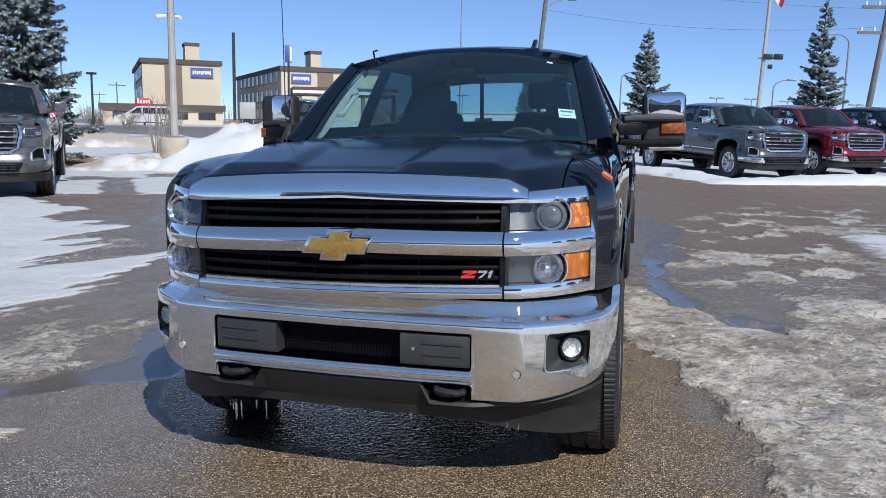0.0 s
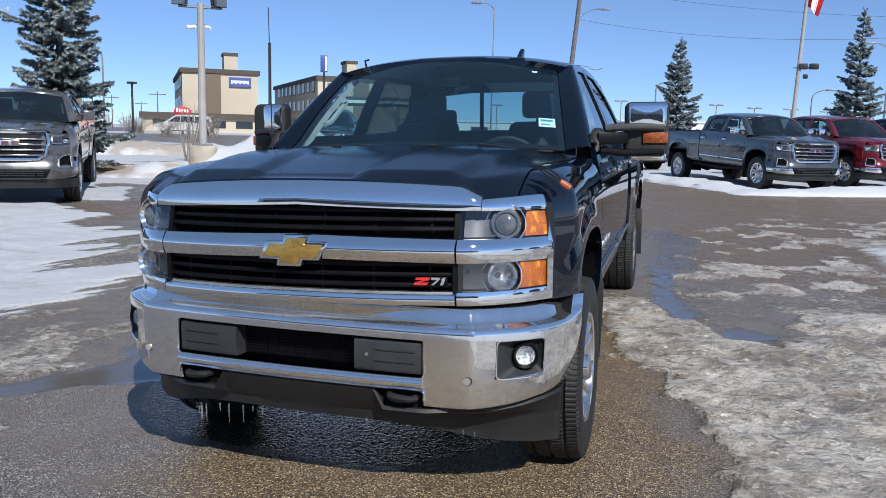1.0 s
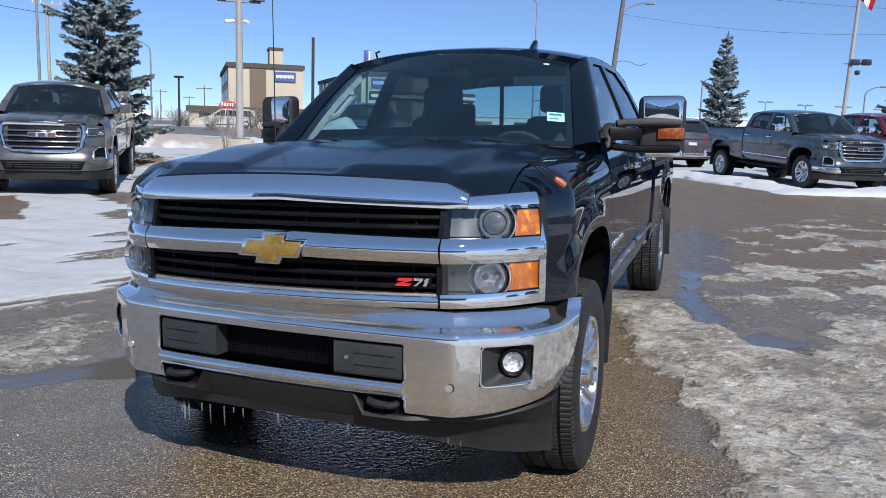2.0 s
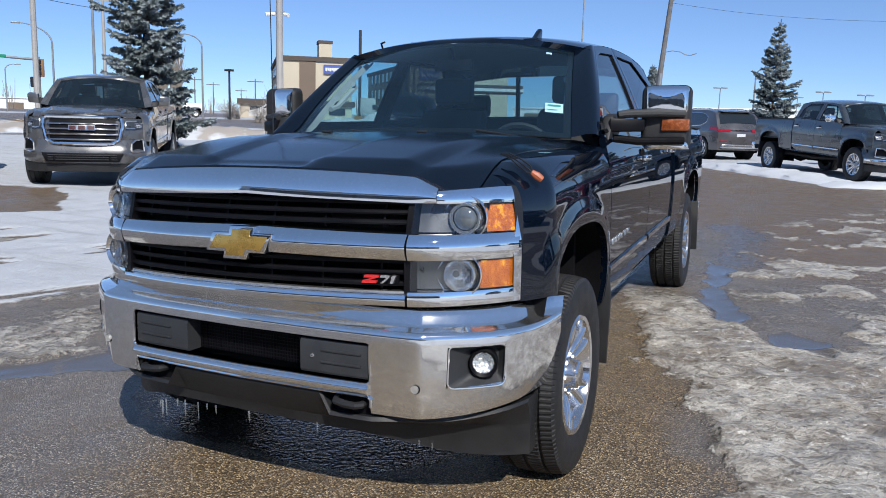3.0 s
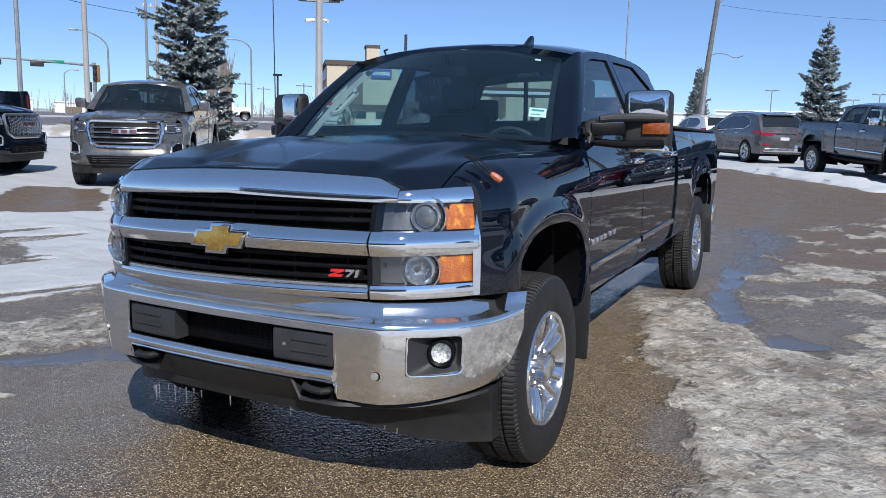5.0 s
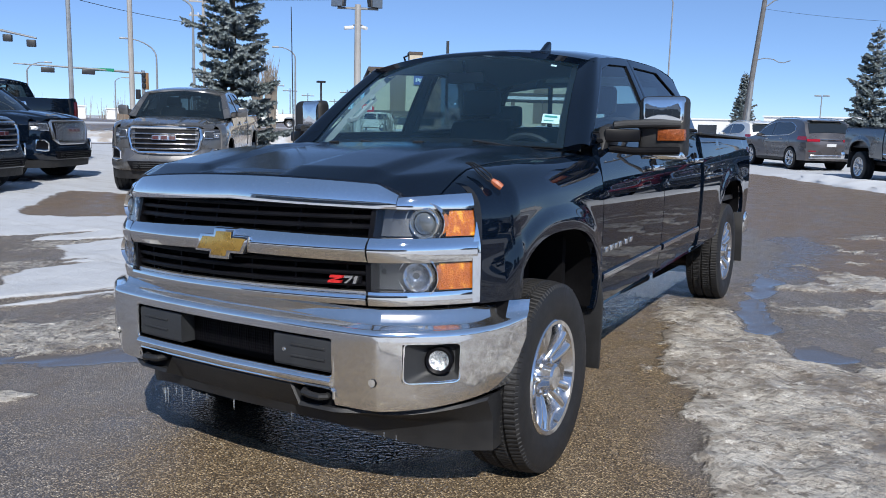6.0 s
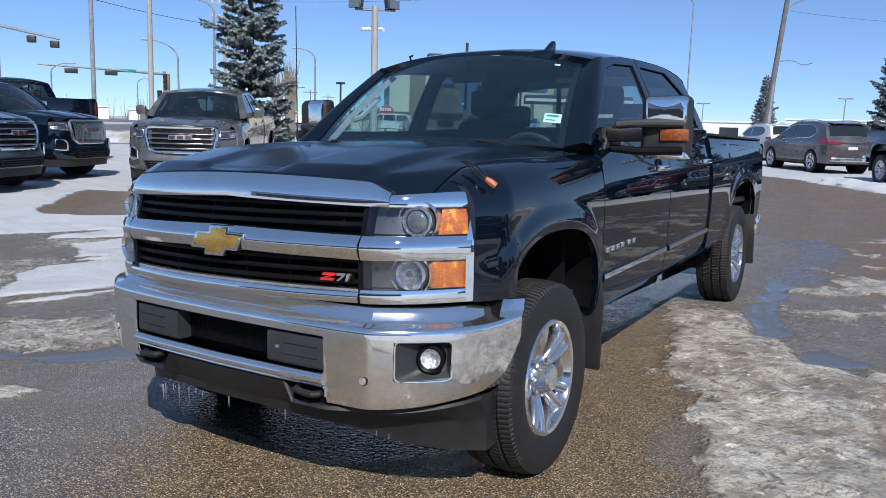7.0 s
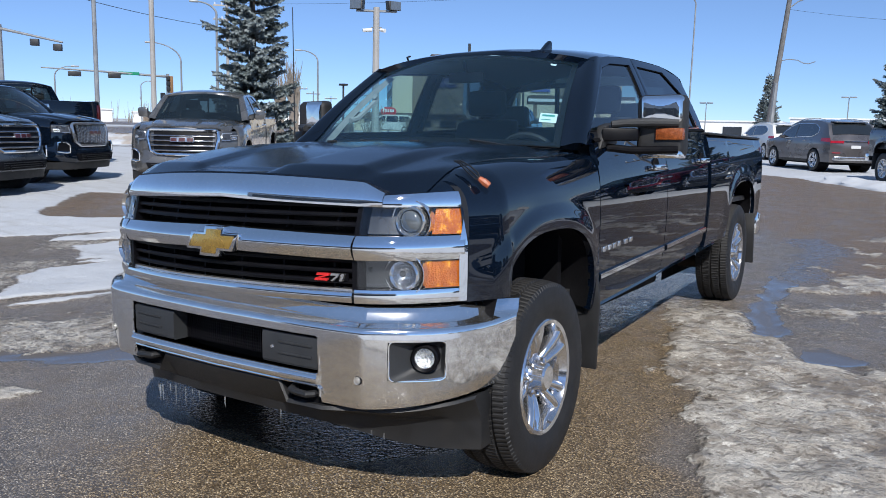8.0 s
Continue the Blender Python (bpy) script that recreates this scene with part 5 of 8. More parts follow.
def inside(poly, x, y):
    """Distance within an outline (positive) or outside it (negative)."""
    best = np.full(x.shape, 1e9)
    odd = np.zeros(x.shape, bool)
    for i in range(len(poly)):
        (x0, y0), (x1, y1) = poly[i], poly[(i + 1) % len(poly)]
        dx, dy = x1 - x0, y1 - y0
        t = np.clip(((x - x0) * dx + (y - y0) * dy) / (dx * dx + dy * dy), 0, 1)
        best = np.minimum(best, np.hypot(x - x0 - t * dx, y - y0 - t * dy))
        if dy:
            odd ^= ((y0 > y) != (y1 > y)) & (x < (y - y0) * dx / dy + x0)
    return np.where(odd, best, -best)


def soft(v, a, b):
    t = np.clip((v - a) / (b - a), 0, 1)
    return t * t * (3 - 2 * t)


SNOW_LEFT = [(-3.55, 2.85), (-3.9, 3.9), (-4.1, 4.7), (-4.75, 5.3), (-5.4, 5.8), (-6.0, 6.1), (-6.6, 6.3), (-6.85, 7.25), (-7.6, 7.5), (-8.05, 8.0), (-10, 9.5), (-14, 12),
             (-26, 6), (-18, -2), (-10, 2.0), (-7.3, 3.2), (-7.1, 3.5), (-6.2, 3.5), (-5.0, 2.2), (-4.2, 1.62), (-3.85, 1.85)]
SNOW_FAR = [(-8.2, 8.4), (-7.5, 8.8), (-7.0, 9.3), (-6.2, 10.5), (-4.5, 13.5), (-3, 18), (-4, 24), (-14, 34), (-34, 36), (-50, 20), (-40, 4), (-18, 6), (-10, 8.8)]
SNOW_BACK = [(-40, -9), (-6, -8), (-1, -7), (1.6, -5), (3.2, -2.5), (4.4, 0.6), (12, 1.5), (40, 0), (60, -40), (-60, -40)]
LANE_PATCH = [(-9.5, 11.3), (-9.1, 11.7), (-7.2, 9.2), (-7.6, 8.7)]
SNOW_RIGHT = [(-5, 25), (-1.7, 22.1), (0.15, 20.6), (0.85, 19.8), (1.45, 18.95), (2.3, 17.75), (3.15, 17.2), (4.4, 17.6), (5.8, 18.2), (10, 19), (30, 20), (40, 48), (-10, 48)]
SNOW_SPOT = [(3.7, 8.4), (4.6, 8.9), (5.2, 7.0), (4.6, 3.8), (3.3, 3.4), (3.1, 4.2), (3.3, 5.5), (3.45, 7.2)]
SNOW_SIDE = [(13.0, -8), (12.2, 4), (12.8, 13), (40, 13), (40, -8)]
BARE_MUD = [(-9.40, 5.60), (-8.35, 4.62), (-7.80, 4.55), (-7.40, 4.85), (-6.95, 5.55), (-8.9, 7.15), (-10.25, 6.70)]
BARE_NEAR = [(-7.3, 2.7), (-6.77, 3.04), (-6.49, 3.27), (-5.98, 3.36), (-5.49, 3.21), (-5.14, 2.81), (-4.82, 2.26), (-4.30, 1.62), (-5.0, 0.6), (-7.5, 1.2)]
ICE_RIGHT = [(1.75, 0.0), (1.64, 0.53), (1.66, 0.94), (1.55, 0.96), (1.52, 1.1), (1.46, 1.5), (1.42, 1.75), (1.35, 1.87), (1.32, 2.27), (1.11, 2.61), (0.97, 2.6), (0.92, 3.0), (0.85, 3.4), (0.80, 3.75), (0.48, 4.4), (0.50, 4.6), (0.8, 4.85), (1.2, 4.1),
             (1.29, 3.77), (1.43, 3.70), (1.60, 3.55), (1.69, 3.25), (1.94, 3.28), (2.12, 3.4), (2.2, 4.2), (1.95, 4.8), (1.6, 5.0), (1.75, 5.4), (1.95, 5.5), (2.1, 6.2), (2.7, 6.6), (3.0, 8.0), (4.0, 10.3), (6, 10.8), (9, 6), (9, -9), (3.0, -9)]
ICE_LEFT = [(-3.4, 1.7), (-3.1, 2.2), (-2.9, 2.5), (-2.45, 2.2), (-2.22, 1.67), (-2.12, 1.25), (-2.24, 0.97), (-2.5, 0.78), (-3.2, 0.5), (-4.2, 0.8)]
ICE_NEAR = [(-1.90, 0.40), (-1.70, 0.43), (-1.66, 0.32), (-1.75, 0.16), (-2.3, -0.2), (-2.6, 0.1)]
PUDDLE_RIGHT = [(1.05, 4.78), (1.10, 5.1), (1.0, 6.0), (0.95, 6.3), (1.25, 5.85), (1.22, 5.06), (1.37, 4.4), (1.53, 3.95), (1.43, 3.75), (1.28, 3.8), (1.2, 4.2)]
PUDDLE_SLOT = [(1.58, 3.60), (1.74, 3.72), (2.04, 3.54), (1.94, 3.33), (1.69, 3.27)]
PUDDLE_LEFT = [(-2.6, 0.72), (-2.32, 0.86), (-2.22, 1.01), (-2.07, 1.12), (-1.95, 1.5), (-2.2, 2.1), (-2.0, 2.4), (-1.5, 1.7), (-1.45, 1.26), (-1.76, 1.03), (-1.99, 0.88), (-2.19, 0.72), (-2.6, 0.5)]
WET_FAR = [(0.8, 5.5), (0.85, 6.24), (0.65, 8.86), (1.06, 9.5), (1.7, 8), (1.45, 6)]
WET_PATH = [(-1.5, 0.8), (-2.2, 2.4), (-4, 5), (-5.4, 6.8), (-7, 9), (-5, 11), (-1.0, 9), (-0.9, 3)]
MUD_ROAD = [(-3, 17), (0.6, 9.0), (1.5, 6.2), (3.0, 5.0), (12, 5), (40, 12), (40, 30), (-8, 26)]
MUD_LEFT = [(-8.2, 8.3), (-7.0, 9.3), (-5.2, 7.2), (-6.6, 7.0), (-7.6, 7.5)]


def land(x, y):
    """Height of the bare ground: the sloping lot, then land that rises a little towards the road."""
    r = np.hypot(x, y)
    w = soft(r, 4.5, 12.0)
    return (0.010 * x + 0.0105 * y - 0.026) * (1 - w) + w * 0.0107 * np.minimum(r, 60.0)


def cover(x, y):
    """Snow, ice, water and mud masks, each 0 to 1 with 0.5 at the outline."""
    n = fbm(x * 1.1, y * 1.1, 5, 3) - 0.5
    f = fbm(x * 5, y * 5, 4, 11) - 0.5
    along, across = x * 0.42 + y * 0.91, x * 0.91 - y * 0.42
    tracks = fbm(across * 3.2 + along * 0.15, along * 0.22, 4, 21) - 0.5
    grow = lambda p, e, k=0.6: soft(inside(p, x, y) + n * k + f * 0.22, -e, e)
    near_left = soft(y, 7.0, 5.5) * soft(x, -8.0, -6.0)
    left = soft(inside(SNOW_LEFT, x, y) + n * 0.5 + f * 0.15 + tracks * (0.5 + 2.5 * near_left) - 0.04 * near_left, -0.12, 0.12)
    left = left * (1 - grow(BARE_MUD, 0.1, 0.5)) * (1 - grow(BARE_NEAR, 0.08, 0.3))
    bare = soft(fbm(x * 0.35, y * 0.35, 4, 31), 0.60, 0.66)
    snow = np.maximum.reduce([left, grow(SNOW_FAR, 0.12) * (1 - 0.9 * bare) * (1 - grow(LANE_PATCH, 0.15, 0.5)), grow(SNOW_BACK, 0.4, 1.5), grow(SNOW_RIGHT, 0.10, 0.25), grow(SNOW_SIDE, 0.2, 0.8), 0.85 * grow(SNOW_SPOT, 0.5, 0.9)])
    snow = np.maximum(snow, soft(np.hypot(x, y), 55, 80) * soft(fbm(x * 0.04, y * 0.04, 4, 35), 0.40, 0.52))
    holes = soft(fbm(x * 1.5, y * 1.9, 4, 41) - 0.5, 0.12, 0.2)
    patchy = soft(inside(ICE_RIGHT, x, y), 0.3, 3.5)
    ice = soft(inside(ICE_RIGHT, x, y) + n * 0.22 + f * 0.30 + (fbm(x * 14, y * 14, 3, 15) - 0.5) * 0.16 - holes * 0.5 * patchy, -0.07, 0.07)
    streak = fbm(across * 2.5, along * 0.8, 4, 51) - 0.5
    ice = np.maximum(ice, 0.62 * soft(inside(ICE_LEFT, x, y) * 0.7 + n * 0.4 + streak * 2.0 + 0.10, -0.08, 0.14))
    ice = np.maximum(ice, 0.9 * soft(inside(ICE_NEAR, x, y) + f * 0.12, -0.03, 0.04))
    ice = np.maximum(ice, 0.58 * soft(inside(SNOW_LEFT, x, y) + n * 0.5, -0.6, 0.1) * near_left * soft(streak, -0.20, 0.06))
    for cx, cy, r in ((1.25, 6.62, 0.14), (1.66, 6.7, 0.13), (1.05, 5.05, 0.10), (1.99, 6.28, 0.14), (1.58, 5.0, 0.14), (3.0, 11.6, 0.25)):
        ice = np.maximum(ice, soft(r - np.hypot((x - cx) * 0.8, y - cy) + f * 0.3, -0.04, 0.06))
    thaw = soft(fbm(x * 0.8 + 9, y * 1.2, 4, 61), 0.44, 0.58) * soft(inside([(0.2, 3), (1.2, 8), (4, 13), (9, 11), (6, 6), (2.4, 4.6), (1.9, 3.6)], x, y), -0.6, 0.8)
    ice = np.maximum(ice, 0.42 * thaw)
    chips = soft(fbm(x * 2.3 + 3, y * 2.3, 5, 65), 0.555, 0.605) * soft(inside([(0.7, 4.6), (0.9, 9), (3, 13), (9, 13), (9, 6), (2.6, 4.4), (1.6, 4.2)], x, y), -0.2, 0.8)
    wet = np.maximum.reduce([soft(inside(PUDDLE_RIGHT, x, y) + n * 0.15 + f * 0.2, -0.07, 0.07), soft(inside(PUDDLE_SLOT, x, y) + f * 0.15, -0.05, 0.06), soft(inside(PUDDLE_LEFT, x, y) + n * 0.15 + f * 0.2, -0.06, 0.06), 0.6 * grow(WET_FAR, 0.4, 0.8), 0.55 * grow(WET_PATH, 0.5, 1.0), 0.25 * soft(fbm(x * 0.7, y * 0.7, 4, 71), 0.48, 0.64)])
    mud = np.maximum.reduce([grow(MUD_ROAD, 0.8, 1.2), grow(BARE_MUD, 0.4), grow(MUD_LEFT, 0.5), soft(np.hypot(x, y), 45, 60) * 0.6])
    ice = ice * (1 - 0.66 * soft(y + 2.0 * n, 3.9, 5.4) * soft(x, -0.5, 0.5))
    ice = np.maximum(ice, 0.8 * chips)
    pond = np.maximum.reduce([soft(inside(p, x, y) + f * 0.15, -0.05, 0.05) for p in (PUDDLE_RIGHT, PUDDLE_SLOT)])
    ice = ice * (1 - 0.95 * pond)
    return snow, ice * (1 - snow), wet * (1 - snow), mud


def axis(marks):
    out = [marks[0][0]]
    for a, b in zip(marks, marks[1:]):
        n = max(1, int(round((b[0] - a[0]) / b[1])))
        out += [a[0] + (b[0] - a[0]) * (k + 1) / n for k in range(n)]
    return np.array(out)


GX = axis([(-1800, 0), (-400, 350), (-100, 60), (-40, 5), (-18, 0.5), (-9, 0.11), (-5, 0.06), (3.2, 0.036), (5, 0.07), (9, 0.18), (16, 0.5), (40, 3), (100, 20), (400, 100), (1800, 350)])
GY = axis([(-1800, 0), (-300, 300), (-40, 40), (-6, 4), (-1, 0.5), (5.6, 0.036), (8, 0.06), (13, 0.11), (26, 0.25), (40, 1), (100, 10), (400, 100), (1800, 350)])
X, Y = np.meshgrid(GX, GY)
snow, ice, wet, mud = cover(X, Y)
Z = land(X, Y)
lumps = fbm(X * 2.2, Y * 2.2, 4, 81) - 0.4
Z = Z + snow * (0.025 + 0.05 * lumps) * soft(np.hypot(X, Y), 80, 30) + ice * (0.016 + 0.060 * (fbm(X * 6, Y * 6, 4, 91) - 0.4) + 0.018 * (fbm(X * 12, Y * 12, 2, 97) - 0.5)) - 0.004 * soft(wet, 0.6, 1.0)
nx, ny = len(GX), len(GY)
me = bpy.data.meshes.new("ground")
idx = np.arange(nx * ny).reshape(ny, nx)
quads = np.stack([idx[:-1, :-1], idx[:-1, 1:], idx[1:, 1:], idx[1:, :-1]], -1).reshape(-1, 4)
me.vertices.add(nx * ny)
me.vertices.foreach_set("co", np.stack([X, Y, Z], -1).astype(np.float32).ravel())
me.loops.add(quads.size)
me.loops.foreach_set("vertex_index", quads.astype(np.int32).ravel())
me.polygons.add(len(quads))
me.polygons.foreach_set("loop_start", np.arange(0, quads.size, 4, dtype=np.int32))
me.update(calc_edges=True)
me.polygons.foreach_set("use_smooth", [True] * len(quads))
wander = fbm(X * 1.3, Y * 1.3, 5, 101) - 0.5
tan = soft(X + 1.2 * wander, -1.3, -0.1) * soft(X + 1.2 * wander, 1.9, 0.9) * soft(Y + fbm(X, Y, 3, 111), 6.5, 3.5) * soft(Y, -6, -2)
# wet ground under the truck, with the truck's cast shade painted into the mask
damp_shade = soft(inside([(-1.45, 1.1), (-1.15, 0.70), (-0.6, 0.58), (0.3, 0.60), (0.62, 0.95), (0.60, 1.8), (0.40, 2.6), (0.42, 4.4), (0.4, 5.9), (-1.8, 5.9)], X, Y) + 0.25 * wander, -0.12, 0.12) * (1 - ice)
for name, field in (("snow", snow), ("ice", ice), ("wet", wet), ("mud", mud), ("tan", tan), ("damp_shade", damp_shade)):
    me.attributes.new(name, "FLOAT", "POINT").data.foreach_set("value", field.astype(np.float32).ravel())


def ground_material():
    m = bpy.data.materials.new("lot_surface")
    m.use_nodes = True
    n, l = m.node_tree.nodes, m.node_tree.links
    p = n["Principled BSDF"]
    co = n.new("ShaderNodeTexCoord").outputs["Object"]

    def noise_tex(s, detail=4.0, rough=0.55):
        t = n.new("ShaderNodeTexNoise")
        t.inputs["Scale"].default_value, t.inputs["Detail"].default_value, t.inputs["Roughness"].default_value = s, detail, rough
        l.new(co, t.inputs["Vector"])
        return t.outputs["Fac"]

    def rng(v, a, b, lo, hi):
        r = n.new("ShaderNodeMapRange")
        r.interpolation_type = "SMOOTHSTEP"
        for k, x in zip(("From Min", "From Max", "To Min", "To Max"), (lo, hi, a, b)):
            r.inputs[k].default_value = x
        l.new(v, r.inputs["Value"])
        return r.outputs["Result"]

    def op(kind, a, b):
        o = n.new("ShaderNodeMath")
        o.operation = kind
        for k, v in enumerate((a, b)):
            if isinstance(v, (int, float)):
                o.inputs[k].default_value = v
            else:
                l.new(v, o.inputs[k])
        return o.outputs[0]

    def mixc(f, a, b):
        t = n.new("ShaderNodeMix")
        t.data_type = "RGBA"
        for key, v in (("A", a), ("B", b)):
            if isinstance(v, tuple):
                t.inputs[key].default_value = (*v, 1)
            else:
                l.new(v, t.inputs[key])
        l.new(f, t.inputs["Factor"])
        return t.outputs["Result"]

    def mixf(f, a, b):
        t = n.new("ShaderNodeMix")
        for key, v in (("A", a), ("B", b)):
            if isinstance(v, (int, float)):
                t.inputs[key].default_value = v
            else:
                l.new(v, t.inputs[key])
        l.new(f, t.inputs["Factor"])
        return t.outputs["Result"]

    def attr(name, jag, s, lo=0.42, hi=0.58):
        a = n.new("ShaderNodeAttribute")
        a.attribute_name = name
        edge = op("MULTIPLY", op("SUBTRACT", noise_tex(s, 5.0, 0.65), 0.5), jag)
        return rng(op("ADD", a.outputs["Fac"], edge), 0, 1, lo, hi)

    s_snow, s_ice = attr("snow", 1.0, 7, 0.30, 0.72), attr("ice", 1.5, 20, 0.32, 0.68)
    s_tan, s_damp_shade = attr("tan", 0.7, 5, 0.1, 0.9), attr("damp_shade", 0.4, 9, 0.3, 0.7)
    s_wet, s_mud = attr("wet", 0.5, 12, 0.3, 0.75), attr("mud", 0.5, 3, 0.2, 0.8)
    # stones of the asphalt
    vor = n.new("ShaderNodeTexVoronoi")
    vor.inputs["Scale"].default_value = 125
    l.new(co, vor.inputs["Vector"])
    sep = n.new("ShaderNodeSeparateColor")
    l.new(vor.outputs["Color"], sep.inputs["Color"])
    pick = sep.outputs["Red"]
    ramp = n.new("ShaderNodeValToRGB")
    e = ramp.color_ramp.elements
    e[0].position, e[0].color = 0.0, (0.050, 0.043, 0.037, 1)
    e[1].position, e[1].color = 1.0, (0.60, 0.55, 0.485, 1)
    for pos, c in ((0.45, (0.175, 0.157, 0.145, 1)), (0.75, (0.30, 0.255, 0.21, 1)), (0.90, (0.42, 0.36, 0.285, 1))):
        k = e.new(pos)
        k.color = c
    l.new(pick, ramp.inputs["Fac"])
    stone = ramp.outputs["Color"]
    gap = rng(vor.outputs["Distance"], 0.0, 1.0, 0.75, 0.35)
    asphalt = mixc(gap, (0.068, 0.059, 0.052), stone)
    big = noise_tex(0.6, 5.0)
    asphalt = mixc(rng(big, 0, 0.45, 0.4, 0.7), asphalt, (0.185, 0.170, 0.164))
    asphalt = mixc(rng(noise_tex(2.7, 4.0), 0, 0.4, 0.45, 0.7), asphalt, (0.14, 0.108, 0.078))
    tan = mixc(gap, (0.055, 0.040, 0.025), mixc(op("POWER", pick, 2.8), (0.140, 0.094, 0.046), (0.66, 0.50, 0.29)))
    asphalt = mixc(op("MULTIPLY", s_tan, 0.85), asphalt, tan)
    mudc = mixc(noise_tex(25, 5.0), (0.112, 0.079, 0.051), (0.205, 0.149, 0.100))
    base = mixc(op("MULTIPLY", s_mud, rng(noise_tex(1.3, 6.0), 0.55, 1.0, 0.3, 0.6)), asphalt, mudc)
    # darkens the wet zone, partly as painted truck shade
    base = mixc(op("MULTIPLY", s_damp_shade, 0.8), base, (0.024, 0.021, 0.018))
    wetc = mixc(s_wet, base, (0.10, 0.088, 0.078))
    def ridged(s, detail, warp):
        """Thin winding crests, as frozen slush has: 1 on the crest."""
        t = n.new("ShaderNodeTexNoise")
        for key, v in (("Scale", s), ("Detail", detail), ("Roughness", 0.6), ("Distortion", warp)):
            t.inputs[key].default_value = v
        l.new(co, t.inputs["Vector"])
        return rng(op("ABSOLUTE", op("SUBTRACT", t.outputs["Fac"], 0.5), 0.0), 1.0, 0.0, 0.0, 0.055)

    crest = ridged(7.5, 5.0, 1.2)
    icec = mixc(rng(noise_tex(4.2, 10.0, 0.7), 0, 1, 0.36, 0.62), (0.21, 0.178, 0.142), (0.52, 0.48, 0.42))
    icec = mixc(rng(noise_tex(1.6, 7.0, 0.62), 0, 0.8, 0.47, 0.60), icec, (0.215, 0.178, 0.14))
    icec = mixc(rng(noise_tex(0.55, 5.0, 0.6), 0, 0.55, 0.48, 0.64), icec, (0.56, 0.53, 0.48))
    icec = mixc(op("MULTIPLY", crest, rng(noise_tex(2.3, 3.0), 0.0, 0.35, 0.38, 0.6)), icec, (0.74, 0.71, 0.65))
    icec = mixc(rng(noise_tex(17, 8.0, 0.68), 0, 0.8, 0.56, 0.64), icec, (0.72, 0.69, 0.63))
    icec = mixc(rng(noise_tex(13, 6.0, 0.62), 0.75, 0, 0.36, 0.44), icec, (0.12, 0.095, 0.07))
    icec = mixc(rng(noise_tex(30, 7.0, 0.7), 0, 0.6, 0.53, 0.66), icec, (0.13, 0.105, 0.08))
    col = mixc(s_ice, wetc, icec)
    snowc = mixc(rng(noise_tex(3.5, 6.0), 0, 0.35, 0.48, 0.75), (0.455, 0.475, 0.508), (0.325, 0.318, 0.31))
    turn = n.new("ShaderNodeMapping")
    turn.inputs["Rotation"].default_value = (0, 0, radians(-65))
    turn.inputs["Scale"].default_value = (0.35, 4.2, 1.0)
    l.new(co, turn.inputs["Vector"])
    rut = n.new("ShaderNodeTexNoise")
    rut.inputs["Scale"].default_value, rut.inputs["Detail"].default_value, rut.inputs["Roughness"].default_value = 1.3, 7.0, 0.62
    l.new(turn.outputs["Vector"], rut.inputs["Vector"])
    snowc = mixc(rng(rut.outputs["Fac"], 0, 0.34, 0.52, 0.68), snowc, (0.27, 0.265, 0.26))
    snowc = mixc(rng(noise_tex(60, 2.0), 0, 0.5, 0.66, 0.72), snowc, (0.30, 0.27, 0.24))
    col = mixc(s_snow, col, snowc)
    l.new(col, p.inputs["Base Color"])
    dull = mixf(rng(pick, 0, 1, 0.72, 0.86), rng(noise_tex(4.0), 0.36, 0.62, 0.35, 0.65), 0.22)
    dull = mixf(s_damp_shade, dull, 0.05)
    rough = mixf(s_wet, dull, 0.05)
    rough = mixf(s_ice, rough, rng(noise_tex(9.0, 6.0), 0.30, 0.75, 0.35, 0.65))
    rough = mixf(s_snow, rough, 0.85)
    l.new(rough, p.inputs["Roughness"])
    l.new(mixf(s_damp_shade, 0.5, 0.19), p.inputs["Specular IOR Level"])
    # relief
    high = op("MULTIPLY", rng(vor.outputs["Distance"], 1.0, 0.0, 0.0, 0.8), 0.55)
    dry = op("SUBTRACT", 1.0, op("MULTIPLY", s_wet, 0.97))
    high = op("MULTIPLY", op("ADD", high, op("MULTIPLY", pick, 0.5)), dry)
    pebble = n.new("ShaderNodeTexVoronoi")
    pebble.feature = "SMOOTH_F1"
    pebble.inputs["Scale"].default_value = 58
    l.new(co, pebble.inputs["Vector"])
    high = mixf(s_damp_shade, high, op("ADD", op("MULTIPLY", op("SUBTRACT", 1.0, pebble.outputs["Distance"]), 1.0), op("MULTIPLY", high, 0.30)))
    rel = mixf(s_ice, high, op("ADD", op("MULTIPLY", noise_tex(38, 7.0, 0.65), 4.2), op("ADD", op("MULTIPLY", noise_tex(12, 7.0, 0.6), 10.0), op("MULTIPLY", crest, 0.4))))
    rel = mixf(s_snow, rel, op("MULTIPLY", noise_tex(28, 6.0, 0.6), 3.0))
    b = n.new("ShaderNodeBump")
    b.inputs["Strength"].default_value = 0.75
    b.inputs["Distance"].default_value = 0.007
    l.new(rel, b.inputs["Height"])
    l.new(b.outputs["Normal"], p.inputs["Normal"])
    return m


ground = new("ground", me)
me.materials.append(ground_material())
tagged(ground, "wet asphalt lot with dirty ice, slush and snow", "ground", kind="structure")


def floor_at(x, y):
    """Height of the ground with its cover at one place."""
    xa, ya = np.array([[float(x)]]), np.array([[float(y)]])
    s = cover(xa, ya)[0]
    return float((land(xa, ya) + s * 0.02)[0, 0])

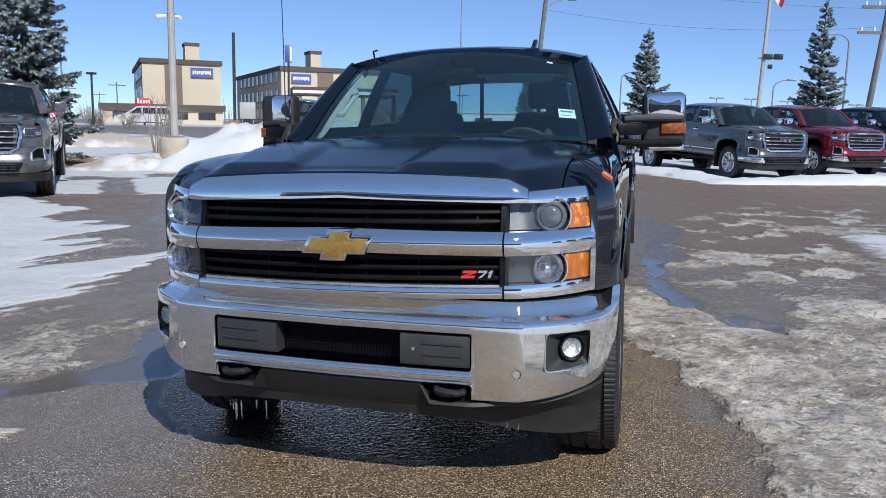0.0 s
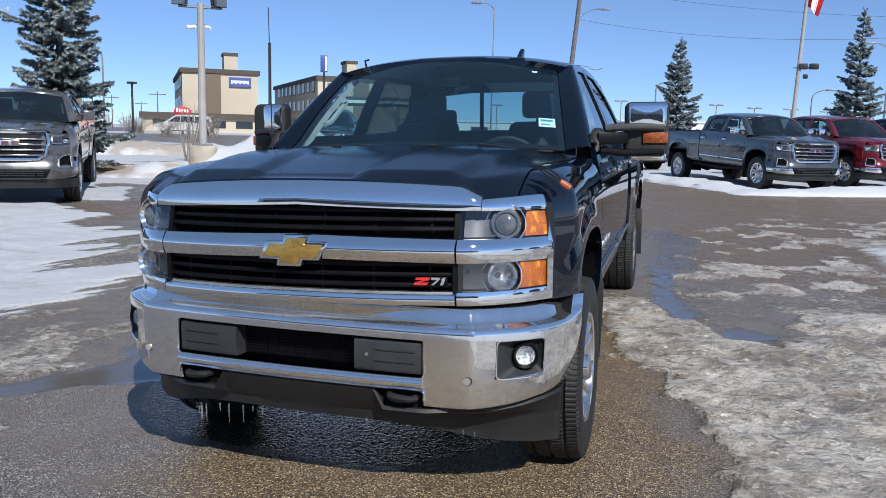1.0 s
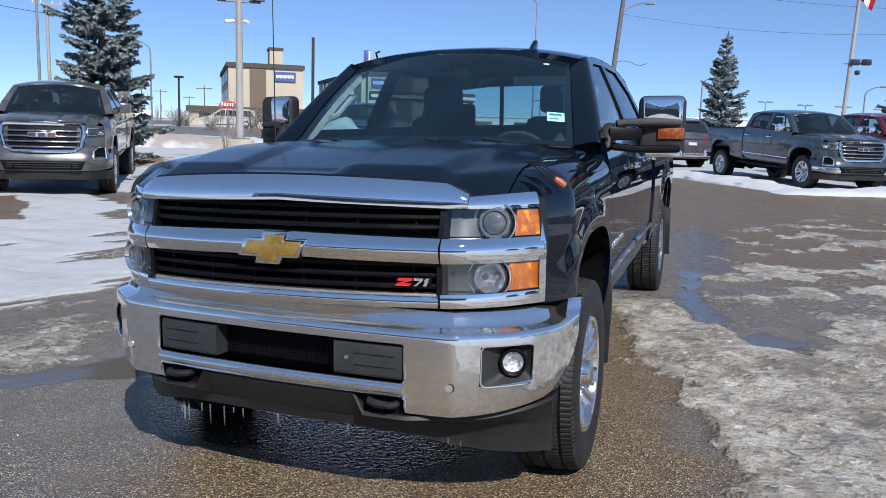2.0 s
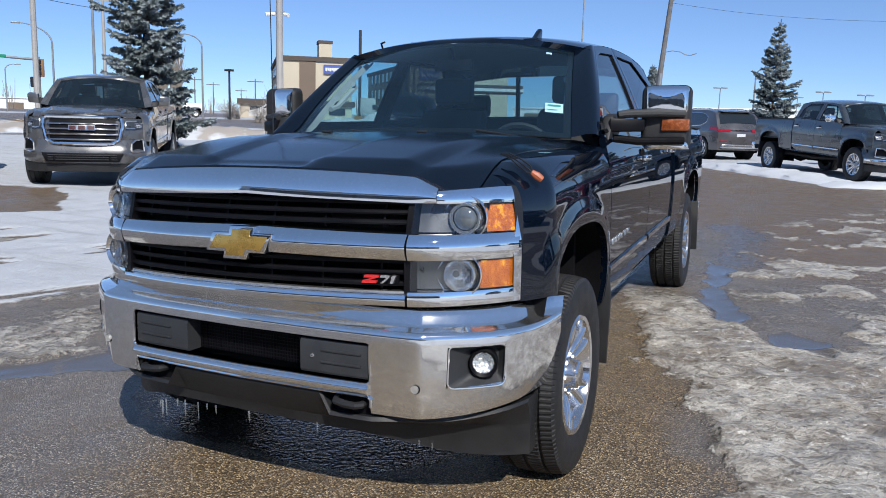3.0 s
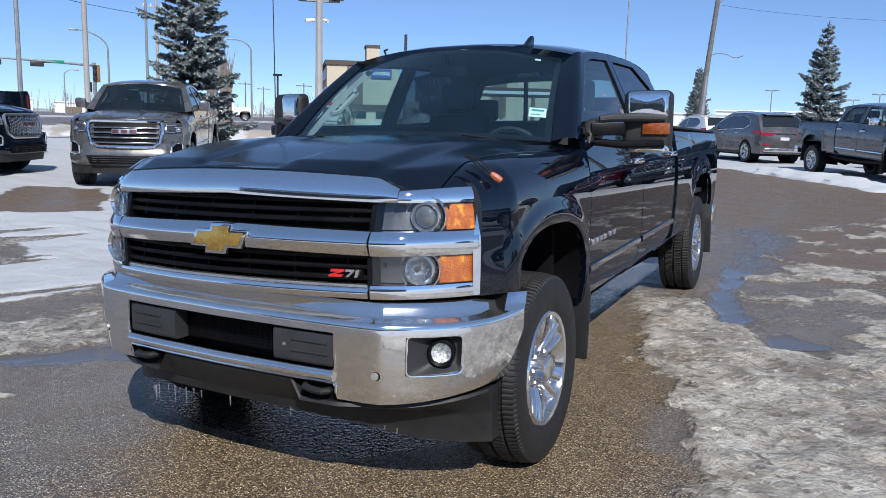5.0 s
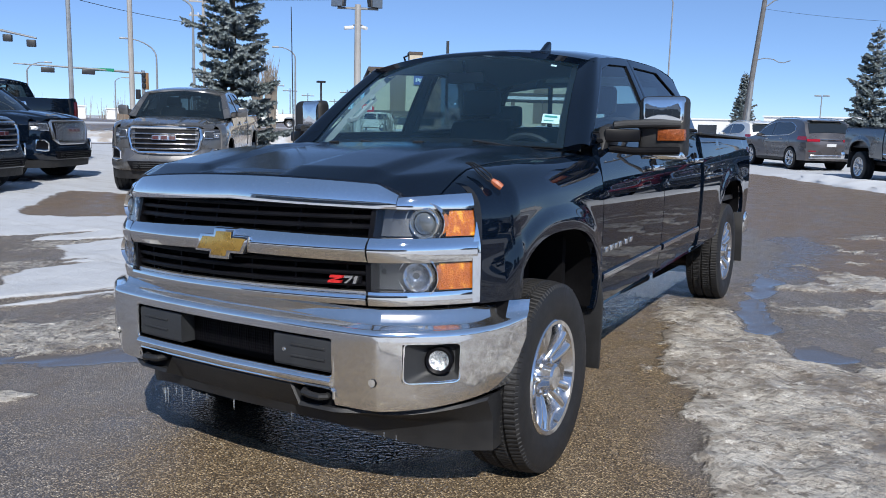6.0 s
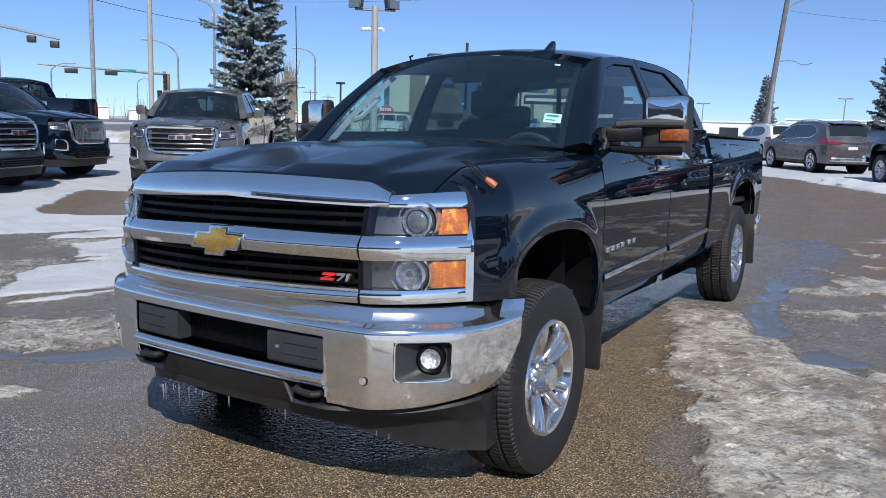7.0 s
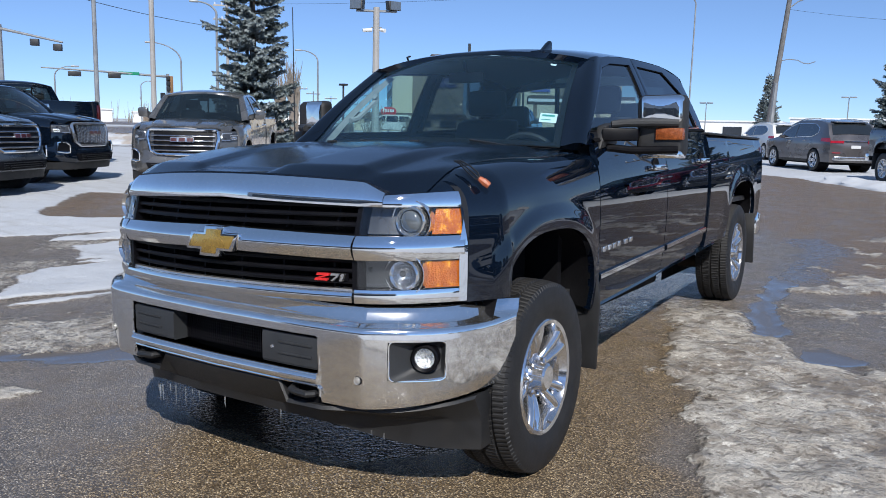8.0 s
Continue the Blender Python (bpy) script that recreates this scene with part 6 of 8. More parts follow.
# ---- other vehicles on the lot ----
def bars_front(root, paint, chrome_low=True, mesh=False):
    """Front of the other pickups and estate cars: framed grille with bars, C-shaped lamps, bumper with fog pods."""
    part("front_panel", strip(-0.905, 0.905, 0.70, lambda x: 1.205 - 0.06 * min(1, abs(x) / 0.7), -0.012, 0.06, 0.0, 40, 4), paint, root)
    grille = part("grille", strip(-0.50, 0.50, 0.76, 1.13, 0.010, 0.04, 0, 16, 2), GRILLE_BLACK, root, "dark grille with chrome bars and frame")
    def y_at(x, z, proud):
        return fascia_y(x, z) - proud
    frame = [(-0.44, 0.735), (-0.55, 0.80), (-0.60, 1.02), (-0.585, 1.125), (-0.54, 1.155), (0.54, 1.155), (0.585, 1.125), (0.60, 1.02), (0.55, 0.80), (0.44, 0.735)]
    pts = []
    for i in range(len(frame)):
        a, b = frame[i], frame[(i + 1) % len(frame)]
        k = 10 if abs(b[0] - a[0]) > 0.5 else 2
        pts += [(lerp(a[0], b[0], j / k), lerp(a[1], b[1], j / k)) for j in range(k)]
    pts.append(pts[0])
    part("grille_frame", Geo().tube([(x, y_at(x, z, 0.018), z) for x, z in pts], 0.032, 8, False), CHROME_SATIN if mesh else CHROME, grille, "wide chrome frame")
    if mesh:
        g = Geo()
        for i in range(13):
            for j in range(6):
                cx, cz = -0.48 + 0.08 * i, 0.80 + 0.06 * j + (0.03 if i % 2 else 0)
                if cz > 1.10:
                    continue
                g.tube([(cx + 0.036 * math.cos(radians(a)), y_at(cx, cz, 0.030), cz + 0.024 * math.sin(radians(a))) for a in range(0, 361, 60)], 0.006, 4, False)
        part("grille_mesh", g, CHROME, grille, "chrome mesh")
    else:
        for z in (0.80, 0.885, 0.97, 1.055):
            w = 0.54 if z > 0.85 else 0.50
            part("grille_bar", strip(-w, w, z - 0.013, z + 0.013, 0.034, 0.03, 0.006, 16, 4), GRILLE_CHROME, grille)
    sign = part("emblem", strip(-0.20, 0.20, 0.950, 1.030, 0.050, 0.02, 0, 6, 2), CHROME_SATIN, grille, "red and chrome block emblem")
    for x in (-0.14, 0.0, 0.14):
        part("emblem_block", strip(x - 0.052, x + 0.052, 0.960, 1.020, 0.056, 0.008, 0, 2, 1), EMBLEM_RED, sign)
    for s in (1, -1):
        def put(name, g, mat, parent, label="", **k):
            return part(name, g if s > 0 else g.flip_x(), mat, parent, label, **k)
        lamp = put("headlight", strip(0.635, 0.885, lambda x: 0.985 - 0.06 * (0.885 - x), 1.125, 0.004, 0.05, 0.004, 12, 4), LAMP_DARK, root, "clear headlight with C-shaped light bar")
        put("lamp_bar", Geo().tube([(x, y_at(x, z, 0.006), z) for x, z in ((0.80, 1.11), (0.655, 1.105), (0.645, 1.05), (0.655, 0.985), (0.78, 0.985))], 0.012, 6), CHROME_SATIN, lamp)
        put("lamp_bar", Geo().tube([(x, y_at(x, z, 0.006), z) for x, z in ((0.88, 1.07), (0.78, 1.07), (0.77, 1.03), (0.86, 1.02))], 0.012, 6), CHROME, lamp)
        put("reflector", strip(0.80, 0.872, 1.0, 1.055, 0.010, 0.02, 0.002, 4, 2), REFLECTOR, lamp)
        pod = put("fog_lamp", Geo().tube([(x, bumper_y(x) - 0.004, z) for x, z in ((0.74, 0.61), (0.74, 0.74), (0.80, 0.80), (0.90, 0.80), (0.91, 0.62), (0.80, 0.60), (0.74, 0.61))], 0.017, 6, False), CHROME, root, "fog lamp in a chrome surround")
        put("fog_recess", Geo().prism([(0.745, bumper_y(0.745) + 0.012, 0.61), (0.745, bumper_y(0.745) + 0.012, 0.74), (0.80, bumper_y(0.80) + 0.01, 0.79), (0.895, bumper_y(0.895) + 0.01, 0.79), (0.905, bumper_y(0.905) + 0.01, 0.62), (0.80, bumper_y(0.80) + 0.01, 0.605)], (0, 0.02, 0)), GRILLE_BLACK, pod)
        put("lens", strip(0.79, 0.86, 0.66, 0.75, 0.06, 0.02, 0, 3, 2), REFLECTOR, pod)
    prof = [(0.06, 0.40), (0.02, 0.42), (0.0, 0.47), (-0.005, 0.55), (0.0, 0.62), (0.02, 0.66), (0.04, 0.72), (0.05, 0.80)]
    hx = [0, 0.2, 0.4, 0.55, 0.65, 0.72, 0.80, 0.86, 0.91, 0.95, 0.975, 0.985]
    xs = [-x for x in hx[:0:-1]] + hx
    g, rows = bumper_shell(xs, prof)
    for s, sg in ((0, -1), (-1, 1)):
        g.grid([rows[s], [(sg * 0.987, y + 0.10, z) for (x, y, z) in rows[s]], [(sg * 0.95, y + 0.115, z) for (x, y, z) in rows[s]]])
    bumper = part("front_bumper", g, paint, root, "painted front bumper", smooth=40)
    if chrome_low:
        for s in (1, -1):
            g, rows = bumper_shell([0.56, 0.64, 0.72, 0.80, 0.86, 0.91, 0.95, 0.975, 0.985], [(0.02, 0.415), (-0.006, 0.43), (-0.010, 0.47), (-0.012, 0.52), (-0.008, 0.555), (0.01, 0.565)])
            part("bumper_corner", g if s > 0 else g.flip_x(), CHROME_DULL, bumper, "chrome lower corner", smooth=40)
    part("bumper_intake", Geo().prism([(-0.55, 0.060, 0.44), (0.55, 0.060, 0.44), (0.62, 0.075, 0.585), (-0.62, 0.075, 0.585)], (0, 0.08, 0)), GRILLE_BLACK, bumper, bevel=0.01)
    for z in (0.48, 0.515, 0.55):
        part("intake_bar", Geo().box(-0.52, 0.52, 0.052, 0.07, z - 0.006, z + 0.006), GREY_PLASTIC, bumper)
    for s in (1, -1):
        part("tow_hook", Geo().tube([(s * 0.42, 0.14, 0.52), (s * 0.42, 0.03, 0.52), (s * 0.42, 0.02, 0.49), (s * 0.42, 0.03, 0.46), (s * 0.42, 0.14, 0.46)], 0.014, 6), GRILLE_BLACK, bumper)
    g = Geo()
    g.grid([[(x, bumper_y(x) + 0.04, 0.42), (x * 0.98, bumper_y(x) + 0.06, 0.28), (x * 0.97, bumper_y(x) + 0.12, 0.27)] for x in xs])
    part("air_dam", g, BLACK_PLASTIC, root)


def parked(name, label, category, paint, x, y, turn, size=0.965, suv=False, mirror="chrome", front=bars_front, group="", **kw):
    ob = thing(name, label, category, group=group)
    pickup_body(ob, paint, True, mirror, suv)
    front(ob, paint, **kw)
    for wy in (1.0, 4.24 if suv else 4.90):
        for s in (1, -1):
            wheel_parts(ob, s * 0.865, wy, 0.408, side=s, spokes=6, paired=True, metal=CHROME_SATIN, fine=False)
    ob.matrix_world = pose(x, y, floor_at(x, y) - 0.005, 0, 0, turn) @ Matrix.Scale(size, 4)
    return ob


def from_hub(px, py, turn, lx, ly, size=0.965):
    """Where a vehicle's origin lies when its point (lx, ly) stands at (px, py)."""
    v = Matrix.Rotation(radians(turn), 2) @ Vector((lx * size, ly * size))
    return px - v.x, py - v.y


ROWS_GROUP = "pickups parked in the row"
x, y = from_hub(-8.12, 7.69, 37.0, 0.6, 0.2)
parked("pickup_truck", "dusty pewter-grey crew-cab pickup with chrome-barred grille in snow", "pickup truck", PEWTER_PAINT, x, y, 37.0, mirror="paint", chrome_low=False)
bx, by = from_hub(1.98, 20.0, 30.0, -0.96, 2.95)
grey = parked("pickup_truck", "dark grey crew-cab pickup with chrome-cornered bumper on snow", "pickup truck", GREY_PAINT, bx, by, 30.0, group=ROWS_GROUP)
for d, s, paint, label in ((3.0, 0.6, RED_PAINT, "dark red crew-cab pickup with chrome grille on snow"), (6.1, 0.9, BLACK_PAINT, "black crew-cab pickup parked beside a red one")):
    parked("pickup_truck", label, "pickup truck", paint, bx + 0.855 * d - 0.52 * s, by + 0.52 * d + 0.855 * s, 30.0, group=ROWS_GROUP)


def crossover(label, paint, x, y, turn, size):
    """A sleek five-door car: rounded body, arched glass line, sloping tail with wrap-round lamps."""
    ob = thing("suv", label, "car")
    top = curve_of([(0.0, 0.72), (0.10, 0.86), (0.5, 0.97), (1.05, 1.06), (1.25, 1.12), (1.75, 1.44), (2.1, 1.59), (2.6, 1.665), (3.3, 1.665), (3.9, 1.61), (4.22, 1.54), (4.42, 1.30), (4.55, 1.10), (4.62, 1.00)])
    hubs = (0.92, 3.78)
    def low(y):
        z = 0.30
        for c in hubs:
            if abs(y - c) < 0.42:
                z = max(z, 0.34 + math.sqrt(0.42 ** 2 - (y - c) ** 2))
        return z
    def half(y, z):
        plan = 1 - 0.17 * (max(0.0, 0.5 - y) / 0.5) ** 2 - 0.10 * (max(0.0, y - 4.05) / 0.57) ** 2
        waist = -0.03 * (max(0.0, 0.9 - z) / 0.6) ** 2 - 0.24 * (max(0.0, z - 0.92) / 0.75) ** 1.3 - 0.012 * math.exp(-((z - 0.72) / 0.06) ** 2)
        return 0.93 * plan * (1 + waist)
    ys = sorted(set(steps(0.0, 4.62, 44) + [c + 0.42 * math.cos(math.pi * k / 14) for c in hubs for k in range(15)]))
    us = steps(-1, 1, 18)
    g = Geo()
    for s in (-1, 1):
        rows = [[(s * half(y, z), y, z) for z in steps(low(y), top(y), 14)] for y in ys]
        g.grid(rows)
        g.grid([[r[0], (r[0][0] * 0.86, r[0][1], r[0][2])] for r in rows])
    g.grid([[(half(y, top(y)) * u, y, top(y) + 0.04 * (1 - abs(u) ** 2.4)) for u in us] for y in ys])
    for ye, d in ((0.0, -1), (4.62, 1)):
        g.grid([[(half(ye, z) * u, ye + d * 0.07 * (1 - u * u) * min(1, (top(ye) - z) * 6 + 0.2), z + (0.04 * (1 - abs(u) ** 2.4) if z == top(ye) else 0)) for u in us] for z in steps(0.30, top(ye), 8)])
    body = part("body", g, paint, ob, smooth=42)
    for s in (-1, 1):
        def put(name, g, mat, parent, label="", **k):
            return part(name, g if s > 0 else g.flip_x(), mat, parent, label, **k)
        belt = lambda y: 1.05 + 0.035 * (y - 1.45) + 0.20 * max(0.0, (y - 3.45) / 0.55) ** 2
        head = lambda y: min(top(y) - 0.085, 1.555 - 0.20 * max(0.0, (y - 3.3) / 0.65) ** 2)
        for y0, y1 in ((1.52, 2.42), (2.48, 3.86)):
            g = Geo()
            g.grid([[(half(y, z) + 0.006, y, z) for z in steps(belt(y), max(belt(y) + 0.005, head(y)), 6)] for y in steps(y0, y1, 10)])
            put("side_window", g, WINDSHIELD_DARK, body)
        rim = [(y, belt(y)) for y in steps(1.48, 3.88, 14)] + [(y, head(y)) for y in steps(3.86, 1.55, 14)]
        put("window_trim", Geo().tube([(half(y, z) + 0.006, y, z) for y, z in rim + rim[:1]], 0.010, 5, False), CHROME, body, "bright window trim")
        put("door_handle", Geo().tube([(half(y, 0.98) + 0.02, y, 0.98) for y in steps(3.05, 3.25, 3)], 0.014, 6), CHROME, body)
        put("door_handle", Geo().tube([(half(y, 0.96) + 0.02, y, 0.96) for y in steps(2.05, 2.25, 3)], 0.014, 6), CHROME, body)
        put("roof_rail", Geo().tube([(half(y, 1.6) - 0.12, y, top(y) + 0.055) for y in steps(2.0, 3.9, 8)], 0.014, 6), CHROME_SATIN, body)
        put("sill_trim", Geo().prism([(half(1.4, 0.32) - 0.02, 1.36, 0.27), (half(1.4, 0.32) - 0.02, 3.34, 0.27), (half(1.4, 0.4) + 0.006, 3.34, 0.36), (half(1.4, 0.4) + 0.006, 1.36, 0.36)], (0.012, 0, 0)), BLACK_PLASTIC, body)
        g = Geo()
        g.grid([[(half(y, z) + 0.010, y, z) for z in steps(0.955 + 0.05 * (4.6 - y), 1.085, 3)] for y in steps(4.18, 4.60, 6)])
        g.grid([[(x, 4.635 + 0.05 * (1 - (x / 0.83) ** 2), z) for z in (0.925, 1.005)] for x in steps(0.40, 0.835, 5)])
        put("tail_lamp", g, TAIL_RED, ob, "red wrap-round tail lamp")
        put("reflector", Geo().box(0.48, 0.76, 4.645, 4.665, 0.60, 0.625), TAIL_RED, ob)
        put("exhaust", Geo().box(0.50, 0.74, 4.62, 4.68, 0.37, 0.43), CHROME, ob, bevel=0.015)
        put("mirror", Geo().prism([(0.90, 1.55, 1.03), (1.08, 1.58, 1.05), (1.08, 1.60, 1.16), (0.90, 1.60, 1.15)], (0, 0.10, 0)), paint, ob, bevel=0.02)
        for wy in hubs:
            c = part("wheel_well", Geo().tube([(s * 0.55, wy, 0.36), (s * 0.88, wy, 0.36)], 0.405, 24), DARK, ob)
            wheel_parts(ob, s * 0.825, wy, 0.355, r=0.355, w=0.235, rim=0.245, side=s, spokes=5, paired=True, metal=CHROME_SATIN, fine=False)
        put("headlight", Geo().box(0.50, 0.80, -0.03, 0.12, 0.74, 0.84), REFLECTOR, ob, bevel=0.02)
    g = Geo()
    g.grid([[(half(y, top(y)) * u * 0.86, y + 0.012, top(y) + 0.04 * (1 - abs(u) ** 2.4) + 0.008) for u in us] for y in steps(4.245, 4.50, 6)])
    part("rear_window", g, WINDSHIELD_DARK, ob)
    part("spoiler", Geo().prism([(-0.58, 4.05, 1.61), (0.58, 4.05, 1.61), (0.55, 4.33, 1.585), (-0.55, 4.33, 1.585)], (0, 0, 0.035)), paint, ob, bevel=0.012)
    g = Geo()
    g.grid([[(half(y, top(y)) * u * 0.80, y - 0.008, top(y) + 0.04 * (1 - abs(u) ** 2.4) + 0.006) for u in us] for y in steps(1.28, 2.02, 6)])
    part("windshield", g, WINDSHIELD_DARK, ob)
    part("tailgate_bar", Geo().tube([(x, 4.70 - 0.06 * (x / 0.45) ** 2, 0.985) for x in steps(-0.42, 0.42, 8)], 0.018, 6), CHROME, ob, "chrome tailgate bar")
    part("plate", Geo().box(-0.16, 0.16, 4.685, 4.70, 0.76, 0.86), BOARD_PLAIN, ob, "plain blank plate")
    part("rear_bumper", Geo().box(-0.70, 0.70, 4.60, 4.70, 0.36, 0.50), CHROME_SATIN, ob, "silver lower bumper", bevel=0.03)
    part("underside", Geo().box(-0.78, 0.78, 0.25, 4.5, 0.22, 0.34), DARK, ob)
    ob.matrix_world = pose(x, y, floor_at(x, y), 0, 0, turn) @ Matrix.Scale(size, 4)
    return ob


WINDSHIELD_DARK = material("dark_car_glass", (0.015, 0.018, 0.02), 0.06, 0.0, 0.1, 3, 20, coat=1.0)
TAIL_RED = material("tail_lamp_red", (0.34, 0.012, 0.03), 0.2, 0.0, 0.25, 30, 120, coat=0.8)
BOARD_PLAIN = material("plate_blank", (0.55, 0.56, 0.57), 0.5, 0.0, 0.05, 20, 100)
# metallic grey SUV, its back to the lot, and a white one behind
sx, sy = from_hub(-1.12, 25.5, 215.0, 0.92, 3.78, 0.93)
crossover("metallic grey SUV with red tail lamps, its back to the lot", SUV_PAINT, sx, sy, 215.0, 0.93)
crossover("white SUV in the row behind, on snow", WHITE_PAINT, sx - 2.6, sy + 7.0, 214.0, 0.86)
# two dark SUVs nose to nose with the lane
parked("suv", "black SUV with chrome mesh grille on snow", "car", BLACK_PAINT, -11.75, 8.0, 114, suv=True, mesh=True, chrome_low=False, size=0.97)
parked("suv", "dark grey SUV with barred grille on snow", "car", GREY_PAINT, -10.2, 5.6, 114, suv=True, chrome_low=False, size=0.97)
parked("pickup_truck", "lifted black pickup seen from behind, beyond the parked cars", "pickup truck", BLACK_PAINT, -22.6, 11.2, -98, mirror="paint", size=1.06)
parked("pickup_truck", "dark blue-grey pickup behind the snow bank", "pickup truck", GREY_PAINT, -9.6, 20.5, 20, mirror="paint")
parked("pickup_truck", "white pickup on the far side of the road", "pickup truck", WHITE_PAINT, -56.9, 59.3, -48, mirror="paint", chrome_low=False)
def minivan(x, y, turn, paint):
    """A one-box van: body with arches, sloped nose, glass band, wheels."""
    ob = thing("minivan", "silver-beige minivan passing on the road", "car", pose(x, y, floor_at(x, y) - 0.02, 0, 0, turn))
    shape = [(0.02, 0.35), (0.0, 0.62), (0.10, 0.86), (0.95, 1.08), (1.85, 1.66), (2.3, 1.72), (4.2, 1.72), (4.85, 1.60), (5.08, 1.05), (5.12, 0.55), (5.05, 0.32)]
    def half(z):
        return 0.96 - 0.03 * max(0, 0.6 - z) - 0.20 * max(0.0, z - 1.0) ** 1.2
    g = Geo()
    rows = []
    for u in (-1, -0.97, -0.6, 0, 0.6, 0.97, 1):
        rows.append([(u * half(z), y0 + (0.05 * abs(u) if y0 < 1 else -0.04 * abs(u) if y0 > 4.8 else 0), z - (0.03 if abs(u) > 0.98 and z > 1.5 else 0)) for y0, z in shape])
    g.grid(rows)
    for s in (-1, 1):
        g.face([(s * half(z), y0 + (0.05 if y0 < 1 else -0.04 if y0 > 4.8 else 0), z) for y0, z in shape])
    body = part("body", g, paint, ob, smooth=45)
    for s in (-1, 1):
        for q in ([(1.30, 1.10), (1.95, 1.55), (2.30, 1.58), (2.25, 1.08)], [(2.35, 1.08), (2.38, 1.58), (3.45, 1.58), (3.45, 1.07)], [(3.55, 1.07), (3.55, 1.58), (4.45, 1.56), (4.70, 1.08)]):
            part("window", Geo().prism([(s * (half(z) - 0.01), y0, z) for y0, z in q], (s * 0.02, 0, 0)), WINDSHIELD_DARK, body)
        part("headlight", Geo().box(s * 0.75 - 0.13, s * 0.75 + 0.13, 0.04, 0.20, 0.68, 0.82), REFLECTOR, ob, bevel=0.02)
        part("tail_lamp", Geo().box(s * 0.84 - 0.07, s * 0.84 + 0.07, 4.9, 5.08, 0.95, 1.45), RED_LENS, ob, bevel=0.02)
        for wy in (1.0, 4.05):
            wheel_parts(ob, s * 0.85, wy, 0.335, r=0.335, w=0.21, rim=0.2, side=s, spokes=5, paired=False, metal=CHROME_SATIN, fine=False)
    part("windshield", Geo().prism([(-0.72, 1.06, 1.14), (0.72, 1.06, 1.14), (0.66, 1.78, 1.60), (-0.66, 1.78, 1.60)], (0, -0.03, 0.02)), WINDSHIELD_DARK, ob)
    part("lower_trim", Geo().box(-0.97, 0.97, 1.45, 3.6, 0.28, 0.36), BLACK_PLASTIC, ob)
    return ob


minivan(-43.9, 58.4, -55, SILVER_PAINT)
# an unseen row added across the lane to fill reflections in the subject's doors
for k, (src, label) in enumerate(((grey, "dark grey crew-cab pickup added out of view across the lane"), (grey, "dark grey crew-cab pickup added out of view across the lane"), (grey, "dark grey crew-cab pickup added out of view across the lane"), (grey, "dark grey crew-cab pickup added out of view across the lane"))):
    x, y = 15.5 + 0.2 * k, -1.5 + 3.3 * k
    c = copy_thing(src, pose(x, y, floor_at(x, y), 0, 0, -88))
    tagged(c, label, "pickup truck", "pickups across the lane")

# ---- surroundings: poles, trees, buildings ----
GALVANISED = material("galvanised_steel", (0.26, 0.27, 0.28), 0.5, 0.4, 0.12, 3, 90)
POLE_GREY = material("painted_pole", (0.34, 0.33, 0.32), 0.6, 0.0, 0.12, 2, 60, dirt=(0.25, 0.23, 0.2), dirt_cut=(0.5, 0.9))
POLE_DARK = material("dark_pole", (0.03, 0.032, 0.036), 0.5, 0.2, 0.2, 3, 60)
WOOD_POLE = material("weathered_wood", (0.13, 0.127, 0.128), 0.85, 0.0, 0.25, 4, 60, bump=0.4, bump_scale=70)
CONCRETE = material("concrete", (0.40, 0.36, 0.29), 0.85, 0.0, 0.15, 3, 50, bump=0.4, dirt=(0.22, 0.19, 0.15), dirt_cut=(0.5, 0.8))
STUCCO = material("beige_stucco", (0.50, 0.44, 0.34), 0.9, 0.0, 0.06, 0.3, 8)
STUCCO_BROWN = material("brown_stucco", (0.165, 0.125, 0.095), 0.9, 0.0, 0.08, 0.3, 8)
ROOF_DARK = material("roof_edge", (0.075, 0.06, 0.05), 0.8, 0.0, 0.1, 0.5, 8)
SIGN_BLUE = material("sign_blue", (0.06, 0.09, 0.30), 0.5, 0.0, 0.08, 2, 20)
SIGN_WHITE = material("sign_white", (0.70, 0.72, 0.75), 0.5, 0.0, 0.05, 2, 20)
BOARD_GREY = material("board_back", (0.36, 0.37, 0.38), 0.6, 0.0, 0.12, 3, 40, dirt=(0.25, 0.24, 0.22), dirt_cut=(0.5, 0.9))
SIGN_RED = material("sign_red", (0.45, 0.012, 0.02), 0.4, 0.0, 0.1, 2, 20)
SIGN_GREEN = material("sign_green", (0.01, 0.22, 0.12), 0.5, 0.0, 0.08, 2, 20)
SIGNAL_YELLOW = material("signal_housing", (0.30, 0.17, 0.08), 0.5, 0.0, 0.1, 8, 40)
WINDOW_DARK = material("far_window", (0.03, 0.035, 0.045), 0.15, 0.0, 0.2, 0.5, 8)
SHED_WHITE = material("shed_white", (0.72, 0.73, 0.74), 0.7, 0.0, 0.06, 0.05, 1)
SNOW_MAT = material("snow_bank", (0.52, 0.535, 0.56), 0.85, 0.0, 0.05, 1.2, 25, bump=0.7, bump_scale=9, dirt=(0.27, 0.22, 0.17), dirt_cut=(0.41, 0.56), dirt_scale=1.3)
SNOW_CLEAN = material("snow_clean", (0.53, 0.55, 0.58), 0.85, 0.0, 0.04, 1.2, 25, bump=0.6, bump_scale=12, dirt=(0.45, 0.42, 0.38), dirt_cut=(0.60, 0.85), dirt_scale=1.5)
DIRT_MAT = material("dirt_heap", (0.16, 0.115, 0.075), 0.95, 0.0, 0.3, 2, 40, bump=0.9, bump_scale=14, dirt=(0.75, 0.75, 0.75), dirt_cut=(0.58, 0.66), dirt_scale=2.0)
BARK = material("bark", (0.09, 0.07, 0.055), 0.9, 0.0, 0.3, 8, 60)
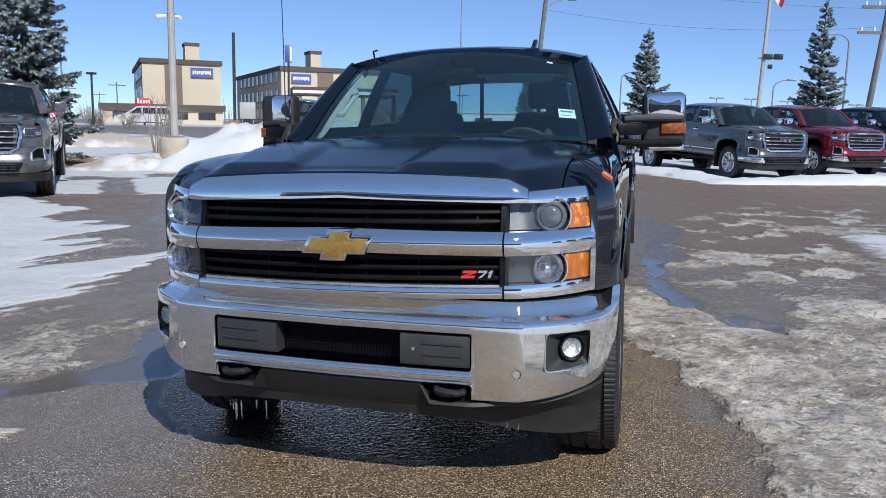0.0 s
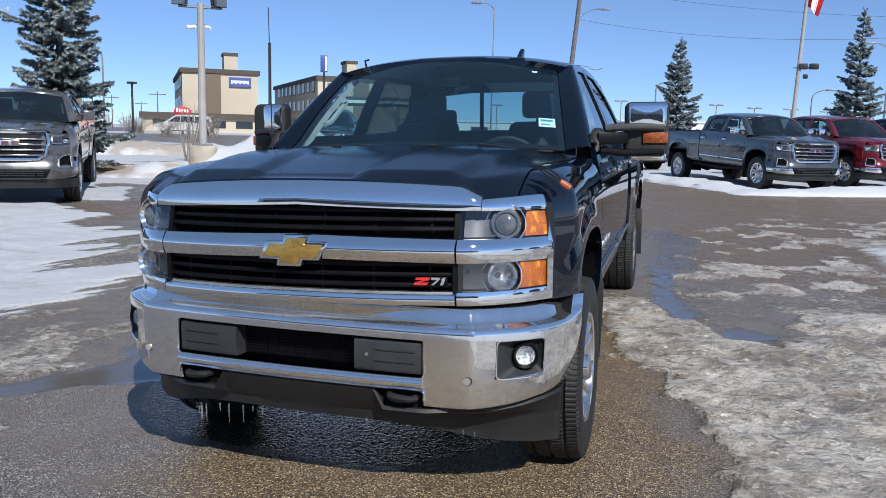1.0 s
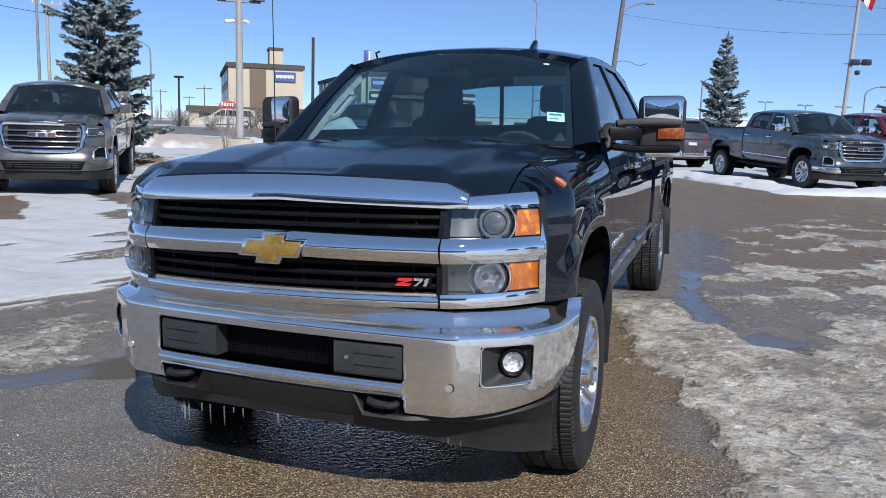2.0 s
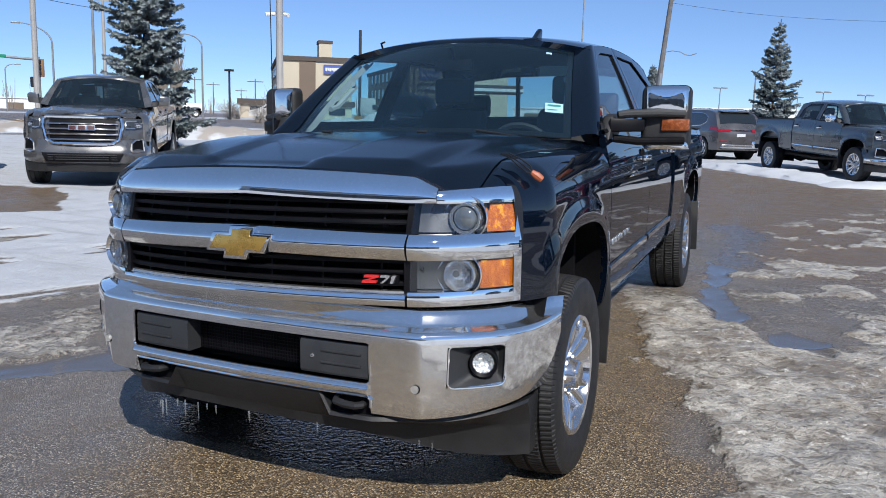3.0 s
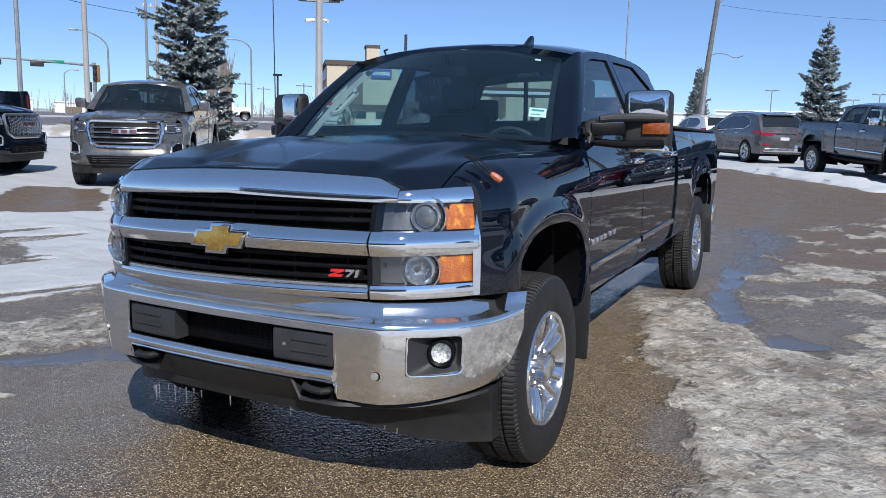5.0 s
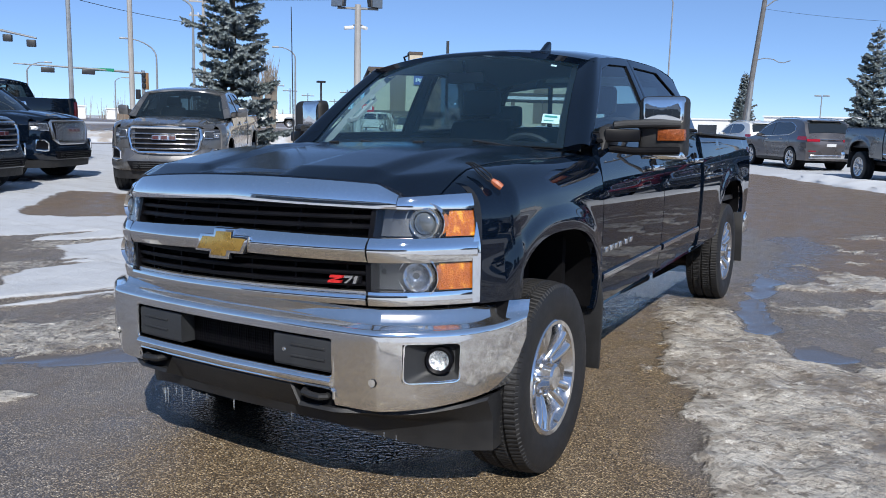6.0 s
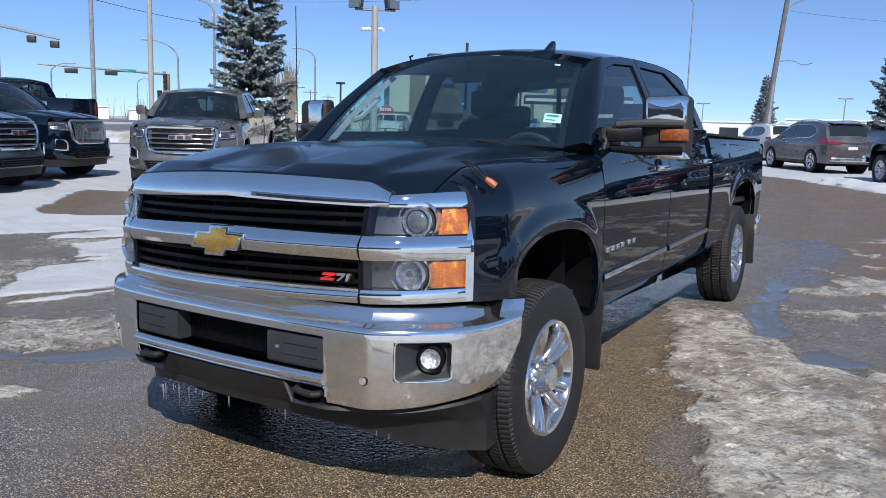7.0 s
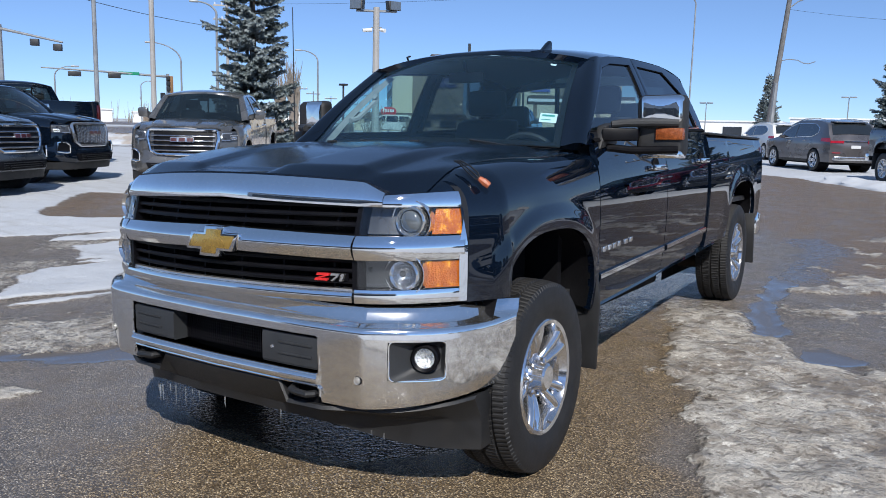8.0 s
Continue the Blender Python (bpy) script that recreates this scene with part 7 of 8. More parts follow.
NEEDLES = material("spruce_needles", (0.125, 0.155, 0.155), 0.7, 0.0, 0.35, 3, 30, tint=(0.25, 0.285, 0.295))
TWIGS = material("bare_twigs", (0.20, 0.178, 0.155), 0.9, 0.0, 0.2, 3, 30)
FLAG_RED = material("flag_red", (0.55, 0.012, 0.02), 0.7, 0.0, 0.1, 4, 40)
FLAG_WHITE = material("flag_white", (0.75, 0.75, 0.74), 0.7, 0.0, 0.05, 4, 40)


def upright(name, label, category, x, y, height, r0, r1, mat, lean=0.0, part_name="pole", sides=10):
    ob = thing(name, label, category, pose(x, y, floor_at(x, y) - 0.05))
    part(part_name, Geo().tube([(0, 0, 0), (lean * 0.5 * height, 0, height * 0.5), (lean * height, 0, height)], [r0, (r0 + r1) / 2, r1], sides), mat, ob)
    return ob


def spruce(x, y, height, spread, seed, label, bare=0.12, shape=0.85, gaps=0.10):
    """A spruce: tapered trunk, whorls of drooping limbs, and sprays of many small needle tufts."""
    rnd = random.Random(seed)
    ob = thing("spruce_tree", label, "tree", pose(x, y, floor_at(x, y) - 0.1, 0, 0, rnd.uniform(0, 360)))
    part("trunk", Geo().tube([(0, 0, 0), (0.02, 0.01, height * 0.5), (0, 0, height * 0.99)], [height * 0.014, height * 0.008, 0.008], 8), BARK, ob)
    limbs, tufts = Geo(), Geo()

    def foxtail(p, d, length, fat):
        """A needle-clad shoot: short blades set round its axis."""
        d = d.normalized()
        one = d.orthogonal().normalized()
        two = d.cross(one)
        n = max(3, int(length / 0.030))
        for k in range(n):
            q = p + d * length * (k + rnd.random()) / n
            for _ in range(3):
                a = rnd.uniform(0, 6.283)
                out = one * math.cos(a) + two * math.sin(a)
                tip = q + (out * 0.8 + d * 0.75) * fat * rnd.uniform(0.8, 1.25) * (1 - 0.45 * k / n)
                side = d.cross(out) * fat * 0.30
                i = tufts.add([q - side, tip, q + side])[0]
                tufts.f.append((i, i + 1, i + 2))

    grain = 0.75 + height / 22
    z = height * bare
    while z < height * 0.97:
        t = 1 - z / height
        count = max(5, int(6 + 5 * t))
        a0 = rnd.uniform(0, 6.28)
        for k in range(count):
            if rnd.random() < gaps:
                continue
            a = a0 + 6.283 * k / count + rnd.uniform(-0.35, 0.35)
            stray = 1.35 if rnd.random() < 0.08 else 1.0
            reach = spread * (t ** shape) * rnd.uniform(0.62, 1.08) * stray + 0.10
            out = Vector((math.cos(a), math.sin(a), 0))
            across = Vector((-out.y, out.x, 0))
            start = Vector((0, 0, z + rnd.uniform(-0.06, 0.06)))
            droop = -0.26 * t + 0.30 * (1 - t) + rnd.uniform(-0.08, 0.08)
            at = lambda u: start + out * reach * u + Vector((0, 0, reach * (droop * u + 0.26 * u * u)))
            limbs.tube([at(u) for u in (0, 0.35, 0.7, 1.0)], [0.010 + 0.010 * t * height / 6, 0.010, 0.006, 0.003], 4, False)
            foxtail(at(0.45), at(1.0) - at(0.45), reach * 0.6, 0.095 * grain)
            n = max(3, int(reach / (0.085 * grain)))
            for j in range(n):
                u = 0.22 + 0.74 * (j + rnd.random() * 0.5) / n
                w = (1.12 - u) * reach * 0.38 + 0.06
                for sd in (-1, 1):
                    if rnd.random() < 0.15:
                        continue
                    way = out * 0.75 + across * sd * rnd.uniform(0.5, 1.0) + Vector((0, 0, rnd.uniform(-0.25, 0.3)))
                    foxtail(at(u), way, w * rnd.uniform(0.7, 1.2), 0.090 * grain)
        z += height * rnd.uniform(0.022, 0.034)
    for k in range(6):
        foxtail(Vector((0, 0, height * (0.93 + 0.01 * k))), Vector((rnd.uniform(-0.7, 0.7), rnd.uniform(-0.7, 0.7), 1.2)), 0.22, 0.07)
    part("limb", limbs, BARK, ob, "thin grey-brown limbs", merge=False)
    part("crown", tufts, NEEDLES, ob, "blue-green needle sprays", smooth=0, merge=False)
    return ob


spruce(-13.06, 13.52, 8.6, 1.12, 5, "tall blue spruce with dense drooping limbs", 0.05, 0.62)
spruce(0.7, 33.0, 5.15, 1.15, 8, "blue-green spruce behind the parked cars", 0.10, 0.8, 0.26)
spruce(7.66, 34.1, 6.4, 1.45, 12, "blue-green spruce with an open crown", 0.08, 0.95, 0.36)
spruce(-6.68, 48.8, 4.4, 0.95, 15, "dark spruce behind the leaning pole", 0.05)

# lamp standard on a concrete base
lamp = upright("lamp_standard", "grey steel floodlight pole on a round concrete base", "street lamp", -9.91, 14.54, 4.12, 0.10, 0.075, POLE_GREY)
g = Geo()
g.lathe([(0, 0.001), (0, 0.35), (0.30, 0.345), (0.76, 0.33), (0.80, 0.30), (0.80, 0.001)], 24, axis="z")
part("concrete_base", g, CONCRETE, lamp, "weathered concrete base", bevel=0.01)
part("base_plate", Geo().box(-0.17, 0.17, -0.17, 0.17, 0.80, 0.83), GALVANISED, lamp)
part("cross_arm", Geo().tube([(-0.40, -0.30, 4.03), (0.40, 0.30, 4.03)], 0.03, 6), GALVANISED, lamp)
for s in (-1, 1):
    head = part("floodlight", Geo().prism([(-0.16, -0.14, -0.10), (0.16, -0.14, -0.10), (0.16, -0.10, 0.12), (-0.16, -0.10, 0.12)], (0, 0.2, 0.02)).moved(pose(s * 0.34, s * 0.26 - 0.05, 4.14, 0, 0, 40 + s * 25)), POLE_DARK, lamp, "square floodlight head", bevel=0.015)
    part("lens", Geo().box(-0.14, 0.14, -0.155, -0.145, -0.09, 0.11).moved(pose(s * 0.34, s * 0.26 - 0.05, 4.14, 0, 0, 40 + s * 25)), PROJECTOR, head)
for s in (-1, 1):
    cambox = part("security_camera", Geo().tube([(s * 0.10, s * 0.05, 3.58), (s * 0.24, s * 0.13 - 0.1, 3.55)], 0.045, 8), WHITE_PAINT, lamp, "white security camera")
    part("camera_bracket", Geo().tube([(0, 0, 3.65), (s * 0.12, s * 0.05, 3.63)], 0.015, 6), GALVANISED, cambox)


def arc_lamp(x, y, height, reach, turn, r=0.09, label="galvanised street lamp with a curved arm"):
    ob = upright("street_lamp", label, "street lamp", x, y, height, r, r * 0.7, GALVANISED, sides=8)
    pts = [(reach * (1 - math.cos(u)), 0, height + reach * 0.6 * math.sin(u)) for u in steps(0, 1.5, 8)]
    arm = part("arm", Geo().tube(pts, [r * (0.68 - 0.035 * k) for k in range(len(pts))], 6), GALVANISED, ob)
    e = pts[-1]
    part("lamp_head", Geo().box(e[0] - 0.05, e[0] + 0.55, -0.10, 0.10, e[2] - 0.07, e[2] + 0.06), GALVANISED, arm, bevel=0.03)
    ob.matrix_world = ob.matrix_world @ pose(0, 0, 0, 0, 0, turn)
    return ob


for x, y, h, reach, turn, r in ((-44.2, 52.65, 6.05, 1.5, 222, 0.09), (-48.2, 41.3, 5.25, 2.2, 232, 0.09), (-40.6, 37.9, 8.0, 1.3, 228, 0.11), (-59.8, 38.3, 4.1, 1.4, 56, 0.08), (-74.7, 58.3, 4.4, 1.0, 52, 0.08),
                                (-9.5, 42.2, 7.65, 0.8, 185, 0.05), (-1.35, 60.0, 4.35, 0.8, 0, 0.07), (9.3, 60.0, 3.75, 1.0, 0, 0.07), (13.57, 58.0, 6.65, 1.1, 180, 0.09)):
    arc_lamp(x, y, h, reach, turn, r)

# plain masts
for x, y, h, r, mat, label in ((-36.1, 25.3, 11.0, 0.13, GALVANISED, "tall galvanised steel mast beside the road"), (-15.29, 12.17, 8.5, 0.072, POLE_GREY, "slim grey steel pole beside the parked pickup")):
    upright("mast", label, "pole", x, y, h, r, r * 0.8, mat)
post = upright("post", "dark square post with a yellow foot", "pole", -29.5, 53.2, 7.15, 0.14, 0.13, POLE_DARK, sides=4)
part("foot", Geo().box(-0.3, 0.3, -0.3, 0.3, 0, 0.7), SIGNAL_YELLOW, post, "yellow bollard foot", bevel=0.03)
post = upright("lamp_post", "dark lamp post with a flat head", "street lamp", -44.15, 56.1, 4.3, 0.10, 0.085, POLE_DARK)
part("lamp_head", Geo().box(-0.34, 0.34, -0.25, 0.25, 4.2, 4.38), POLE_DARK, post, bevel=0.03)
board = thing("notice_board", "back of a white notice board on posts", "sign", pose(-20.5, 38.2, floor_at(-20.5, 38.2), 0, 0, 25))
# grey panel: the shade on its white back is put into the colour
part("panel", Geo().box(-0.42, 0.42, -0.03, 0.03, 0.95, 1.85), BOARD_GREY, board, bevel=0.01)
for s in (-1, 1):
    part("leg", Geo().tube([(s * 0.3, 0.06, 0), (s * 0.3, 0.06, 1.7)], 0.04, 6), GALVANISED, board)
pylon = thing("pylon_sign", "blue and white hotel sign on the thin mast", "sign", pose(-32.0, 68.0, floor_at(-32.0, 68.0), 0, 0, 25))
part("mast", Geo().tube([(0, 0, 0), (0, 0, 6.1)], 0.10, 6), POLE_DARK, pylon)
part("panel", Geo().box(-0.33, 0.33, -0.12, 0.12, 6.05, 7.6), SIGN_BLUE, pylon, bevel=0.02)
part("panel_face", Geo().box(0.12, 0.30, -0.14, -0.125, 6.15, 7.5), SIGN_WHITE, pylon)

# utility poles
def utility_pole(x, y, h, lean, mat=WOOD_POLE, arms=1, turn=0.0, thick=0.15):
    ob = upright("utility_pole", "weathered wooden utility pole", "pole", x, y, h, thick, thick * 0.7, mat, lean)
    for k in range(arms):
        z = h - 0.4 - 1.1 * k
        arm = part("cross_arm", Geo().box(-1.1, 1.1, -0.05, 0.05, z - 0.06, z + 0.06).moved(pose(lean * z, 0, 0, 0, 0, turn)), mat, ob)
        for s in (-0.95, -0.4, 0.4, 0.95):
            part("insulator", Geo().tube([(0, 0, z + 0.06), (0, 0, z + 0.24)], [0.04, 0.05], 6).moved(pose(lean * z + s * math.cos(radians(turn)), s * math.sin(radians(turn)), 0)), SIGN_WHITE, arm)
    return ob


tall = utility_pole(-5.32, 41.0, 9.2, 0.082, arms=1, turn=60)
arm = part("lamp_arm", Geo().tube([(0.57, 0, 7.0), (1.0, 0.08, 7.35), (1.5, 0.15, 7.52), (1.85, 0.15, 7.5)], 0.03, 6), GALVANISED, tall)
part("lamp_head", Geo().box(1.75, 2.2, 0.06, 0.24, 7.44, 7.54), GALVANISED, arm, bevel=0.02)
part("bracket", Geo().tube([(0.42, 0, 4.55), (0.8, 0.05, 4.63), (1.2, 0.1, 4.58), (1.45, 0.1, 4.44), (1.7, 0.1, 4.40), (2.0, 0.1, 4.50)], 0.022, 6), GALVANISED, tall)
part("sleeve", Geo().tube([(0.20, -0.06, 0.6), (0.33, -0.06, 3.5)], [0.13, 0.11], 8), GALVANISED, tall, "grey cable guard up the lower pole")
utility_pole(10.2, 37.6, 6.85, 0.093, arms=2, turn=10)
utility_pole(-48.5, 46.4, 10.5, 0.0, POLE_GREY, arms=2, turn=45)
for k, (x, y) in enumerate(((-75, 85), (-82, 96), (-90, 110), (-68, 92), (-98, 128), (-60, 98))):
    utility_pole(x, y, 5.9 - 0.2 * k, 0.0, arms=1, turn=40, thick=0.09)


def wire(name, a, b, sag, r=0.012):
    pts = [(lerp(a[0], b[0], u), lerp(a[1], b[1], u), lerp(a[2], b[2], u) - sag * 4 * u * (1 - u)) for u in steps(0, 1, 20)]
    ob = part(name, Geo().tube(pts, r, 4), POLE_DARK)
    return tagged(ob, "thin dark overhead cable between poles", "cable", "overhead cables")


wire("overhead_cable", (-35.0, 15.0, 8.4), (-48.5, 46.4, 8.9), 0.5, 0.018)
wire("overhead_cable", (-48.5, 46.4, 10.9), (-4.6, 41.0, 9.0), 0.5, 0.008)
wire("overhead_cable", (-4.6, 41.0, 9.0), (30, 50, 9.0), 1.2, 0.006)
wire("overhead_cable", (-4.7, 41.0, 7.4), (10.8, 37.6, 6.0), 0.5, 0.006)

# flag pole with lamps
flag = upright("flag_pole", "white flag pole with floodlights and a limp red flag", "flag pole", 5.2, 33.4, 8.6, 0.09, 0.06, POLE_GREY, 0.03)
part("cross_arm", Geo().tube([(-0.1, 0, 3.98), (0.72, 0, 3.98)], 0.03, 6), GALVANISED, flag)
for dx in (0.28, 0.68):
    part("floodlight", Geo().box(dx - 0.17, dx + 0.17, -0.15, 0.15, 3.92, 4.14), POLE_DARK, flag, bevel=0.03)
part("floodlight", Geo().box(0.30, 0.48, -0.1, 0.1, 3.55, 3.72), POLE_DARK, flag, bevel=0.03)
cloth = Geo()
cloth.grid([[(0.24 + 0.75 * u * (1 - 0.45 * v), 0.09 * math.sin(9 * u + 2 * v), 7.7 - 1.3 * v - 0.45 * u) for u in steps(0, 1.0, 10)] for v in steps(0, 1, 8)])
fl = part("flag", cloth, FLAG_RED, flag, "red flag hanging in folds")
cloth = Geo()
cloth.grid([[(0.24 + 0.75 * u * (1 - 0.45 * v), 0.09 * math.sin(9 * u + 2 * v) - 0.006, 7.7 - 1.3 * v - 0.45 * u) for u in steps(0.28, 0.72, 6)] for v in steps(0.0, 1.0, 8)])
part("flag_stripe", cloth, FLAG_WHITE, fl)

# traffic signals
def signal(name, parent, x, y, z, face, mat=POLE_DARK):
    s = part(name, Geo().box(-0.28, 0.28, -0.12, 0.12, -0.32, 0.32).moved(pose(x, y, z, 0, 0, face)), mat, parent, "hanging traffic signal", bevel=0.02)
    return s


gantry = thing("traffic_signal", "steel signal mast with a long arm over the road", "traffic signal", pose(-46.4, 38.5, floor_at(-46.4, 38.5)))
part("mast", Geo().tube([(0, 0, 0), (0, 0, 4.05)], 0.12, 8), GALVANISED, gantry)
part("arm", Geo().tube([(0, 0, 3.85), (-1.9, -3.7, 3.98), (-3.8, -7.4, 4.05)], [0.09, 0.07, 0.04], 8), GALVANISED, gantry)
for u in (0.44, 0.75):
    part("signal_head", Geo().box(-0.42, 0.42, -0.12, 0.12, -0.17, 0.17).moved(pose(-3.8 * u, -7.4 * u, 3.74, 0, 0, 57)), POLE_DARK, gantry, "hanging traffic signal", bevel=0.03)
part("street_sign", Geo().box(-0.7, 0.7, -0.02, 0.02, -0.11, 0.11).moved(pose(-1.2, -2.4, 3.95, 0, 0, 57)), SIGN_GREEN, gantry, "green street sign", bevel=0.005)
head = part("signal_head", Geo().box(-0.16, 0.16, -0.14, 0.14, 2.70, 3.90).moved(pose(0.1, 0.15, 0)), SIGNAL_YELLOW, gantry, "upright traffic signal", bevel=0.03)
for k in range(3):
    part("visor", Geo().box(-0.12, 0.12, -0.34, -0.14, 2.81 + 0.38 * k, 3.11 + 0.38 * k).moved(pose(0.1, 0.15, 0, 0, 0, 15)), POLE_DARK, head, bevel=0.03)
part("walk_signal", Geo().box(-0.72, -0.42, -0.12, 0.12, 2.0, 2.7), POLE_DARK, gantry, bevel=0.03)
gantry = thing("traffic_signal", "near signal arm with two hanging signal heads", "traffic signal", pose(-34.2, 19.1, floor_at(-34.2, 19.1)))
part("mast", Geo().tube([(0, 0, 0), (0, 0, 5.0)], 0.13, 8), GALVANISED, gantry)
part("arm", Geo().tube([(-2.4, -1.3, 5.3), (0, 0, 4.83), (2.55, 1.4, 4.26)], [0.09, 0.07, 0.04], 8), GALVANISED, gantry)
for u in (0.56, 0.92):
    part("signal_head", Geo().box(-0.18, 0.18, -0.12, 0.12, -0.16, 0.14).moved(pose(2.55 * u, 1.4 * u, 4.83 - 0.57 * u - 0.26, 0, 0, 42)), POLE_DARK, gantry, "dark signal head", bevel=0.03)

# hotel and restaurant
def hotel(x, y, turn, width, depth, height, label, panel_u=(0.28, 0.50), tower_u=(0.56, 0.74), sign_u=(0.61, 0.90)):
    ob = thing("hotel", label, "building", pose(x, y, floor_at(x, y) - 0.4, 0, 0, turn))
    part("wall", Geo().box(0, width, 0, depth, 0, height), STUCCO, ob)
    part("wall_panel", Geo().box(width * panel_u[0], width * panel_u[1], -0.12, 0.0, 1.6, height - 0.3), STUCCO_BROWN, ob, "brown wall panel")
    part("roof", Geo().box(-0.25, width + 0.25, -0.25, depth + 0.25, height - 0.45, height + 0.15), ROOF_DARK, ob, "dark roof edge")
    tower = part("stair_tower", Geo().box(width * tower_u[0], width * tower_u[1], 1.5, 4.5, height, height + 2.1), STUCCO, ob)
    part("roof_edge", Geo().box(width * (tower_u[0] - 0.01), width * (tower_u[1] + 0.01), 1.4, 4.6, height + 2.1, height + 2.5), ROOF_DARK, tower)
    sign = part("sign", Geo().box(width * sign_u[0], width * sign_u[1], -0.25, 0.0, height - 2.1, height - 0.85), SIGN_BLUE, ob, "blue sign with white bars")
    for k in range(9):
        step = (sign_u[1] - sign_u[0]) * 0.093
        x0 = width * (sign_u[0] + step * (0.9 + k))
        part("sign_bar", Geo().box(x0, x0 + width * step * 0.7, -0.30, -0.25, height - 1.72 + 0.1 * (k % 2), height - 1.25), SIGN_WHITE, sign)
    for fl in range(3):
        for k in range(9):
            y0 = 2.0 + k * (depth - 4) / 9
            w = part("window", Geo().box(-0.06, 0.10, y0, y0 + 1.4, 1.2 + 2.6 * fl, 2.7 + 2.6 * fl), WINDOW_DARK, ob)
            part("window_frame", Geo().box(-0.10, -0.05, y0 - 0.1, y0 + 1.5, 1.05 + 2.6 * fl, 1.2 + 2.6 * fl), STUCCO_BROWN, w)
    return ob


hotel(-63.4, 91.0, 37, 9.9, 30, 8.6, "beige stucco hotel wing with brown panel and flat roof")
hotel(-48.5, 100.9, 38, 14.5, 36, 8.3, "second beige hotel wing with rows of windows", (0.35, 0.505), (0.31, 0.41), (0.095, 0.284))
low = thing("restaurant", "low brown restaurant building with a flat roof", "building", pose(-60.7, 79.0, floor_at(-61, 79) + 0.2, 0, 0, 36.5))
part("wall", Geo().box(0, 13.7, 0, 9, -0.5, 1.9), STUCCO, low)
part("roof", Geo().box(-0.3, 14.0, -0.3, 9.3, 1.4, 2.1), ROOF_DARK, low, "dark flat roof edge")
for k in range(4):
    part("window", Geo().box(1.2 + 3.2 * k, 3.2 + 3.2 * k, -0.06, 0.1, 0.35, 1.2), WINDOW_DARK, low)
canopy = thing("entrance_canopy", "white-edged hotel entrance canopy", "building", pose(-35.0, 75.5, floor_at(-35, 75.5) - 0.1, 0, 0, 28))
part("roof", Geo().box(0, 11, 0, 6, 3.5, 4.3), ROOF_DARK, canopy)
part("fascia", Geo().box(-0.06, 11.06, -0.06, 0.0, 3.65, 3.95), SIGN_WHITE, canopy)
for k in range(4):
    part("column", Geo().box(0.5 + 3.3 * k, 0.9 + 3.3 * k, 0.2, 0.6, 0, 3.5), STUCCO_BROWN, canopy)
sign = thing("restaurant_sign", "red oval restaurant sign on a roof post", "sign", pose(-43.2, 61.8, floor_at(-43.2, 61.8), 0, 0, 36))
g = Geo()
g.lathe([(-0.12, 0.001), (-0.12, 0.60), (0.12, 0.60), (0.12, 0.001)], 28, axis="y")
g.v = [(x * 1.28, y, z * 0.8 + 2.0) for x, y, z in g.v]
face = part("panel", g, SIGN_RED, sign, bevel=0.03)
for k in range(5):
    part("sign_bar", Geo().box(-0.55 + 0.23 * k, -0.40 + 0.23 * k, -0.16, -0.12, 1.95, 2.25 + 0.1 * (k == 0)), SIGN_WHITE, face)
part("post", Geo().tube([(0, 0.1, 0), (0, 0.1, 1.7)], 0.09, 6), POLE_DARK, sign)

# the showroom across the lot, which the chrome mirrors
show = thing("showroom", "grey-clad showroom with dark glass front", "building", pose(-20, -36, floor_at(-20, -36) - 0.1))
part("wall", Geo().box(0, 46, 0, 10, 0, 5.4), BOARD_GREY, show)
part("roof", Geo().box(-0.3, 46.3, -0.3, 10.3, 5.4, 5.75), ROOF_DARK, show)
for k in range(14):
    w = part("window", Geo().box(1.2 + 3.2 * k, 4.0 + 3.2 * k, 9.95, 10.06, 0.3, 3.6), WINDOW_DARK, show)
    part("window_frame", Geo().box(4.0 + 3.2 * k, 4.4 + 3.2 * k, 9.95, 10.12, 0.0, 3.8), POLE_DARK, w)

# far sheds and low roofs
def shed(x, y, turn, w, d, h, label):
    ob = thing("warehouse", label, "building", pose(x, y, 0.35, 0, 0, turn))
    part("wall", Geo().box(0, w, 0, d, 0, h), SHED_WHITE, ob)
    part("roof", Geo().box(-0.2, w + 0.2, -0.2, d + 0.2, h, h + 0.25), SIGN_WHITE, ob)
    n = int(w / 7)
    for k in range(n):
        part("door", Geo().box(2 + 7 * k, 5 + 7 * k, -0.08, 0.05, 0, min(h - 0.8, 2.4)), STUCCO_BROWN if k % 3 == 0 else WINDOW_DARK, ob)
    return ob


shed(-168, 66, 57, 46, 18, 2.7, "long low white warehouse")
shed(-141, 108, 52, 30, 18, 2.3, "low white warehouse with brown doors")
shed(-45, 136, 6, 25, 16, 2.9, "low white building beyond the lot")
shed(-19, 139, 3, 30, 16, 3.55, "white flat-roofed building beyond the lot")
shed(22, 130, -6, 40, 16, 3.4, "white flat-roofed building behind the row")
for x, y, h in ((-6.95, 98, 4.95), (3.9, 95, 4.5), (7.75, 91.8, 4.1), (-22.5, 98.8, 4.3), (11.35, 91.4, 4.0), (14.9, 91, 3.8), (1.3, 120, 4.7), (21.4, 89.8, 3.5)):
    post = upright("yard_light", "far yard light with paired heads", "street lamp", x, y, h, 0.07, 0.05, GALVANISED, sides=6)
    for s in (-1, 1):
        part("lamp_head", Geo().box(s * 0.42 - 0.36, s * 0.42 + 0.36, -0.2, 0.2, h - 0.02, h + 0.13), GALVANISED, post, bevel=0.04)


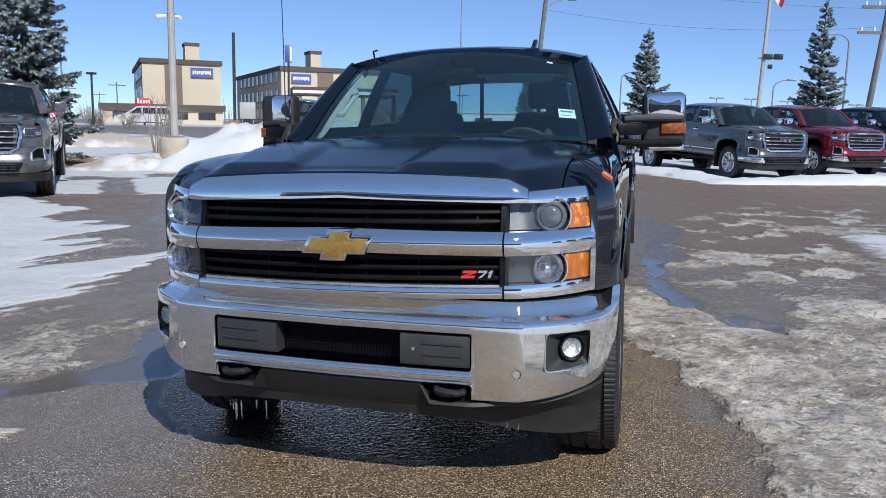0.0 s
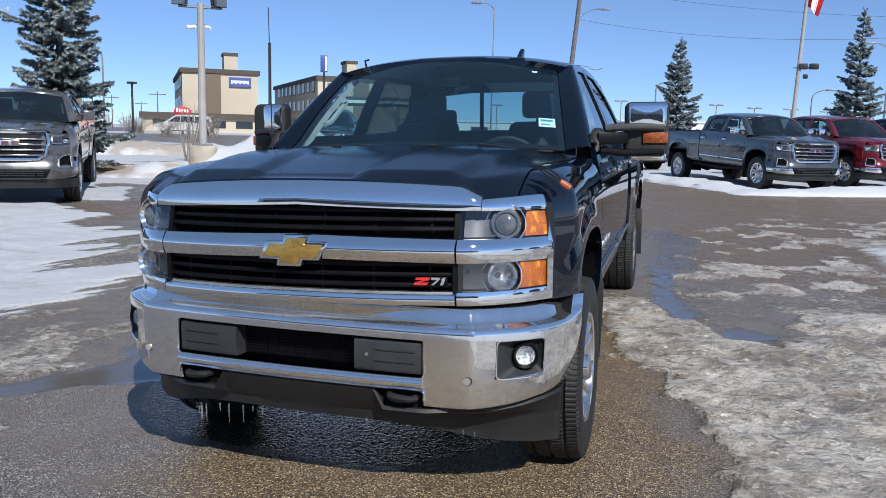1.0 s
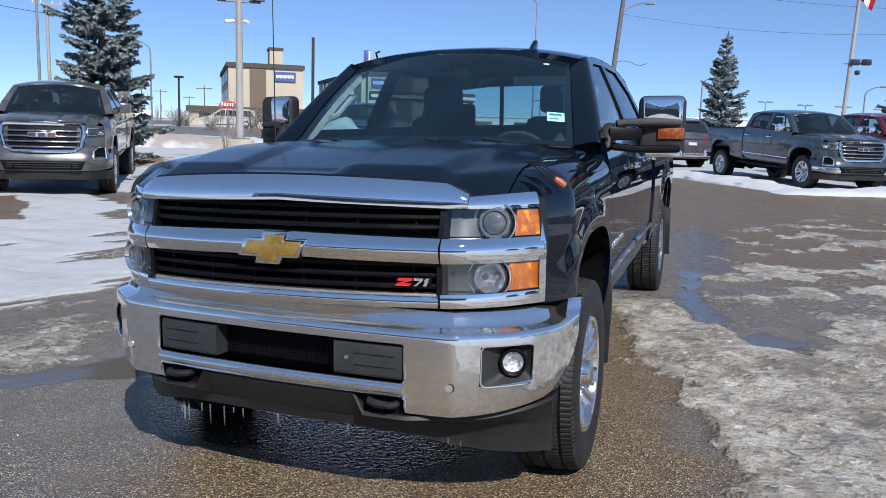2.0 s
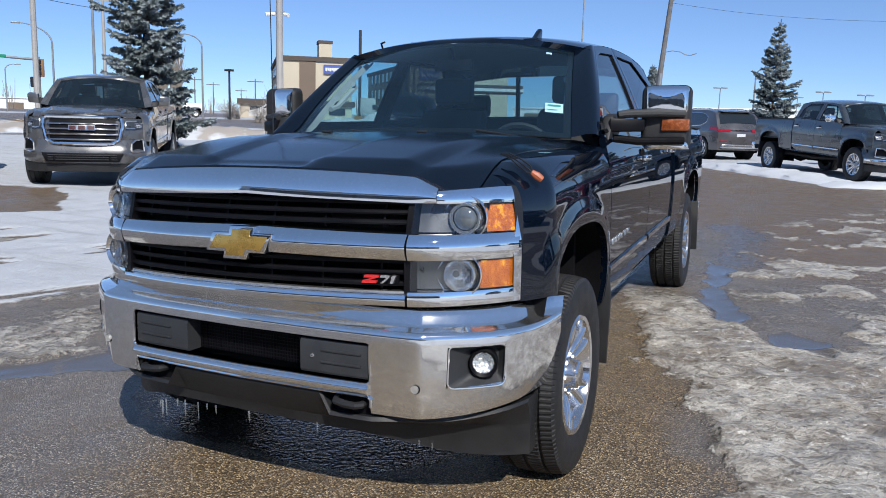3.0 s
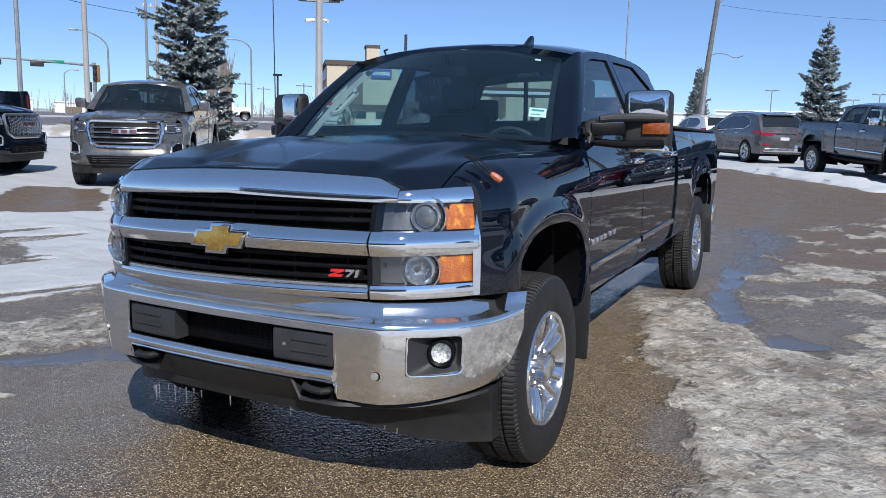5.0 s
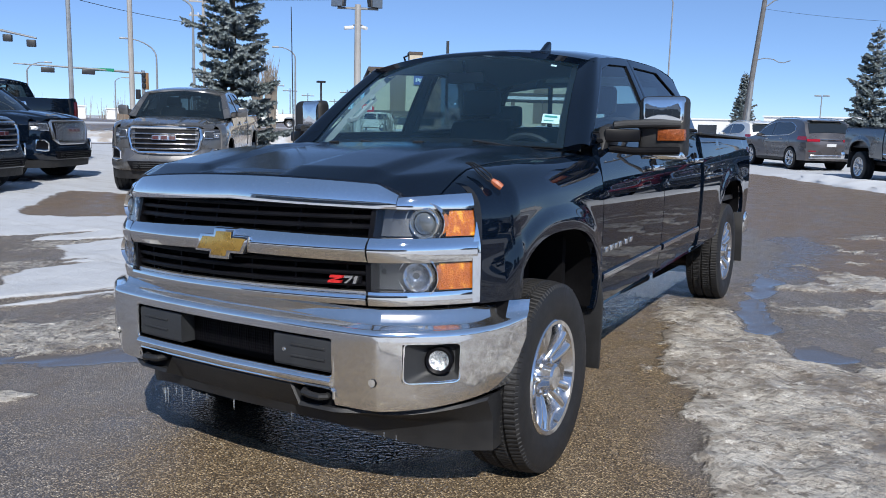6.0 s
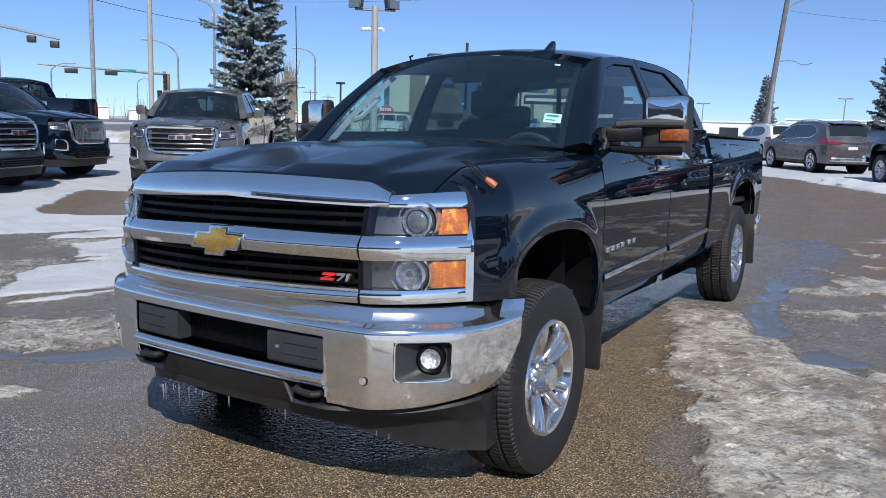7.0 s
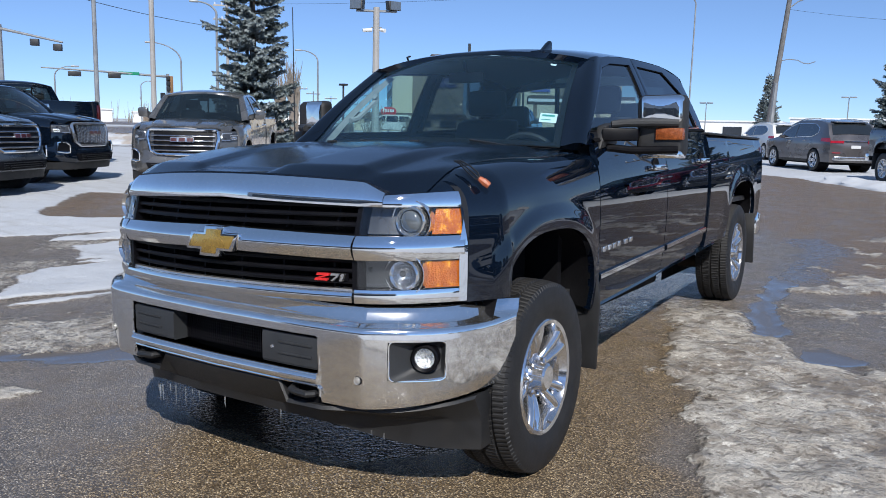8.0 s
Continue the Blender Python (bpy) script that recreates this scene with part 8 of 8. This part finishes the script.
# snow banks and heaps
def bank(name, label, cx, cy, turn, length, width, height, mat, seed, kind="", n=44, m=18, sink=0.06):
    rows = []
    for i in range(n + 1):
        u = i / n * 2 - 1
        row = []
        for j in range(m + 1):
            v = j / m * 2 - 1
            q = max(0.0, 1 - abs(u) ** 2.5) * max(0.0, 1 - v * v)
            x, y = u * length / 2, v * width / 2
            k = noise.fractal(Vector((x * 0.7 + seed, y * 0.7, seed * 1.7)), 0.9, 2.1, 5)
            fine_n = noise.fractal(Vector((x * 3.1 + seed, y * 3.1, 4.0)), 0.9, 2.1, 3)
            row.append((x + 0.15 * k, y + 0.15 * fine_n, height * q * (0.85 + 0.45 * k) + 0.10 * fine_n * min(1, q * 3) * min(1, height) - sink * (1 - min(1, q * 4))))
        rows.append(row)
    g = Geo()
    g.grid(rows)
    ob = part(name, g, mat, smooth=60)
    ob.matrix_world = pose(cx, cy, floor_at(cx, cy) - 0.02, 0, 0, turn)
    return tagged(ob, label, "snow bank" if mat is not DIRT_MAT else "earth heap", kind="structure")


bank("snow_bank", "ploughed snow bank beside the lamp standard", -7.6, 16.6, 30, 7.5, 4.2, 1.35, SNOW_CLEAN, 3.1)
bank("snow_bank", "low snow round the lamp base", -10.2, 14.6, 35, 4.5, 2.4, 0.42, SNOW_MAT, 5.7)
bank("snow_bank", "dirty thawing snow ridge beside the road", -19.0, 22.5, 38, 12, 3.0, 0.55, SNOW_MAT, 9.2)
bank("snow_bank", "dirty snow ridge by the lane", -27, 20, 55, 14, 3.0, 0.5, SNOW_MAT, 12.4)
bank("earth_heap", "brown rubble heap in snow", -12.3, 14.6, 35, 3.2, 1.4, 0.36, DIRT_MAT, 15.0)
bank("earth_heap", "brown earth beside the lane with patches of snow", -31, 24, 60, 8, 3.0, 0.35, DIRT_MAT, 19.0)
bank("snow_bank", "white snow berm in front of the parked row", 6.0, 18.35, 22, 8.5, 1.3, 0.20, SNOW_CLEAN, 22.0)
bank("snow_bank", "white snow berm beside the lane", 0.75, 20.1, -54, 7.5, 1.2, 0.17, SNOW_CLEAN, 25.0)
bank("snow_bank", "white snow berm beside the lane", 13.0, 19.8, 4, 8, 1.8, 0.18, SNOW_CLEAN, 28.0)


# bare shrubs and far trees
def shrub(name, label, x, y, height, spread, stems, seed, category="shrub"):
    rnd = random.Random(seed)
    g = Geo()
    for _ in range(stems):
        a, r = rnd.uniform(0, 6.28), rnd.uniform(0.2, 1.0) * spread
        b = Vector((rnd.uniform(-0.3, 0.3) * spread, rnd.uniform(-0.3, 0.3) * spread, 0))
        t = Vector((math.cos(a) * r, math.sin(a) * r, height * rnd.uniform(0.6, 1.0)))
        mid = b.lerp(t, 0.5) + Vector((rnd.uniform(-0.1, 0.1), rnd.uniform(-0.1, 0.1), 0.08 * height))
        g.tube([b, mid, t], [0.012 * height, 0.008 * height, 0.003], 3, False)
        for _ in range(3):
            s = mid.lerp(t, rnd.uniform(0, 0.8))
            g.tube([s, s + Vector((rnd.uniform(-0.3, 0.3) * spread, rnd.uniform(-0.3, 0.3) * spread, height * rnd.uniform(0.08, 0.22)))], [0.005 * height, 0.002], 3, False)
    ob = part(name, g, TWIGS, merge=False)
    ob.matrix_world = pose(x, y, floor_at(x, y))
    return tagged(ob, label, category)


shrub("shrub", "leafless brown shrub beside the hotel", -31.4, 48.0, 1.7, 1.3, 60, 1)
shrub("shrub", "leafless brown shrub near the road", -33.5, 46.0, 1.3, 1.6, 50, 2)
shrub("shrub", "bare sapling in the snow", -13.6, 19.4, 1.9, 0.55, 14, 3)
shrub("shrub", "leafless low bush in front of the restaurant", -47, 60, 1.6, 2.2, 70, 4)
shrub("poplar_tree", "bare poplar trees by the road", -46.7, 52.3, 6.4, 0.9, 70, 5, "tree")
shrub("poplar_tree", "bare poplar trees by the road", -48.0, 52.0, 5.4, 0.8, 60, 6, "tree")
rnd = random.Random(77)
g = Geo()
for k in range(90):
    a = radians(rnd.uniform(-75, -28))
    d = rnd.uniform(160, 260)
    x, y, h = d * math.sin(a), d * math.cos(a), rnd.uniform(2.5, 7)
    for _ in range(5):
        ox, oy = rnd.uniform(-1.5, 1.5), rnd.uniform(-1.5, 1.5)
        g.tube([(x + ox * 0.4, y + oy * 0.4, -0.4), (x + ox, y + oy, h * rnd.uniform(0.6, 1))], [0.09, 0.03], 3, False)
far_trees = part("far_trees", g, TWIGS, merge=False)
tagged(far_trees, "far line of bare trees and posts", "trees", kind="stuff")
